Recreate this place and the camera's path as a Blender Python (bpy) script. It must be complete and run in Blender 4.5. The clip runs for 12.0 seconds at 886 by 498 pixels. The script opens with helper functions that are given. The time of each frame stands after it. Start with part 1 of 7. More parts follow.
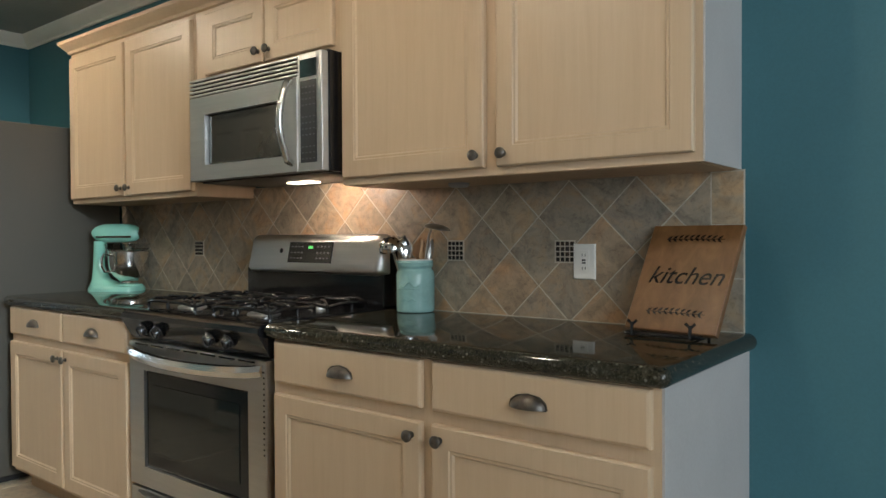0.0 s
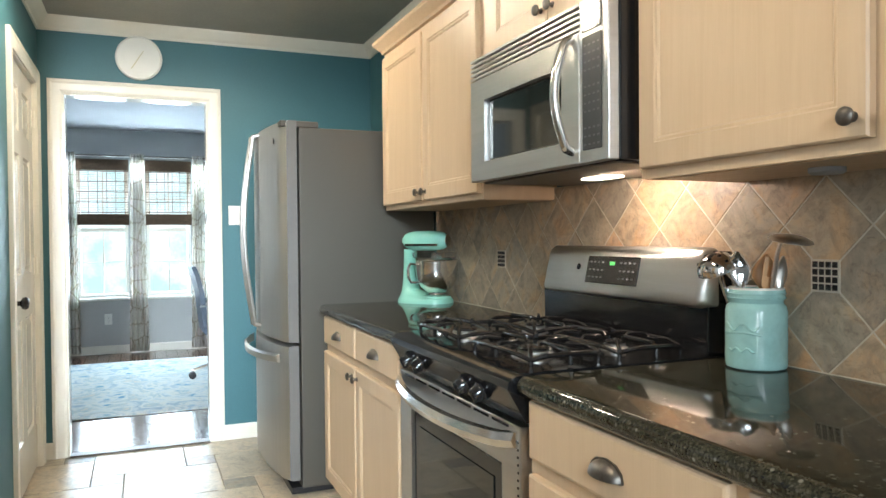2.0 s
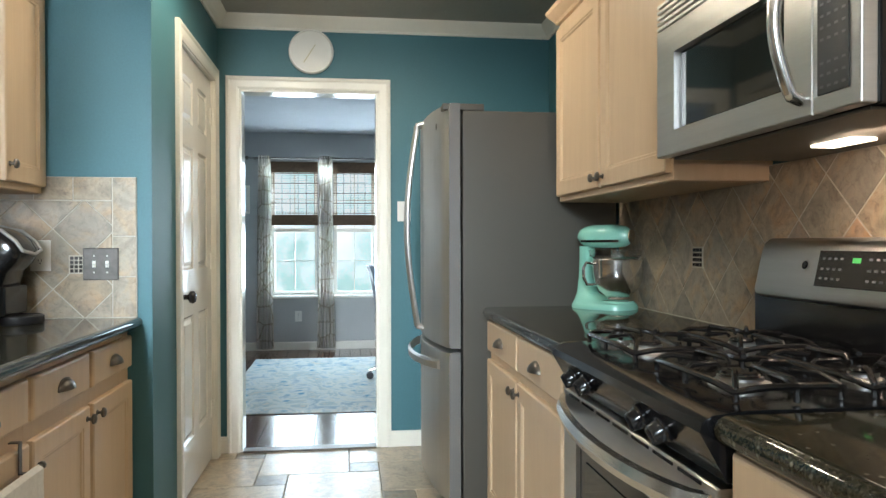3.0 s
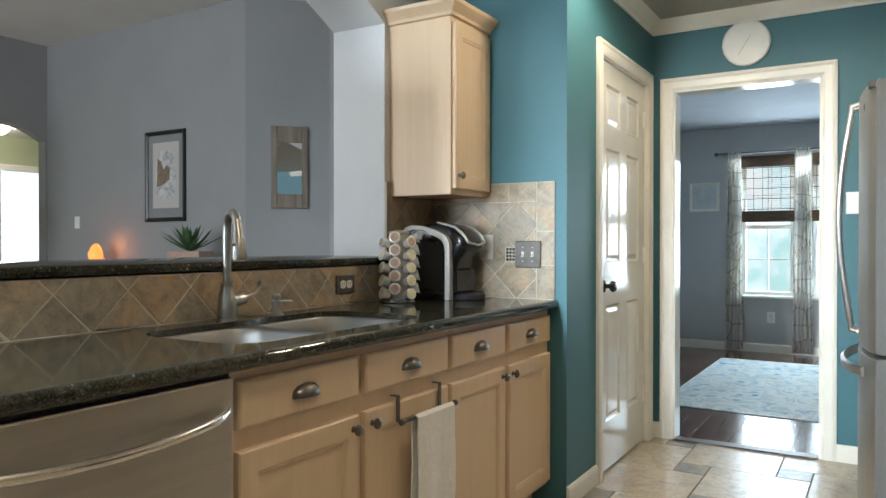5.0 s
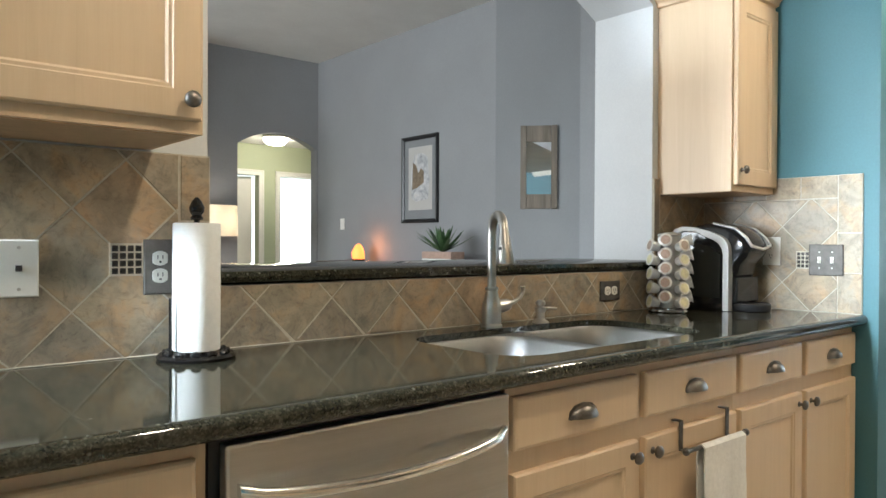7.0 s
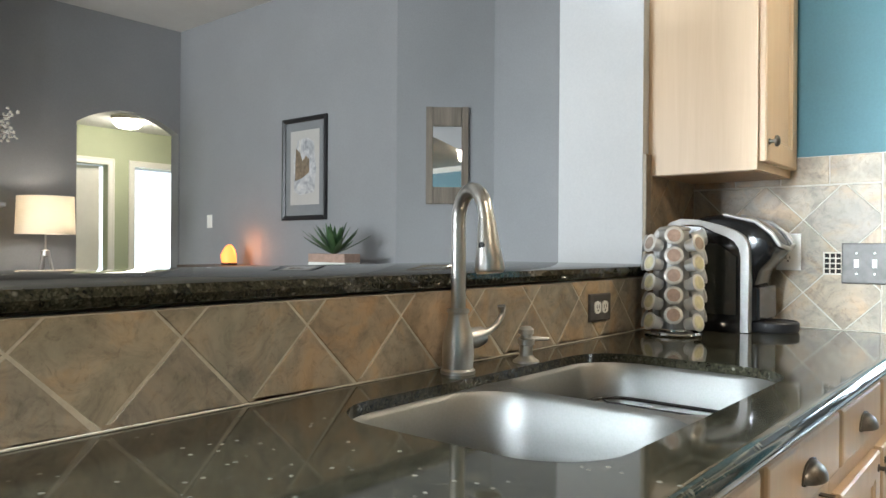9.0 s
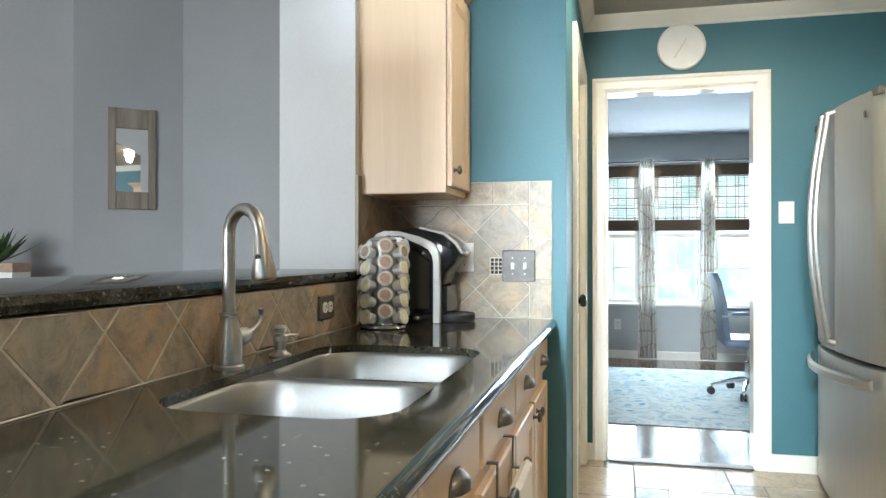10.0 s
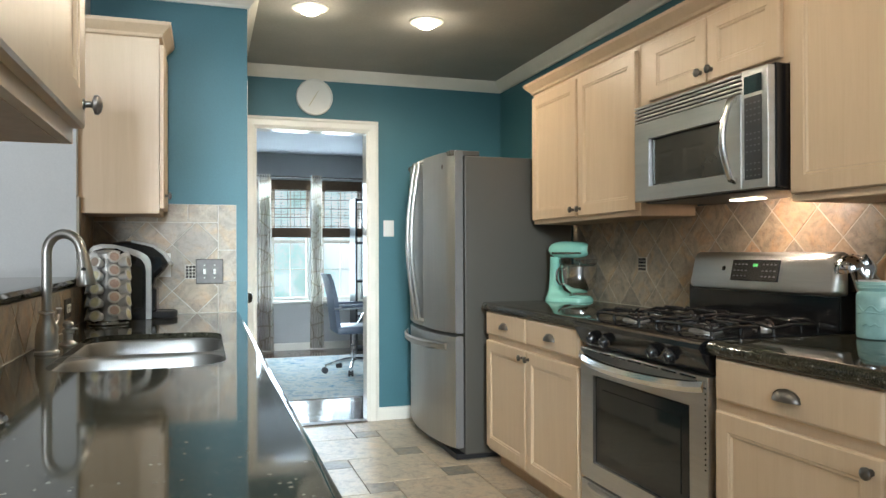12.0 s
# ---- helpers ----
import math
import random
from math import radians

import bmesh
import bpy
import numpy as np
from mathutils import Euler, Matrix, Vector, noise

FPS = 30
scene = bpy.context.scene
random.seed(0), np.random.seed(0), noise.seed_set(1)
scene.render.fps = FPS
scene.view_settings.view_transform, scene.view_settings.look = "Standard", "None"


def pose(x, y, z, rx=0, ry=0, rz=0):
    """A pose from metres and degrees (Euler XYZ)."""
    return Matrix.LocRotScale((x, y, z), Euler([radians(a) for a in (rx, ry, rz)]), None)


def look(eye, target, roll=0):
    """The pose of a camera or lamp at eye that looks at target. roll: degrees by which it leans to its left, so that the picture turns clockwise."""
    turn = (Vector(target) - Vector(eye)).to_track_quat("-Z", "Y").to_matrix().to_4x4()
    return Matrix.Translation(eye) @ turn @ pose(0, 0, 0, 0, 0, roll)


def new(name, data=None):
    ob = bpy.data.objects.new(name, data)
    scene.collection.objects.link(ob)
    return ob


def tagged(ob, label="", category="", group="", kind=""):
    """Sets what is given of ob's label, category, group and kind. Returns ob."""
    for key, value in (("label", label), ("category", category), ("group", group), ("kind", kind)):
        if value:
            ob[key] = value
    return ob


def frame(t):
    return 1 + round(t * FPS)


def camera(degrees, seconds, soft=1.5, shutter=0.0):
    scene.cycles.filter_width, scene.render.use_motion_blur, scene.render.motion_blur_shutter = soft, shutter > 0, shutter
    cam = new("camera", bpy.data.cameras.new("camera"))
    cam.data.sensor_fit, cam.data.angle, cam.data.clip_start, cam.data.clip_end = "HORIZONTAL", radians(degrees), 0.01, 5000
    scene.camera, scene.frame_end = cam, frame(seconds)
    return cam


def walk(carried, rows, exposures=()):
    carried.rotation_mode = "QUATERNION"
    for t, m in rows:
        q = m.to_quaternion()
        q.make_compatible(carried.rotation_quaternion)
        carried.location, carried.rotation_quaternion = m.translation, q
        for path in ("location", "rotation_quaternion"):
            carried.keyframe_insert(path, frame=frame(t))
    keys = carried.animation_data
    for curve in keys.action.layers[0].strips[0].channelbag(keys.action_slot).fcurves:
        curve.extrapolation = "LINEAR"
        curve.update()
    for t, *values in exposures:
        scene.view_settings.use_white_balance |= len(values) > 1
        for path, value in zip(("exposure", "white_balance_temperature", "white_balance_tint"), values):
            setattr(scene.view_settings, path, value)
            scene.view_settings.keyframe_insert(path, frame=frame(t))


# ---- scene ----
cam = camera(62.9, 12.0)
PATH = [
    (0, (-0.217, 0.887, 1.168), (-1.451, 2.46, 1.136), -0.3),
    (0.5, (-0.353, 1.095, 1.168), (-1.859, 2.411, 1.138), -0.2),
    (1, (-0.446, 1.266, 1.196), (-2.082, 2.416, 1.166), -0.3),
    (1.5, (-0.496, 1.419, 1.211), (-2.237, 2.403, 1.18), -0.4),
    (2, (-0.599, 1.523, 1.213), (-2.446, 2.289, 1.181), -0.5),
    (2.5, (-0.812, 1.585, 1.176), (-2.746, 2.093, 1.156), -0.1),
    (2.7, (-0.898, 1.634, 1.175), (-2.856, 2.05, 1.158), -0.1),
    (4.3, (-1.027, 2.069, 1.136), (-2.937, 1.474, 1.121), -0.2),
    (4.5, (-0.991, 2.094, 1.139), (-2.854, 1.367, 1.126), -0.2),
    (5, (-0.812, 2.165, 1.144), (-2.523, 1.129, 1.13), 0.0),
    (5.5, (-0.676, 2.186, 1.16), (-2.262, 0.968, 1.145), -0.0),
    (6, (-0.649, 2.137, 1.166), (-2.145, 0.81, 1.149), -0.1),
    (6.5, (-0.721, 2.022, 1.169), (-2.113, 0.586, 1.149), 0.0),
    (6.7, (-0.781, 2.024, 1.164), (-2.098, 0.518, 1.15), 0.1),
    (8.3, (-1.32, 1.365, 1.146), (-2.582, -0.187, 1.127), 0.4),
    (8.5, (-1.359, 1.309, 1.143), (-2.65, -0.219, 1.127), 0.4),
    (9, (-1.369, 1.228, 1.137), (-2.903, -0.055, 1.132), 0.4),
    (9.1, (-1.357, 1.221, 1.137), (-2.946, 0.007, 1.139), 0.0),
    (9.5, (-1.247, 1.221, 1.15), (-3.043, 0.343, 1.153), 0.2),
    (10, (-1.028, 1.192, 1.151), (-2.972, 0.719, 1.159), 0.0),
    (10.5, (-0.828, 1.145, 1.157), (-2.828, 1.128, 1.169), -0.0),
    (11, (-0.591, 1.069, 1.163), (-2.552, 1.46, 1.176), -0.1),
    (11.5, (-0.334, 0.954, 1.168), (-2.25, 1.528, 1.181), -0.1),
    (12, (-0.119, 0.807, 1.184), (-2.02, 1.429, 1.194), -0.2),
]
walk(cam, [(t, look(eye, target, roll)) for t, eye, target, roll in PATH],
     [(0.0, -0.76), (0.5, -0.18), (1.0, 0.04), (2.0, 0.06), (2.5, -0.26), (4.3, -0.56), (5.0, -0.38), (5.5, -0.12), (6.5, 0.10), (9.5, 0.16), (10.0, 0.04), (10.5, -0.34), (11.0, -0.46), (11.5, -0.46), (12.0, -0.44)])

# ---- world and light ----
world = bpy.data.worlds.new("sky")
scene.world = world
world.use_nodes = True
wn = world.node_tree.nodes
sky = wn.new("ShaderNodeTexSky")
sky.sky_type, sky.sun_disc = "NISHITA", False
sky.sun_elevation, sky.sun_rotation = radians(42), radians(200)
wn["Background"].inputs["Strength"].default_value = 0.12
world.node_tree.links.new(sky.outputs[0], wn["Background"].inputs[0])


def lamp(name, kind, m, energy, color, size=0.1, size_y=None, spot=None, blend=0.5):
    data = bpy.data.lights.new(name, kind)
    data.energy, data.color = energy, color
    if kind == "AREA":
        data.shape, data.size = ("RECTANGLE", size) if size_y else ("SQUARE", size)
        if size_y:
            data.size_y = size_y
    elif kind == "SUN":
        data.angle = size
    else:
        data.shadow_soft_size = size
    if spot:
        data.spot_size, data.spot_blend = radians(spot), blend
    ob = new(name, data)
    ob.matrix_world = m
    return ob


lamp("sun", "SUN", look((0, 0, 10), (-3.0, -5.0, 0)), 2.5, (1.0, 0.95, 0.86), 0.01)
DAY = (0.78, 0.91, 1.0)
WARM = (1.0, 0.87, 0.67)
# area lamps stand in for daylight at window openings, the east ones unseen
window_light = lamp("breakfast_daylight", "AREA", look((2.92, 0.45, 2.65), (-3.8, 0.72, 1.0)), 62, DAY, 0.8, 0.8)
# beam narrowed to the sink run and the stub wall
window_light.data.spread = radians(42)
# broad fill added in the same opening to brighten the range side
lamp("breakfast_fill", "AREA", look((2.92, 0.45, 2.25), (-3.8, 1.2, 1.2)), 85, DAY, 1.1, 1.4)
lamp("living_daylight", "AREA", look((2.85, -2.3, 1.5), (-3.9, -1.6, 1.4)), 280, (0.86, 0.94, 1.0), 2.4, 1.7)
lamp("office_daylight", "AREA", look((-9.2, 1.75, 1.35), (-6, 1.7, 0.7)), 215, (0.66, 0.85, 1.0), 1.9, 1.4)
# ceiling spots over the kitchen aisle, the third unseen and placed for the cabinets
for sx, sy, watts in ((-3.87, 1.32, 28), (-3.91, 1.957, 28), (-1.75, 1.55, 40)):
    lamp("ceiling_bulb_light", "SPOT", look((sx, sy, 2.395), (sx, sy, 0)), watts, WARM, 0.05, spot=177, blend=0.35)
    # extra point lamp under each bulb, added for the halo on the ceiling
    lamp("ceiling_bulb_spill", "POINT", pose(sx, sy, 2.335), 2.2, WARM, 0.04)
lamp("hood_light", "AREA", look((-2.22, 2.70, 1.382), (-2.26, 2.86, 1.2)), 4.4, (1.0, 0.76, 0.60), 0.12, 0.05)
lamp("drum_lamp_light", "POINT", pose(-3.66, -4.55, 1.36), 6.5, (1.0, 0.95, 0.87), 0.06)
lamp("hall_light", "POINT", pose(-5.15, -6.05, 2.25), 26, (1.0, 0.95, 0.82), 0.1)
# added to brighten the far room; no source is seen there
lamp("far_room_fill", "AREA", look((-6.4, -9.3, 1.5), (-5.7, -6.9, 1.3)), 60, DAY, 1.2, 1.6)


# ---- materials ----
def principled(name):
    m = bpy.data.materials.new(name)
    m.use_nodes = True
    return m, m.node_tree.nodes, m.node_tree.links, m.node_tree.nodes["Principled BSDF"]


def coords(n, l, stretch=(1, 1, 1), obj_random=False):
    tc, mp = n.new("ShaderNodeTexCoord"), n.new("ShaderNodeMapping")
    mp.inputs["Scale"].default_value = stretch
    l.new(tc.outputs["Object"], mp.inputs[0])
    if obj_random:
        oi, mul = n.new("ShaderNodeObjectInfo"), n.new("ShaderNodeMath")
        mul.operation = "MULTIPLY"
        mul.inputs[1].default_value = 37.0
        l.new(oi.outputs["Random"], mul.inputs[0])
        l.new(mul.outputs[0], mp.inputs["Location"])
    return mp


def noise_tex(n, l, vec, scale, detail=4, rough=0.6, distort=0.0):
    t = n.new("ShaderNodeTexNoise")
    t.inputs["Scale"].default_value, t.inputs["Detail"].default_value = scale, detail
    t.inputs["Roughness"].default_value, t.inputs["Distortion"].default_value = rough, distort
    l.new(vec.outputs[0], t.inputs["Vector"])
    return t


def ramp(n, l, fac, stops):
    r = n.new("ShaderNodeValToRGB")
    e = r.color_ramp.elements
    while len(e) < len(stops):
        e.new(0.5)
    for k, (p, c) in zip(e, stops):
        k.position, k.color = p, (*c, 1)
    l.new(fac, r.inputs[0])
    return r


def mix(n, l, fac, a, b, mode="MIX"):
    x = n.new("ShaderNodeMix")
    x.data_type, x.blend_type = "RGBA", mode
    for sock, v in ((x.inputs[0], fac), (x.inputs[6], a), (x.inputs[7], b)):
        if isinstance(v, (int, float)):
            sock.default_value = v
        elif isinstance(v, tuple):
            sock.default_value = (*v, 1)
        else:
            l.new(v, sock)
    return x.outputs[2]


def bump(n, l, b, height, strength, dist=0.002):
    k = n.new("ShaderNodeBump")
    k.inputs["Strength"].default_value, k.inputs["Distance"].default_value = strength, dist
    l.new(height, k.inputs["Height"])
    l.new(k.outputs[0], b.inputs["Normal"])


def surface(name, color, rough=0.5, metal=0.0, vary=0.12, scale=5.0, fine=0.0, fine_scale=180.0, stretch=(1, 1, 1), coat=0.0, rvary=0.15, brushed=0.0):
    """A painted, moulded or metal surface: broad and fine variation, relief and uneven gloss."""
    m, n, l, b = principled(name)
    v = coords(n, l, stretch)
    big, small = noise_tex(n, l, v, scale, 5), noise_tex(n, l, v, fine_scale, 3)
    lo, hi = tuple(c * (1 - vary) for c in color), tuple(min(1, c * (1 + vary)) for c in color)
    base = ramp(n, l, big.outputs[0], [(0.3, lo), (0.7, hi)])
    l.new(mix(n, l, 0.12 if vary else 0.0, base.outputs[0], small.outputs[0], "OVERLAY"), b.inputs["Base Color"])
    mr = n.new("ShaderNodeMapRange")
    mr.inputs["To Min"].default_value, mr.inputs["To Max"].default_value = max(0.02, rough * (1 - rvary)), min(1, rough * (1 + rvary))
    l.new(big.outputs[0], mr.inputs[0])
    l.new(mr.outputs[0], b.inputs["Roughness"])
    b.inputs["Metallic"].default_value = metal
    b.inputs["Anisotropic"].default_value = brushed
    b.inputs["Coat Weight"].default_value = coat
    b.inputs["Coat Roughness"].default_value = 0.08
    if fine:
        bump(n, l, b, small.outputs[0], fine, 0.001)
    return m


def glow(name, color, strength):
    m, n, l, b = principled(name)
    b.inputs["Base Color"].default_value = (*color, 1)
    b.inputs["Emission Color"].default_value = (*color, 1)
    b.inputs["Emission Strength"].default_value = strength
    return m


def maple(name, a, c, d):
    m, n, l, b = principled(name)
    v = coords(n, l, (9, 9, 0.55), True)
    g = noise_tex(n, l, v, 3.0, 6, 0.65, 0.8)
    v2 = coords(n, l, (60, 60, 1.2), True)
    f = noise_tex(n, l, v2, 6.0, 3)
    base = ramp(n, l, g.outputs[0], [(0.25, a), (0.5, c), (0.8, d)])
    l.new(mix(n, l, 0.07, base.outputs[0], f.outputs[0], "OVERLAY"), b.inputs["Base Color"])
    b.inputs["Roughness"].default_value = 0.40
    bump(n, l, b, f.outputs[0], 0.08, 0.0006)
    return m


M_MAPLE = maple("pickled_maple", (0.62, 0.455, 0.295), (0.655, 0.487, 0.322), (0.69, 0.52, 0.35))
# darker, browner maple for the wall-cabinet undersides and toe kicks
M_MAPLE_DARK = maple("dark_maple", (0.42, 0.27, 0.15), (0.50, 0.33, 0.19), (0.56, 0.38, 0.23))


def granite():
    m, n, l, b = principled("dark_speckled_granite")
    v = coords(n, l)
    vo = n.new("ShaderNodeTexVoronoi")
    vo.inputs["Scale"].default_value = 300
    l.new(v.outputs[0], vo.inputs["Vector"])
    nz = noise_tex(n, l, v, 42, 8, 0.75)
    big = noise_tex(n, l, v, 7, 4)
    flecks = ramp(n, l, vo.outputs["Color"], [(0.15, (0.006, 0.007, 0.005)), (0.48, (0.030, 0.028, 0.019)), (0.74, (0.078, 0.073, 0.050)), (0.97, (0.15, 0.143, 0.112))])
    cloud = ramp(n, l, nz.outputs[0], [(0.40, (0.004, 0.005, 0.0035)), (0.54, (0.034, 0.033, 0.022)), (0.68, (0.105, 0.10, 0.07))])
    c = mix(n, l, 0.5, flecks.outputs[0], cloud.outputs[0])
    c = mix(n, l, big.outputs[0], c, mix(n, l, 0.45, c, (0.022, 0.019, 0.013)))
    vs_ = n.new("ShaderNodeTexVoronoi")
    vs_.inputs["Scale"].default_value = 95
    l.new(v.outputs[0], vs_.inputs["Vector"])
    pale = ramp(n, l, vs_.outputs["Color"], [(0.74, (0, 0, 0)), (0.86, (1, 1, 1))])
    core = ramp(n, l, vs_.outputs["Distance"], [(0.18, (1, 1, 1)), (0.42, (0, 0, 0))])
    c = mix(n, l, mix(n, l, 1.0, pale.outputs[0], core.outputs[0], "MULTIPLY"), c, (0.18, 0.175, 0.145))
    l.new(c, b.inputs["Base Color"])
    b.inputs["Roughness"].default_value = 0.065
    b.inputs["Specular IOR Level"].default_value = 0.5
    return m


M_GRANITE = granite()


def slate(name, stops, rough=0.42, stain=0.8):
    """Tumbled stone-look tile: each tile its own tint, clouded and veined."""
    m, n, l, b = principled(name)
    v = coords(n, l, (1, 1, 1), True)
    oi = n.new("ShaderNodeObjectInfo")
    tint = ramp(n, l, oi.outputs["Random"], stops)
    cloud = noise_tex(n, l, v, 13, 7, 0.68, 1.2)
    vein = noise_tex(n, l, v, 34, 5, 0.7, 2.0)
    dark = ramp(n, l, cloud.outputs[0], [(0.3, (0.50, 0.50, 0.52)), (0.55, (1, 1, 1)), (0.75, (1.0, 0.93, 0.82))])
    patch = noise_tex(n, l, v, 6.5, 4, 0.6, 1.6)
    warm = ramp(n, l, patch.outputs[0], [(0.36, (0.74, 0.79, 0.80)), (0.50, (1.02, 1.02, 1.0)), (0.66, (1.24, 1.03, 0.80))])
    c = mix(n, l, stain, tint.outputs[0], warm.outputs[0], "MULTIPLY")
    c = mix(n, l, 0.85, c, dark.outputs[0], "MULTIPLY")
    vd = ramp(n, l, vein.outputs[0], [(0.33, (0.55, 0.52, 0.5)), (0.48, (1, 1, 1))])
    l.new(mix(n, l, 0.6, c, vd.outputs[0], "MULTIPLY"), b.inputs["Base Color"])
    b.inputs["Roughness"].default_value = rough
    bump(n, l, b, vein.outputs[0], 0.25, 0.002)
    return m


M_SLATE = slate("slate_tile", [(0.0, (0.29, 0.245, 0.195)), (0.25, (0.38, 0.315, 0.24)), (0.5, (0.33, 0.285, 0.225)), (0.72, (0.42, 0.335, 0.235)), (0.9, (0.44, 0.315, 0.21)), (1.0, (0.35, 0.28, 0.20))])
M_FLOOR_TILE = slate("travertine_tile", [(0.0, (0.50, 0.41, 0.30)), (0.4, (0.56, 0.47, 0.35)), (0.7, (0.60, 0.51, 0.385)), (1.0, (0.50, 0.43, 0.33))], 0.3, 0.25)
M_FLOOR_INSET = slate("slate_inset_tile", [(0.0, (0.26, 0.24, 0.20)), (1.0, (0.36, 0.31, 0.25))], 0.35)
M_GROUT = surface("sand_grout", (0.50, 0.45, 0.37), 0.9, vary=0.15, scale=30, fine=0.3)
M_GROUT_FLOOR = surface("floor_grout", (0.34, 0.29, 0.23), 0.9, vary=0.15, scale=30, fine=0.3)
M_MOSAIC = surface("black_glass_mosaic", (0.02, 0.018, 0.017), 0.15, vary=0.5, scale=90)
M_TEAL = surface("teal_wall_paint", (0.048, 0.154, 0.186), 0.55, vary=0.05, scale=2.2, fine=0.22, fine_scale=130)
M_GREY = surface("grey_wall_paint", (0.285, 0.287, 0.292), 0.7, vary=0.05, scale=2.2, fine=0.2, fine_scale=130)
M_GREY_DARK = surface("charcoal_wall_paint", (0.14, 0.138, 0.138), 0.7, vary=0.05, scale=2.2, fine=0.2, fine_scale=130)
# about twice as pale as M_GREY; on the bar wall, pier and far room
M_PIER = surface("pale_grey_wall", (0.62, 0.64, 0.66), 0.6, vary=0.05, scale=2.2, fine=0.2, fine_scale=130)
M_OFFICE = surface("pale_office_paint", (0.47, 0.48, 0.48), 0.7, vary=0.05, scale=2.2, fine=0.2, fine_scale=130)
M_CEIL_OFFICE = surface("office_ceiling_paint", (0.40, 0.41, 0.43), 0.8, vary=0.05, scale=3, fine=0.5, fine_scale=60)
# paler and greyer than the maple of the cabinet fronts
M_END = surface("pale_end_panel", (0.56, 0.53, 0.52), 0.5, vary=0.05, scale=4)
M_GREEN = surface("sage_wall_paint", (0.42, 0.45, 0.30), 0.7, vary=0.05, scale=2.2, fine=0.2)
M_CEIL = surface("taupe_ceiling_paint", (0.40, 0.385, 0.345), 0.75, vary=0.08, scale=3, fine=0.6, fine_scale=60)
M_CEIL_W = surface("white_ceiling_paint", (0.62, 0.61, 0.585), 0.8, vary=0.05, scale=3, fine=0.5, fine_scale=60)
M_TRIM = surface("white_trim_paint", (0.80, 0.77, 0.69), 0.32, vary=0.04, scale=6, fine=0.05)
M_GLOSS = surface("glossy_white_enamel", (0.80, 0.77, 0.69), 0.14, vary=0.04, scale=6)
M_STEEL = surface("brushed_steel", (0.56, 0.545, 0.52), 0.33, 1.0, vary=0.06, scale=5, fine_scale=120, stretch=(0.3, 0.3, 9), rvary=0.07, brushed=0.7)
M_STEEL_V = surface("fridge_steel", (0.52, 0.515, 0.50), 0.43, 1.0, vary=0.05, scale=4, fine_scale=120, stretch=(9, 9, 0.3), rvary=0.07)
M_SINK = surface("satin_sink_steel", (0.27, 0.267, 0.258), 0.48, 1.0, vary=0.04, scale=9, fine=0.02, fine_scale=240)
M_NICKEL = surface("brushed_nickel", (0.56, 0.54, 0.505), 0.34, 1.0, vary=0.05, scale=20)
M_HANDLE = surface("bright_brushed_steel", (0.74, 0.73, 0.70), 0.20, 1.0, vary=0.04, scale=8)
M_CHROME = surface("chrome", (0.75, 0.75, 0.75), 0.08, 1.0, vary=0.02, scale=9)
M_PEWTER = surface("dark_pewter", (0.16, 0.145, 0.13), 0.38, 0.9, vary=0.3, scale=60, fine=0.1)
M_DOOR_EDGE = surface("grey_door_edge", (0.15, 0.145, 0.14), 0.5, vary=0.05, scale=4)
M_FRIDGE_SIDE = surface("grey_fridge_enamel", (0.080, 0.073, 0.061), 0.45, vary=0.04, scale=2, fine=0.15, fine_scale=260)
M_BLACK = surface("black_enamel", (0.010, 0.010, 0.011), 0.13, vary=0.3, scale=8)
M_BLACK_MATT = surface("black_cast_iron", (0.012, 0.011, 0.011), 0.24, vary=0.3, scale=40, fine=0.2)
M_BLACK_PLASTIC = surface("black_plastic", (0.016, 0.016, 0.018), 0.42, vary=0.2, scale=30)
M_GLASS_DARK = surface("smoked_oven_glass", (0.020, 0.022, 0.020), 0.05, vary=0.2, scale=4)
M_AQUA = surface("aqua_enamel", (0.26, 0.60, 0.50), 0.18, vary=0.05, scale=8, coat=0.6)
M_JAR = surface("aqua_stoneware_glaze", (0.34, 0.60, 0.585), 0.22, vary=0.10, scale=22, fine=0.05, fine_scale=70, coat=0.5)
M_WHITE = surface("white_plastic", (0.78, 0.77, 0.73), 0.35, vary=0.03, scale=10)
M_PAPER = surface("white_paper_towel", (0.84, 0.84, 0.82), 0.95, vary=0.04, scale=60, fine=0.7, fine_scale=140)
M_CLOTH = surface("white_cotton_towel", (0.80, 0.79, 0.76), 0.95, vary=0.06, scale=50, fine=1.0, fine_scale=100)
# ---- shape helpers ----
def part(name, bm, material, parent=None, label="", smooth=False):
    """Link a bmesh, given in world metres, as one mesh object under a thing or a part."""
    base = Vector((0, 0, 0))
    up = parent
    while up is not None:
        base += up.location
        up = up.parent
    bmesh.ops.recalc_face_normals(bm, faces=bm.faces)
    if parent is not None:
        bmesh.ops.translate(bm, verts=bm.verts, vec=-base)
    if smooth:
        for f in bm.faces:
            f.smooth = True
    me = bpy.data.meshes.new(name)
    bm.to_mesh(me)
    bm.free()
    if smooth:
        me.set_sharp_from_angle(angle=radians(38))
    for k in material if isinstance(material, (list, tuple)) else [material]:
        me.materials.append(k)
    ob = new(name, me)
    ob.parent = parent
    if label:
        ob["label"] = label
    return ob


def thing(name, loc, label, category, group="", kind=""):
    ob = new(name)
    ob.location = loc
    ob.empty_display_size = 0.05
    return tagged(ob, label, category, group, kind)


def structure(name, bm, material, label="", category="", smooth=False):
    return tagged(part(name, bm, material, None, smooth=smooth), label, category, "", "structure")


def B():
    return bmesh.new()


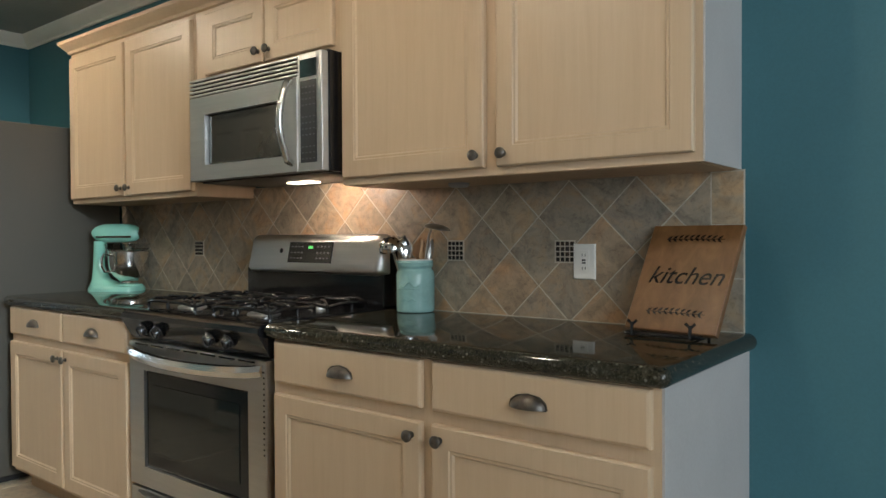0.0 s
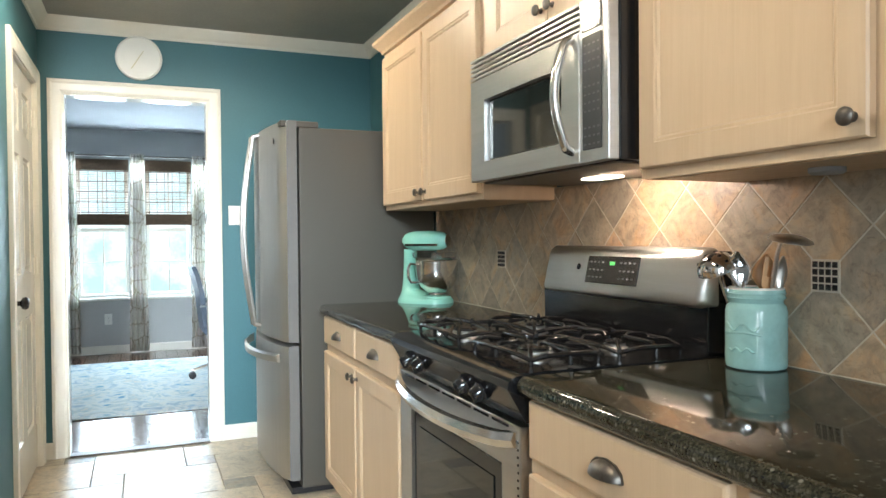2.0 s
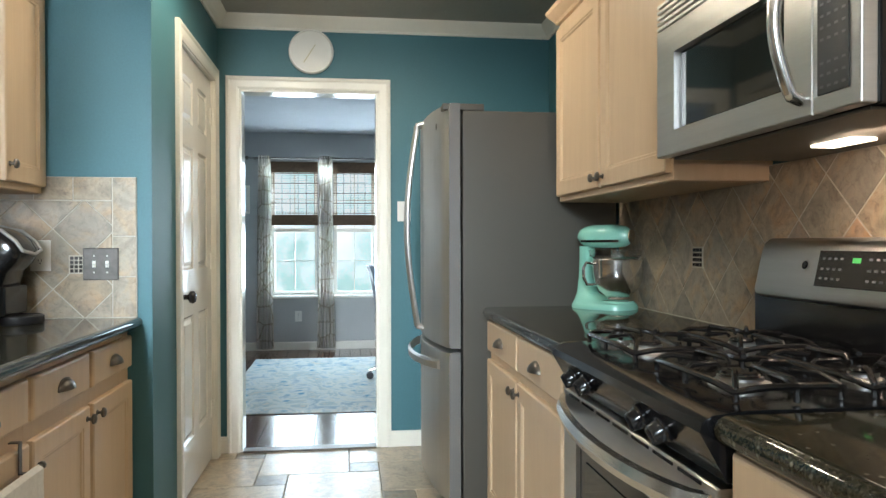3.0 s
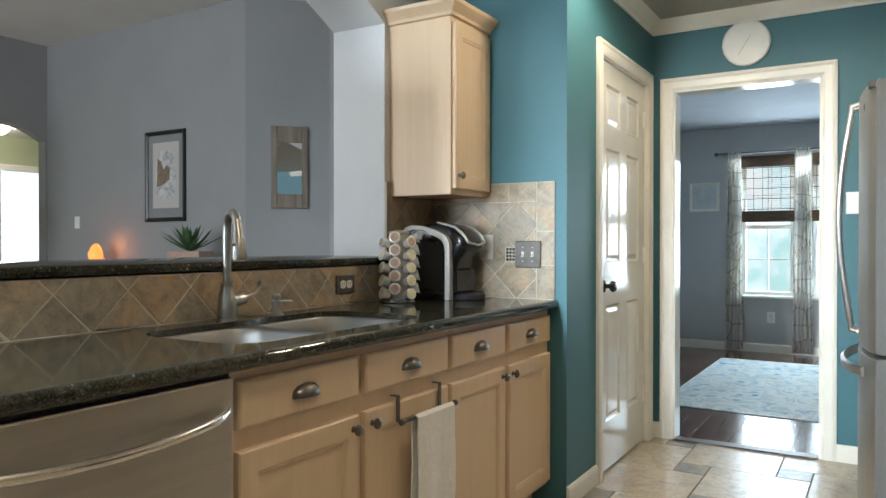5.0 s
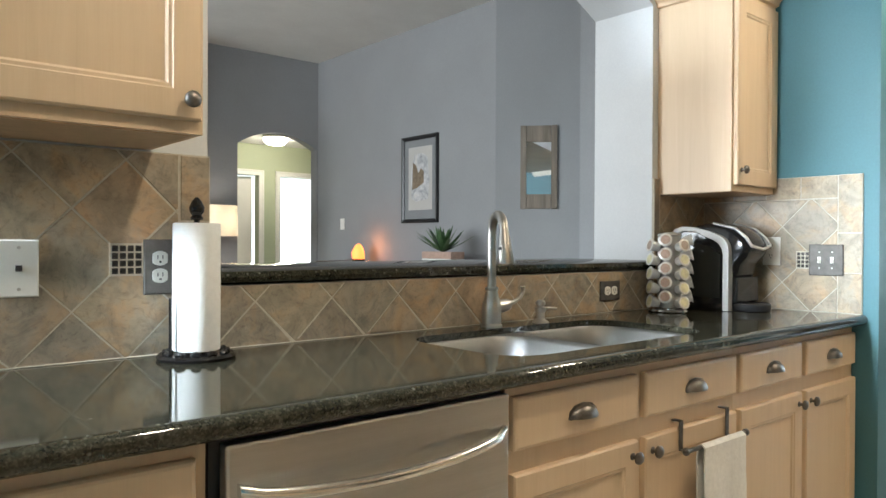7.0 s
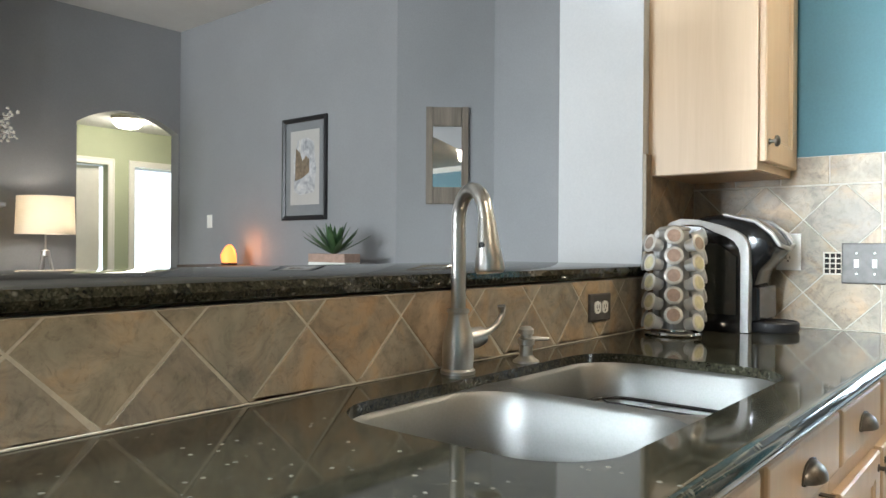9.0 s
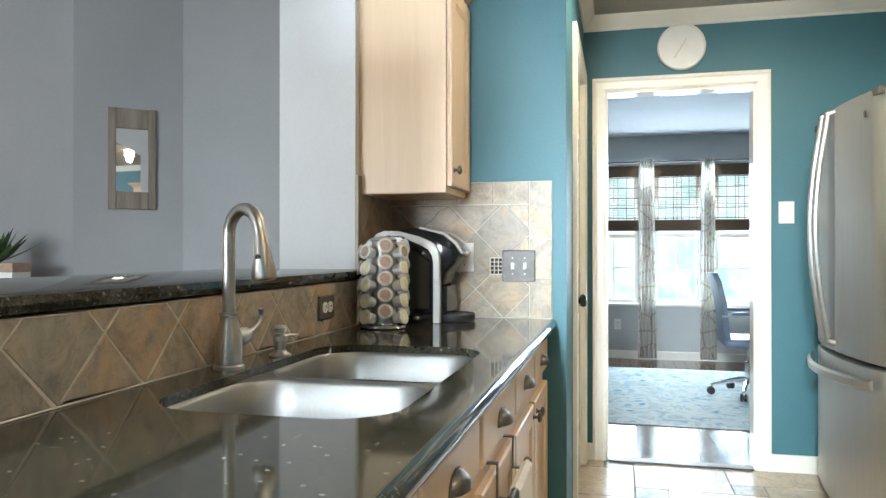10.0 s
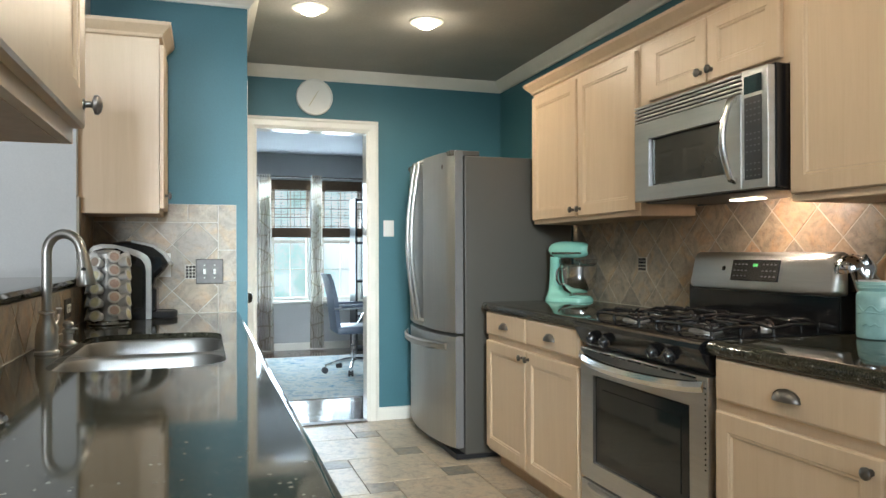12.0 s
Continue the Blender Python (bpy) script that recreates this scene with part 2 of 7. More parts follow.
def box(bm, x0, x1, y0, y1, z0, z1, bevel=0.0, seg=2):
    r = bmesh.ops.create_cube(bm, size=1.0)
    vs = r["verts"]
    for v in vs:
        v.co = Vector(((x0 + x1) / 2 + v.co.x * (x1 - x0), (y0 + y1) / 2 + v.co.y * (y1 - y0), (z0 + z1) / 2 + v.co.z * (z1 - z0)))
    if bevel:
        es = list({e for v in vs for e in v.link_edges})
        bmesh.ops.bevel(bm, geom=es, offset=bevel, segments=seg, profile=0.5, affect="EDGES")
    return bm


def plane(origin, u, v):
    """A frame on a face: u to its right, v up, w out of it."""
    u, v = Vector(u).normalized(), Vector(v).normalized()
    w = u.cross(v)
    return Matrix(((u.x, v.x, w.x, origin[0]), (u.y, v.y, w.y, origin[1]), (u.z, v.z, w.z, origin[2]), (0, 0, 0, 1)))


def loft(bm, m, loops, close=True, caps=(True, True)):
    """Skin through loops of (u, v, w) points, in the frame m."""
    rings = [[bm.verts.new(m @ Vector(p)) for p in lp] for lp in loops]
    k = len(rings[0])
    for a, b in zip(rings, rings[1:]):
        for i in range(k if close else k - 1):
            j = (i + 1) % k
            bm.faces.new((a[i], a[j], b[j], b[i]))
    if caps[0]:
        bm.faces.new(rings[0])
    if caps[1]:
        bm.faces.new(rings[-1])
    return bm


def rects(bm, m, steps):
    return loft(bm, m, [[(a, c, w), (b, c, w), (b, d, w), (a, d, w)] for a, b, c, d, w in steps])


def panel_front(bm, m, u0, u1, v0, v1, t=0.019, stile=0.055, sink=0.008):
    """A framed door: flat stiles and rails, a bead, a recessed panel."""
    def r(i, w):
        return (u0 + i, u1 - i, v0 + i, v1 - i, w)
    return rects(bm, m, [r(0, 0), r(0, t - 0.004), r(0.004, t), r(stile, t), r(stile + 0.003, t - 0.003), r(stile + 0.009, t - 0.003), r(stile + 0.014, t - sink)])


def slab_front(bm, m, u0, u1, v0, v1, t=0.019):
    def r(i, w):
        return (u0 + i, u1 - i, v0 + i, v1 - i, w)
    return rects(bm, m, [r(0, 0), r(0, t - 0.006), r(0.003, t - 0.002), r(0.008, t)])


def lathe(bm, m, profile, seg=24, arc=360.0, caps=True):
    """Turn (radius, height) points about the frame's v axis."""
    full = arc >= 360
    k = seg if full else seg + 1
    loops = []
    for r, h in profile:
        loops.append([(r * math.cos(radians(arc) * i / seg), h, r * math.sin(radians(arc) * i / seg)) for i in range(k)])
    return loft(bm, m, loops, close=full, caps=(caps, caps))


def up(x, y, z):
    return plane((x, y, z), (1, 0, 0), (0, 0, 1))


def tube(bm, pts, r, seg=10, caps=True):
    """A round bar along points; r may be one radius or one for each point."""
    pts = [Vector(p) for p in pts]
    rs = r if isinstance(r, (list, tuple)) else [r] * len(pts)
    rings, ref = [], None
    for i, p in enumerate(pts):
        d = (pts[min(i + 1, len(pts) - 1)] - pts[max(i - 1, 0)]).normalized()
        if ref is None:
            ref = d.orthogonal().normalized()
        ref = (ref - d * ref.dot(d)).normalized()
        s = d.cross(ref)
        rings.append([bm.verts.new(p + rs[i] * (ref * math.cos(2 * math.pi * k / seg) + s * math.sin(2 * math.pi * k / seg))) for k in range(seg)])
    for a, b in zip(rings, rings[1:]):
        for i in range(seg):
            j = (i + 1) % seg
            bm.faces.new((a[i], a[j], b[j], b[i]))
    if caps:
        bm.faces.new(rings[0])
        bm.faces.new(rings[-1])
    return bm


def arc_pts(c, r, a0, a1, n, ax, ay):
    c, ax, ay = Vector(c), Vector(ax), Vector(ay)
    return [c + ax * (r * math.cos(radians(a0 + (a1 - a0) * i / n))) + ay * (r * math.sin(radians(a0 + (a1 - a0) * i / n))) for i in range(n + 1)]


def prism(bm, m, outline, depth):
    """Extrude a (u, v) outline along w from 0 to depth."""
    return loft(bm, m, [[(a, b, 0) for a, b in outline], [(a, b, depth) for a, b in outline]])


def sweep(bm, a, b, out, profile, trim0=0.0, trim1=0.0):
    """A moulding from a to b: profile of (out from the wall, height); trims mitre the ends."""
    a, b, out = Vector(a), Vector(b), Vector(out)
    d = (b - a).normalized()
    return loft(bm, Matrix.Identity(4), [[tuple(a + out * o + d * (trim0 * o) + Vector((0, 0, h))) for o, h in profile], [tuple(b + out * o - d * (trim1 * o) + Vector((0, 0, h))) for o, h in profile]])


RANGE = ((1, 0, 0), (0, 0, 1))
SINK = ((-1, 0, 0), (0, 0, 1))
EAST = ((0, 1, 0), (0, 0, 1))

# ---- structure ----
CEIL, WALL_R, WALL_D, WALL_P, STUB = 2.45, 2.905, -5.14, 1.0, -3.77
BAR, TOP, TOP_R = 0.305, 0.90, 0.908   # face of the bar wall, height of the worktops (sink side, range side)

bm = B()
box(bm, -5.16, 3.12, -5.3, 3.05, -0.15, -0.009)
structure("floor", bm, M_GROUT_FLOOR, "beige stone tile kitchen floor with brown grout", "floor")
bm = B()
box(bm, -9.3, -5.16, -0.1, 4.2, -0.15, -0.009)
structure("floor_office", bm, M_BLACK_MATT, "dark hardwood office subfloor", "floor")

# wall behind the range
bm = B()
box(bm, -5.26, 0.62, WALL_R, WALL_R + 0.12, 0, CEIL)
box(bm, 0.62, 3.12, WALL_R, WALL_R + 0.12, 0, 3.2)
structure("wall_north", bm, M_TEAL, "teal painted kitchen wall behind the range", "wall")
# wall with the doorway to the office
DY0, DY1, DH = 1.118, 1.896, 2.04
bm = B()
box(bm, -5.26, WALL_D, -0.2, DY0, 0, CEIL)
box(bm, -5.26, WALL_D, DY1, WALL_R, 0, CEIL)
box(bm, -5.26, WALL_D, DY0, DY1, DH, CEIL)
structure("wall_west", bm, M_TEAL, "teal painted wall with the office doorway", "wall")
# pantry wall, its doorway closed by the pantry door
PX0, PX1, PH = -5.02, -4.215, 2.06
bm = B()
box(bm, WALL_D, PX0, 0.88, WALL_P, 0, CEIL)
box(bm, PX1, STUB, 0.88, WALL_P, 0, CEIL)
box(bm, PX0, PX1, 0.88, WALL_P, PH, CEIL)
structure("wall_pantry", bm, M_TEAL, "teal painted pantry wall round its door", "wall")
bm = B()
box(bm, STUB - 0.12, STUB, BAR, 0.88, 0, CEIL)
structure("wall_stub", bm, M_TEAL, "teal painted wall beside the coffee corner", "wall")
bm = B()
box(bm, WALL_D, STUB - 0.12, 0.10, 0.22, 0, CEIL)
structure("wall_pantry_back", bm, M_TEAL, "back wall of the pantry", "wall")
# the bar wall: half wall, shallow arch, piers
ARCH0, ARCH1 = -3.39, -1.565


def arch_z(x):
    k = (x - (ARCH0 + ARCH1) / 2) / ((ARCH1 - ARCH0) / 2)
    return 2.107 + 0.40 * max(0.0, 1 - abs(k)) ** 0.92


bm = B()
xs = [ARCH0 + (ARCH1 - ARCH0) * i / 28 for i in range(29)]
box(bm, ARCH0, ARCH1, 0.02, BAR, 0, 1.052)
loft(bm, Matrix.Identity(4), [[(x, 0.02, arch_z(x)), (x, BAR, arch_z(x)), (x, BAR, 3.2), (x, 0.02, 3.2)] for x in xs])
structure("wall_bar", bm, M_PIER, "pale grey half wall with an arched opening over the bar", "wall")
bm = B()
box(bm, -5.4, ARCH0, 0.02, BAR, 0, 3.2)
structure("wall_pier", bm, M_PIER, "pale grey pier at the end of the bar", "wall")
bm = B()
# extended unseen beyond -0.72 to keep living room daylight off the backsplash
box(bm, ARCH1, 0.9, 0.02, BAR, 0, 3.2)
structure("wall_bar_end", bm, M_PIER, "pale grey wall beside the bar opening, run on unseen to block daylight", "wall")
bm = B()
box(bm, -5.26, 0.62, 0.10, 3.05, CEIL, CEIL + 0.1)
# unseen step up to the higher ceiling, set to let high daylight in
box(bm, 0.62, 0.72, 0.15, 3.05, CEIL, 3.11)
structure("ceiling", bm, M_CEIL, "taupe textured kitchen ceiling", "ceiling")

# unseen room behind camera: plain walls, higher ceiling, two window openings placed for daylight
bm = B()
for y0, y1, z0, z1 in ((-5.1, -3.6, 0, 3.2), (-1.0, -0.15, 0, 3.2), (-3.6, -1.0, 0, 0.6), (-3.6, -1.0, 2.4, 3.2), (-0.15, 1.05, 0, 1.45), (-0.15, 1.05, 3.05, 3.2), (1.05, 3.05, 0, 3.2)):
    box(bm, 3.0, 3.12, y0, y1, z0, z1)
structure("wall_east", bm, M_GREY, "plain grey unseen wall with two window openings for daylight", "wall")

# living room
bm = B()
box(bm, -5.07, -4.95, -5.07, -2.185, 0, 3.2)
structure("wall_living_west", bm, M_GREY, "grey painted living room wall", "wall")
bm = B()
C0 = Vector((-4.95, -2.185, 0))
A_DIR = Vector((-0.66, 0.75, 0)).normalized()
A_N = Vector((A_DIR.y, -A_DIR.x, 0))
C1 = C0 + A_DIR * 0.664
loft(bm, Matrix.Identity(4), [[tuple(p + Vector((0, 0, z))) for p in (C0, C1, C1 - A_N * 0.12, C0 - A_N * 0.12)] for z in (0, 3.2)])
structure("wall_living_angled", bm, M_GREY, "grey angled living room wall", "wall")
bm = B()
box(bm, C1.x - 0.12, C1.x, C1.y, 0.02, 0, 3.2)
structure("wall_living_side", bm, M_GREY, "grey living room side wall", "wall")
# far wall with the arched hall opening
HA0, HA1 = -4.93, -4.02
bm = B()
hx = [HA0 + (HA1 - HA0) * i / 20 for i in range(21)]
box(bm, -4.95, HA0, -5.07, -4.95, 0, 3.2)
box(bm, HA1, 3.1, -5.07, -4.95, 0, 3.2)
loft(bm, Matrix.Identity(4), [[(x, -5.07, z), (x, -4.95, z), (x, -4.95, 3.2), (x, -5.07, 3.2)] for x in hx for z in (2.16 + 0.145 * (1 - ((x - (HA0 + HA1) / 2) / ((HA1 - HA0) / 2)) ** 2),)])
structure("wall_living_south", bm, M_GREY, "grey living room wall with an arched hall opening", "wall")
bm = B()
box(bm, -2.0, -3.26, -4.95, -4.52, 0, 3.2)
structure("chimney_breast", bm, M_GREY_DARK, "charcoal painted chimney breast", "wall")
bm = B()
box(bm, -5.8, 3.2, -5.1, 0.15, 3.11, 3.22)
box(bm, 0.62, 3.2, 0.15, 3.05, 3.11, 3.22)
structure("ceiling_living", bm, M_CEIL_W, "off-white living room ceiling", "ceiling")

# hall and far room behind the arch
bm = B()
D1A, D1B, D2A, D2B = -5.20, -4.55, -6.05, -5.51
box(bm, -5.51, D1A, -7.02, -6.9, 0, 2.45)
box(bm, D1A, D1B, -7.02, -6.9, 2.04, 2.45)
box(bm, D1B, -3.3, -7.02, -6.9, 0, 2.45)
box(bm, D2A, D2B, -7.02, -6.9, 2.04, 2.45)
box(bm, -7.0, D2A, -7.02, -6.9, 0, 2.45)
box(bm, -7.0, -6.9, -6.9, -5.07, 0, 2.45)
box(bm, -3.4, -3.3, -6.9, -5.07, 0, 2.45)
structure("wall_hall", bm, M_GREEN, "sage green hall wall with two doorways", "wall")
bm = B()
box(bm, -7.1, -3.2, -7.02, -5.07, 2.45, 2.55)
structure("ceiling_hall", bm, M_CEIL_W, "white hall ceiling", "ceiling")
bm = B()
box(bm, -9.6, -3.2, -9.7, -5.07, -0.1, 0)
structure("floor_hall", bm, M_FLOOR_TILE, "beige hall floor", "floor")
bm = B()
box(bm, -9.6, -3.2, -9.8, -9.68, 0, 2.5)
box(bm, -9.6, -9.5, -9.7, -7.02, 0, 2.5)
box(bm, -3.3, -3.2, -9.7, -7.02, 0, 2.5)
box(bm, -9.6, -3.2, -9.8, -7.02, 2.5, 2.6)
structure("wall_far_room", bm, M_PIER, "pale far room walls", "wall")

# office
bm = B()
OX = -9.1
WINS = ((0.885, 1.385), (1.567, 2.02), (2.17, 2.66))
WZ0, WZ1 = 0.60, 2.04
edges = [0.10] + [e for w in WINS for e in w] + [4.1]
for a, b in zip(edges[::2], edges[1::2]):
    box(bm, OX - 0.12, OX, a, b, 0, 2.42)
for a, b in WINS:
    box(bm, OX - 0.12, OX, a, b, 0, WZ0)
    box(bm, OX - 0.12, OX, a, b, WZ1, 2.42)
structure("wall_office_west", bm, M_OFFICE, "grey office wall with three windows", "wall")
bm = B()
box(bm, OX, -5.26, 0.08, 0.20, 0, 2.42)
box(bm, OX, -5.26, 4.0, 4.12, 0, 2.42)
box(bm, -5.30, -5.262, 0.2, 1.03, 0, 2.42)
box(bm, -5.30, -5.262, 1.99, 4.0, 0, 2.42)
box(bm, -5.30, -5.262, 1.03, 1.99, 2.12, 2.42)
structure("wall_office", bm, M_OFFICE, "grey office side walls", "wall")
bm = B()
box(bm, OX - 0.12, -5.26, 0.08, 4.12, 2.39, 2.5)
structure("ceiling_office", bm, M_CEIL_OFFICE, "white office ceiling", "ceiling")

# trim: casings, crown, baseboards
CAS = 0.07


def casing(name, m, u0, u1, h, label):
    """Three-sided door casing, stepped, round an opening on a wall frame."""
    bm = B()
    prof = [(0, 0), (0, 0.012), (0.012, 0.017), (0.045, 0.017), (0.055, 0.022), (CAS, 0.018), (CAS, 0)]
    loft(bm, m, [[(u0 - o, 0, w) for o, w in prof], [(u0 - o, h + o, w) for o, w in prof], [(u1 + o, h + o, w) for o, w in prof], [(u1 + o, 0, w) for o, w in prof]])
    return structure(name, bm, M_TRIM, label, "trim")


casing("trim_office_door", plane((WALL_D, 0, 0), *EAST), DY0, DY1, DH, "white moulded casing round the office doorway")
casing("trim_pantry_door", plane((0, WALL_P, 0), *SINK), -PX1, -PX0, PH, "white moulded casing round the pantry door")
bm = B()
box(bm, -5.262, WALL_D + 0.002, DY0, DY0 + 0.014, 0, DH)
box(bm, -5.262, WALL_D + 0.002, DY1 - 0.014, DY1, 0, DH)
box(bm, -5.262, WALL_D + 0.002, DY0 + 0.014, DY1 - 0.014, DH - 0.014, DH)
structure("trim_office_jamb", bm, M_GLOSS, "white painted door jamb", "trim")
CROWN = [(0, -0.075), (0.010, -0.075), (0.014, -0.062), (0.030, -0.048), (0.048, -0.026), (0.058, -0.012), (0.062, 0), (0, 0)]
bm = B()
sweep(bm, (WALL_D, WALL_P, CEIL), (WALL_D, WALL_R, CEIL), (1, 0, 0), CROWN, 1, 1)
structure("trim_crown_west", bm, M_TRIM, "white crown moulding", "trim")
bm = B()
sweep(bm, (WALL_D, WALL_R, CEIL), (0.62, WALL_R, CEIL), (0, -1, 0), CROWN, 1, 0)
structure("trim_crown_north", bm, M_TRIM, "white crown moulding", "trim")
bm = B()
sweep(bm, (STUB, WALL_P, CEIL), (WALL_D, WALL_P, CEIL), (0, 1, 0), CROWN, -1, 1)
structure("trim_crown_pantry", bm, M_TRIM, "white crown moulding", "trim")
bm = B()
sweep(bm, (STUB, BAR, CEIL), (STUB, WALL_P, CEIL), (1, 0, 0), CROWN, 0, -1)
structure("trim_crown_stub", bm, M_TRIM, "white crown moulding", "trim")
BASE = [(0, 0), (0.014, 0), (0.014, 0.075), (0.009, 0.088), (0, 0.09)]
for k, (a, b, o) in enumerate((((WALL_D, DY1 + CAS, 0), (WALL_D, WALL_R, 0), (1, 0, 0)), ((WALL_D, WALL_P, 0), (WALL_D, DY0 - CAS, 0), (1, 0, 0)),
                               ((STUB, WALL_P, 0), (PX1 + CAS, WALL_P, 0), (0, 1, 0)), ((PX0 - CAS, WALL_P, 0), (WALL_D, WALL_P, 0), (0, 1, 0)),
                               ((-0.76, WALL_R, 0), (3.0, WALL_R, 0), (0, -1, 0)), ((OX, 0.2, 0), (OX, 4.0, 0), (1, 0, 0)), ((OX, 0.2, 0), (-5.3, 0.2, 0), (0, 1, 0)))):
    bm = B()
    sweep(bm, a, b, o, BASE)
    structure("baseboard", bm, M_TRIM, "white painted baseboard", "baseboard")


# ---- cabinets ----
def cup_pull(parent, m):
    """A bin pull: half dome over a back plate."""
    bm = B()
    loops = []
    for i in range(7):
        a = radians(90 * i / 6)
        loops.append([(0.047 * math.cos(a) * math.cos(radians(180 * k / 14)), 0.030 * math.cos(a) * math.sin(radians(180 * k / 14)) - 0.012, 0.027 * math.sin(a)) for k in range(15)])
    loft(bm, m, loops, close=False, caps=(False, False))
    prism(bm, m, [(-0.050, -0.012), (0.050, -0.012), (0.046, 0.004), (0.030, 0.016), (0, 0.021), (-0.030, 0.016), (-0.046, 0.004)], 0.003)
    prism(bm, m, [(-0.047, -0.014), (0.047, -0.014), (0.047, -0.010), (-0.047, -0.010)], 0.006)
    return part("pull", bm, M_PEWTER, parent, "dark pewter cup pull", True)


def knob(parent, m, r=0.0155):
    bm = B()
    m2 = m @ Matrix.Rotation(radians(90), 4, "X")
    lathe(bm, m2, [(0.009, 0), (0.009, 0.002), (0.005, 0.004), (0.005, 0.013), (r, 0.017), (r * 1.02, 0.022), (r * 0.8, 0.026), (0.004, 0.0285)], 18)
    return part("knob", bm, M_PEWTER, parent, "dark pewter round knob", True)


def at(m, u, v, w):
    return m @ Matrix.Translation((u, v, w))


def base_cabinet(name, m, u0, u1, depth, bays, label, drawer=(0.735, 0.858), door=(0.115, 0.70), hollow=False):
    """A base unit in the frame m (w out of its face frame): toe kick, box, drawers over doors."""
    o = m @ Vector(((u0 + u1) / 2, 0, -depth / 2))
    t = thing(name, (o.x, o.y, 0), label, "cabinet", "base cabinets")
    bm = B()
    if hollow:
        rects(bm, m, [(u0, u1, 0.095, 0.60, -depth), (u0, u1, 0.095, 0.60, 0)])
        rects(bm, m, [(u0, u1, 0.60, 0.8615, -0.018), (u0, u1, 0.60, 0.8615, 0)])
        rects(bm, m, [(u0, u1, 0.60, 0.8615, -depth), (u0, u1, 0.60, 0.8615, -depth + 0.018)])
    else:
        rects(bm, m, [(u0, u1, 0.095, 0.862, -depth), (u0, u1, 0.095, 0.862, 0)])
    part("body", bm, M_MAPLE, t)
    bm = B()
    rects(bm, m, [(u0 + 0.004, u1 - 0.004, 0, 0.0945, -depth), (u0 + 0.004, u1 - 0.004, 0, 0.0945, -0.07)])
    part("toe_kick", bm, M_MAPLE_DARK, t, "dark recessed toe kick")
    for a, b, hinge in bays:
        bm = B()
        slab_front(bm, at(m, 0, 0, 0.001), a, b, *drawer)
        d = part("drawer", bm, M_MAPLE, t)
        cup_pull(d, at(m, (a + b) / 2, (drawer[0] + drawer[1]) / 2 - 0.002, 0.020))
        bm = B()
        panel_front(bm, at(m, 0, 0, 0.001), a, b, *door)
        d = part("door", bm, M_MAPLE, t)
        knob(d, at(m, b - 0.028 if hinge < 0 else a + 0.028, door[1] - 0.035, 0.020))
    return t


def wall_cabinet(name, m, u0, u1, z0, z1, depth, bays, label, door_z0, door_z1, knob_up=0.035):
    o = m @ Vector(((u0 + u1) / 2, 0, -depth / 2))
    t = thing(name, (o.x, o.y, z0), label, "cabinet", "wall cabinets")
    bm = B()
    rects(bm, m, [(u0, u1, z0, z1, -depth), (u0, u1, z0, z1, 0)])
    part("body", bm, M_MAPLE, t)
    bm = B()
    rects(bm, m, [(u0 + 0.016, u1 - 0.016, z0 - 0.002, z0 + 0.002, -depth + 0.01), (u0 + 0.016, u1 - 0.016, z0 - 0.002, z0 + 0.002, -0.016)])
    part("bottom_panel", bm, M_MAPLE_DARK, t, "darker brown underside")
    for a, b, hinge in bays:
        bm = B()
        panel_front(bm, at(m, 0, 0, 0.001), a, b, door_z0, door_z1)
        d = part("door", bm, M_MAPLE, t)
        knob(d, at(m, b - 0.026 if hinge < 0 else a + 0.026, door_z0 + knob_up, 0.020))
    return t


MB = plane((0, 2.305, 0), *RANGE)
base_cabinet("base_cabinet", MB, -3.885, -2.815, 0.60, ((-3.872, -3.362, -1), (-3.346, -2.832, 1)), "pickled maple base cabinet with two drawers beside the fridge")
base_cabinet("base_cabinet", MB, -1.985, -0.770, 0.60, ((-1.968, -1.392, -1), (-1.356, -0.787, 1)), "pickled maple base cabinet with two drawers beside the range")
bm = B()
rects(bm, plane((-0.770, 0, 0), *EAST), [(2.306, 2.905, 0.0, 0.862, 0.0005), (2.306, 2.905, 0.0, 0.862, 0.006)])
tagged(part("end_panel", bm, M_END), "pale end panel of the base cabinet", "panel")
MU = plane((0, 2.612, 0), *RANGE)
wall_cabinet("wall_cabinet", MU, -3.935, -2.855, 1.345, 2.09, 0.293, ((-3.922, -3.406, -1), (-3.386, -2.868, 1)), "pickled maple wall cabinet with two doors above the mixer", 1.366, 2.066)
wall_cabinet("wall_cabinet", MU, -2.853, -2.000, 1.80, 2.09, 0.293, ((-2.765, -2.398, -1), (-2.388, -2.028, 1)), "short pickled maple wall cabinet over the microwave", 1.822, 2.066, 0.04)
wall_cabinet("wall_cabinet", MU, -1.998, -0.790, 1.345, 2.09, 0.293, ((-1.985, -1.407, -1), (-1.364, -0.807, 1)), "wide pickled maple wall cabinet with two doors", 1.368, 2.066)
bm = B()
rects(bm, plane((-0.790, 0, 0), *EAST), [(2.613, 2.905, 1.345, 2.09, 0.0005), (2.613, 2.905, 1.345, 2.09, 0.005)])
tagged(part("end_panel", bm, M_END), "pale end panel of the wall cabinet", "panel")
CORN = [(0, 0), (0.012, 0.004), (0.016, 0.016), (0.034, 0.034), (0.046, 0.048), (0.050, 0.062), (0, 0.062)]
bm = B()
sweep(bm, (-3.935, 2.612, 2.09), (-0.785, 2.612, 2.09), (0, -1, 0), CORN, -1, -1)
sweep(bm, (-3.935, 2.905, 2.09), (-3.935, 2.612, 2.09), (-1, 0, 0), CORN, 0, -1)
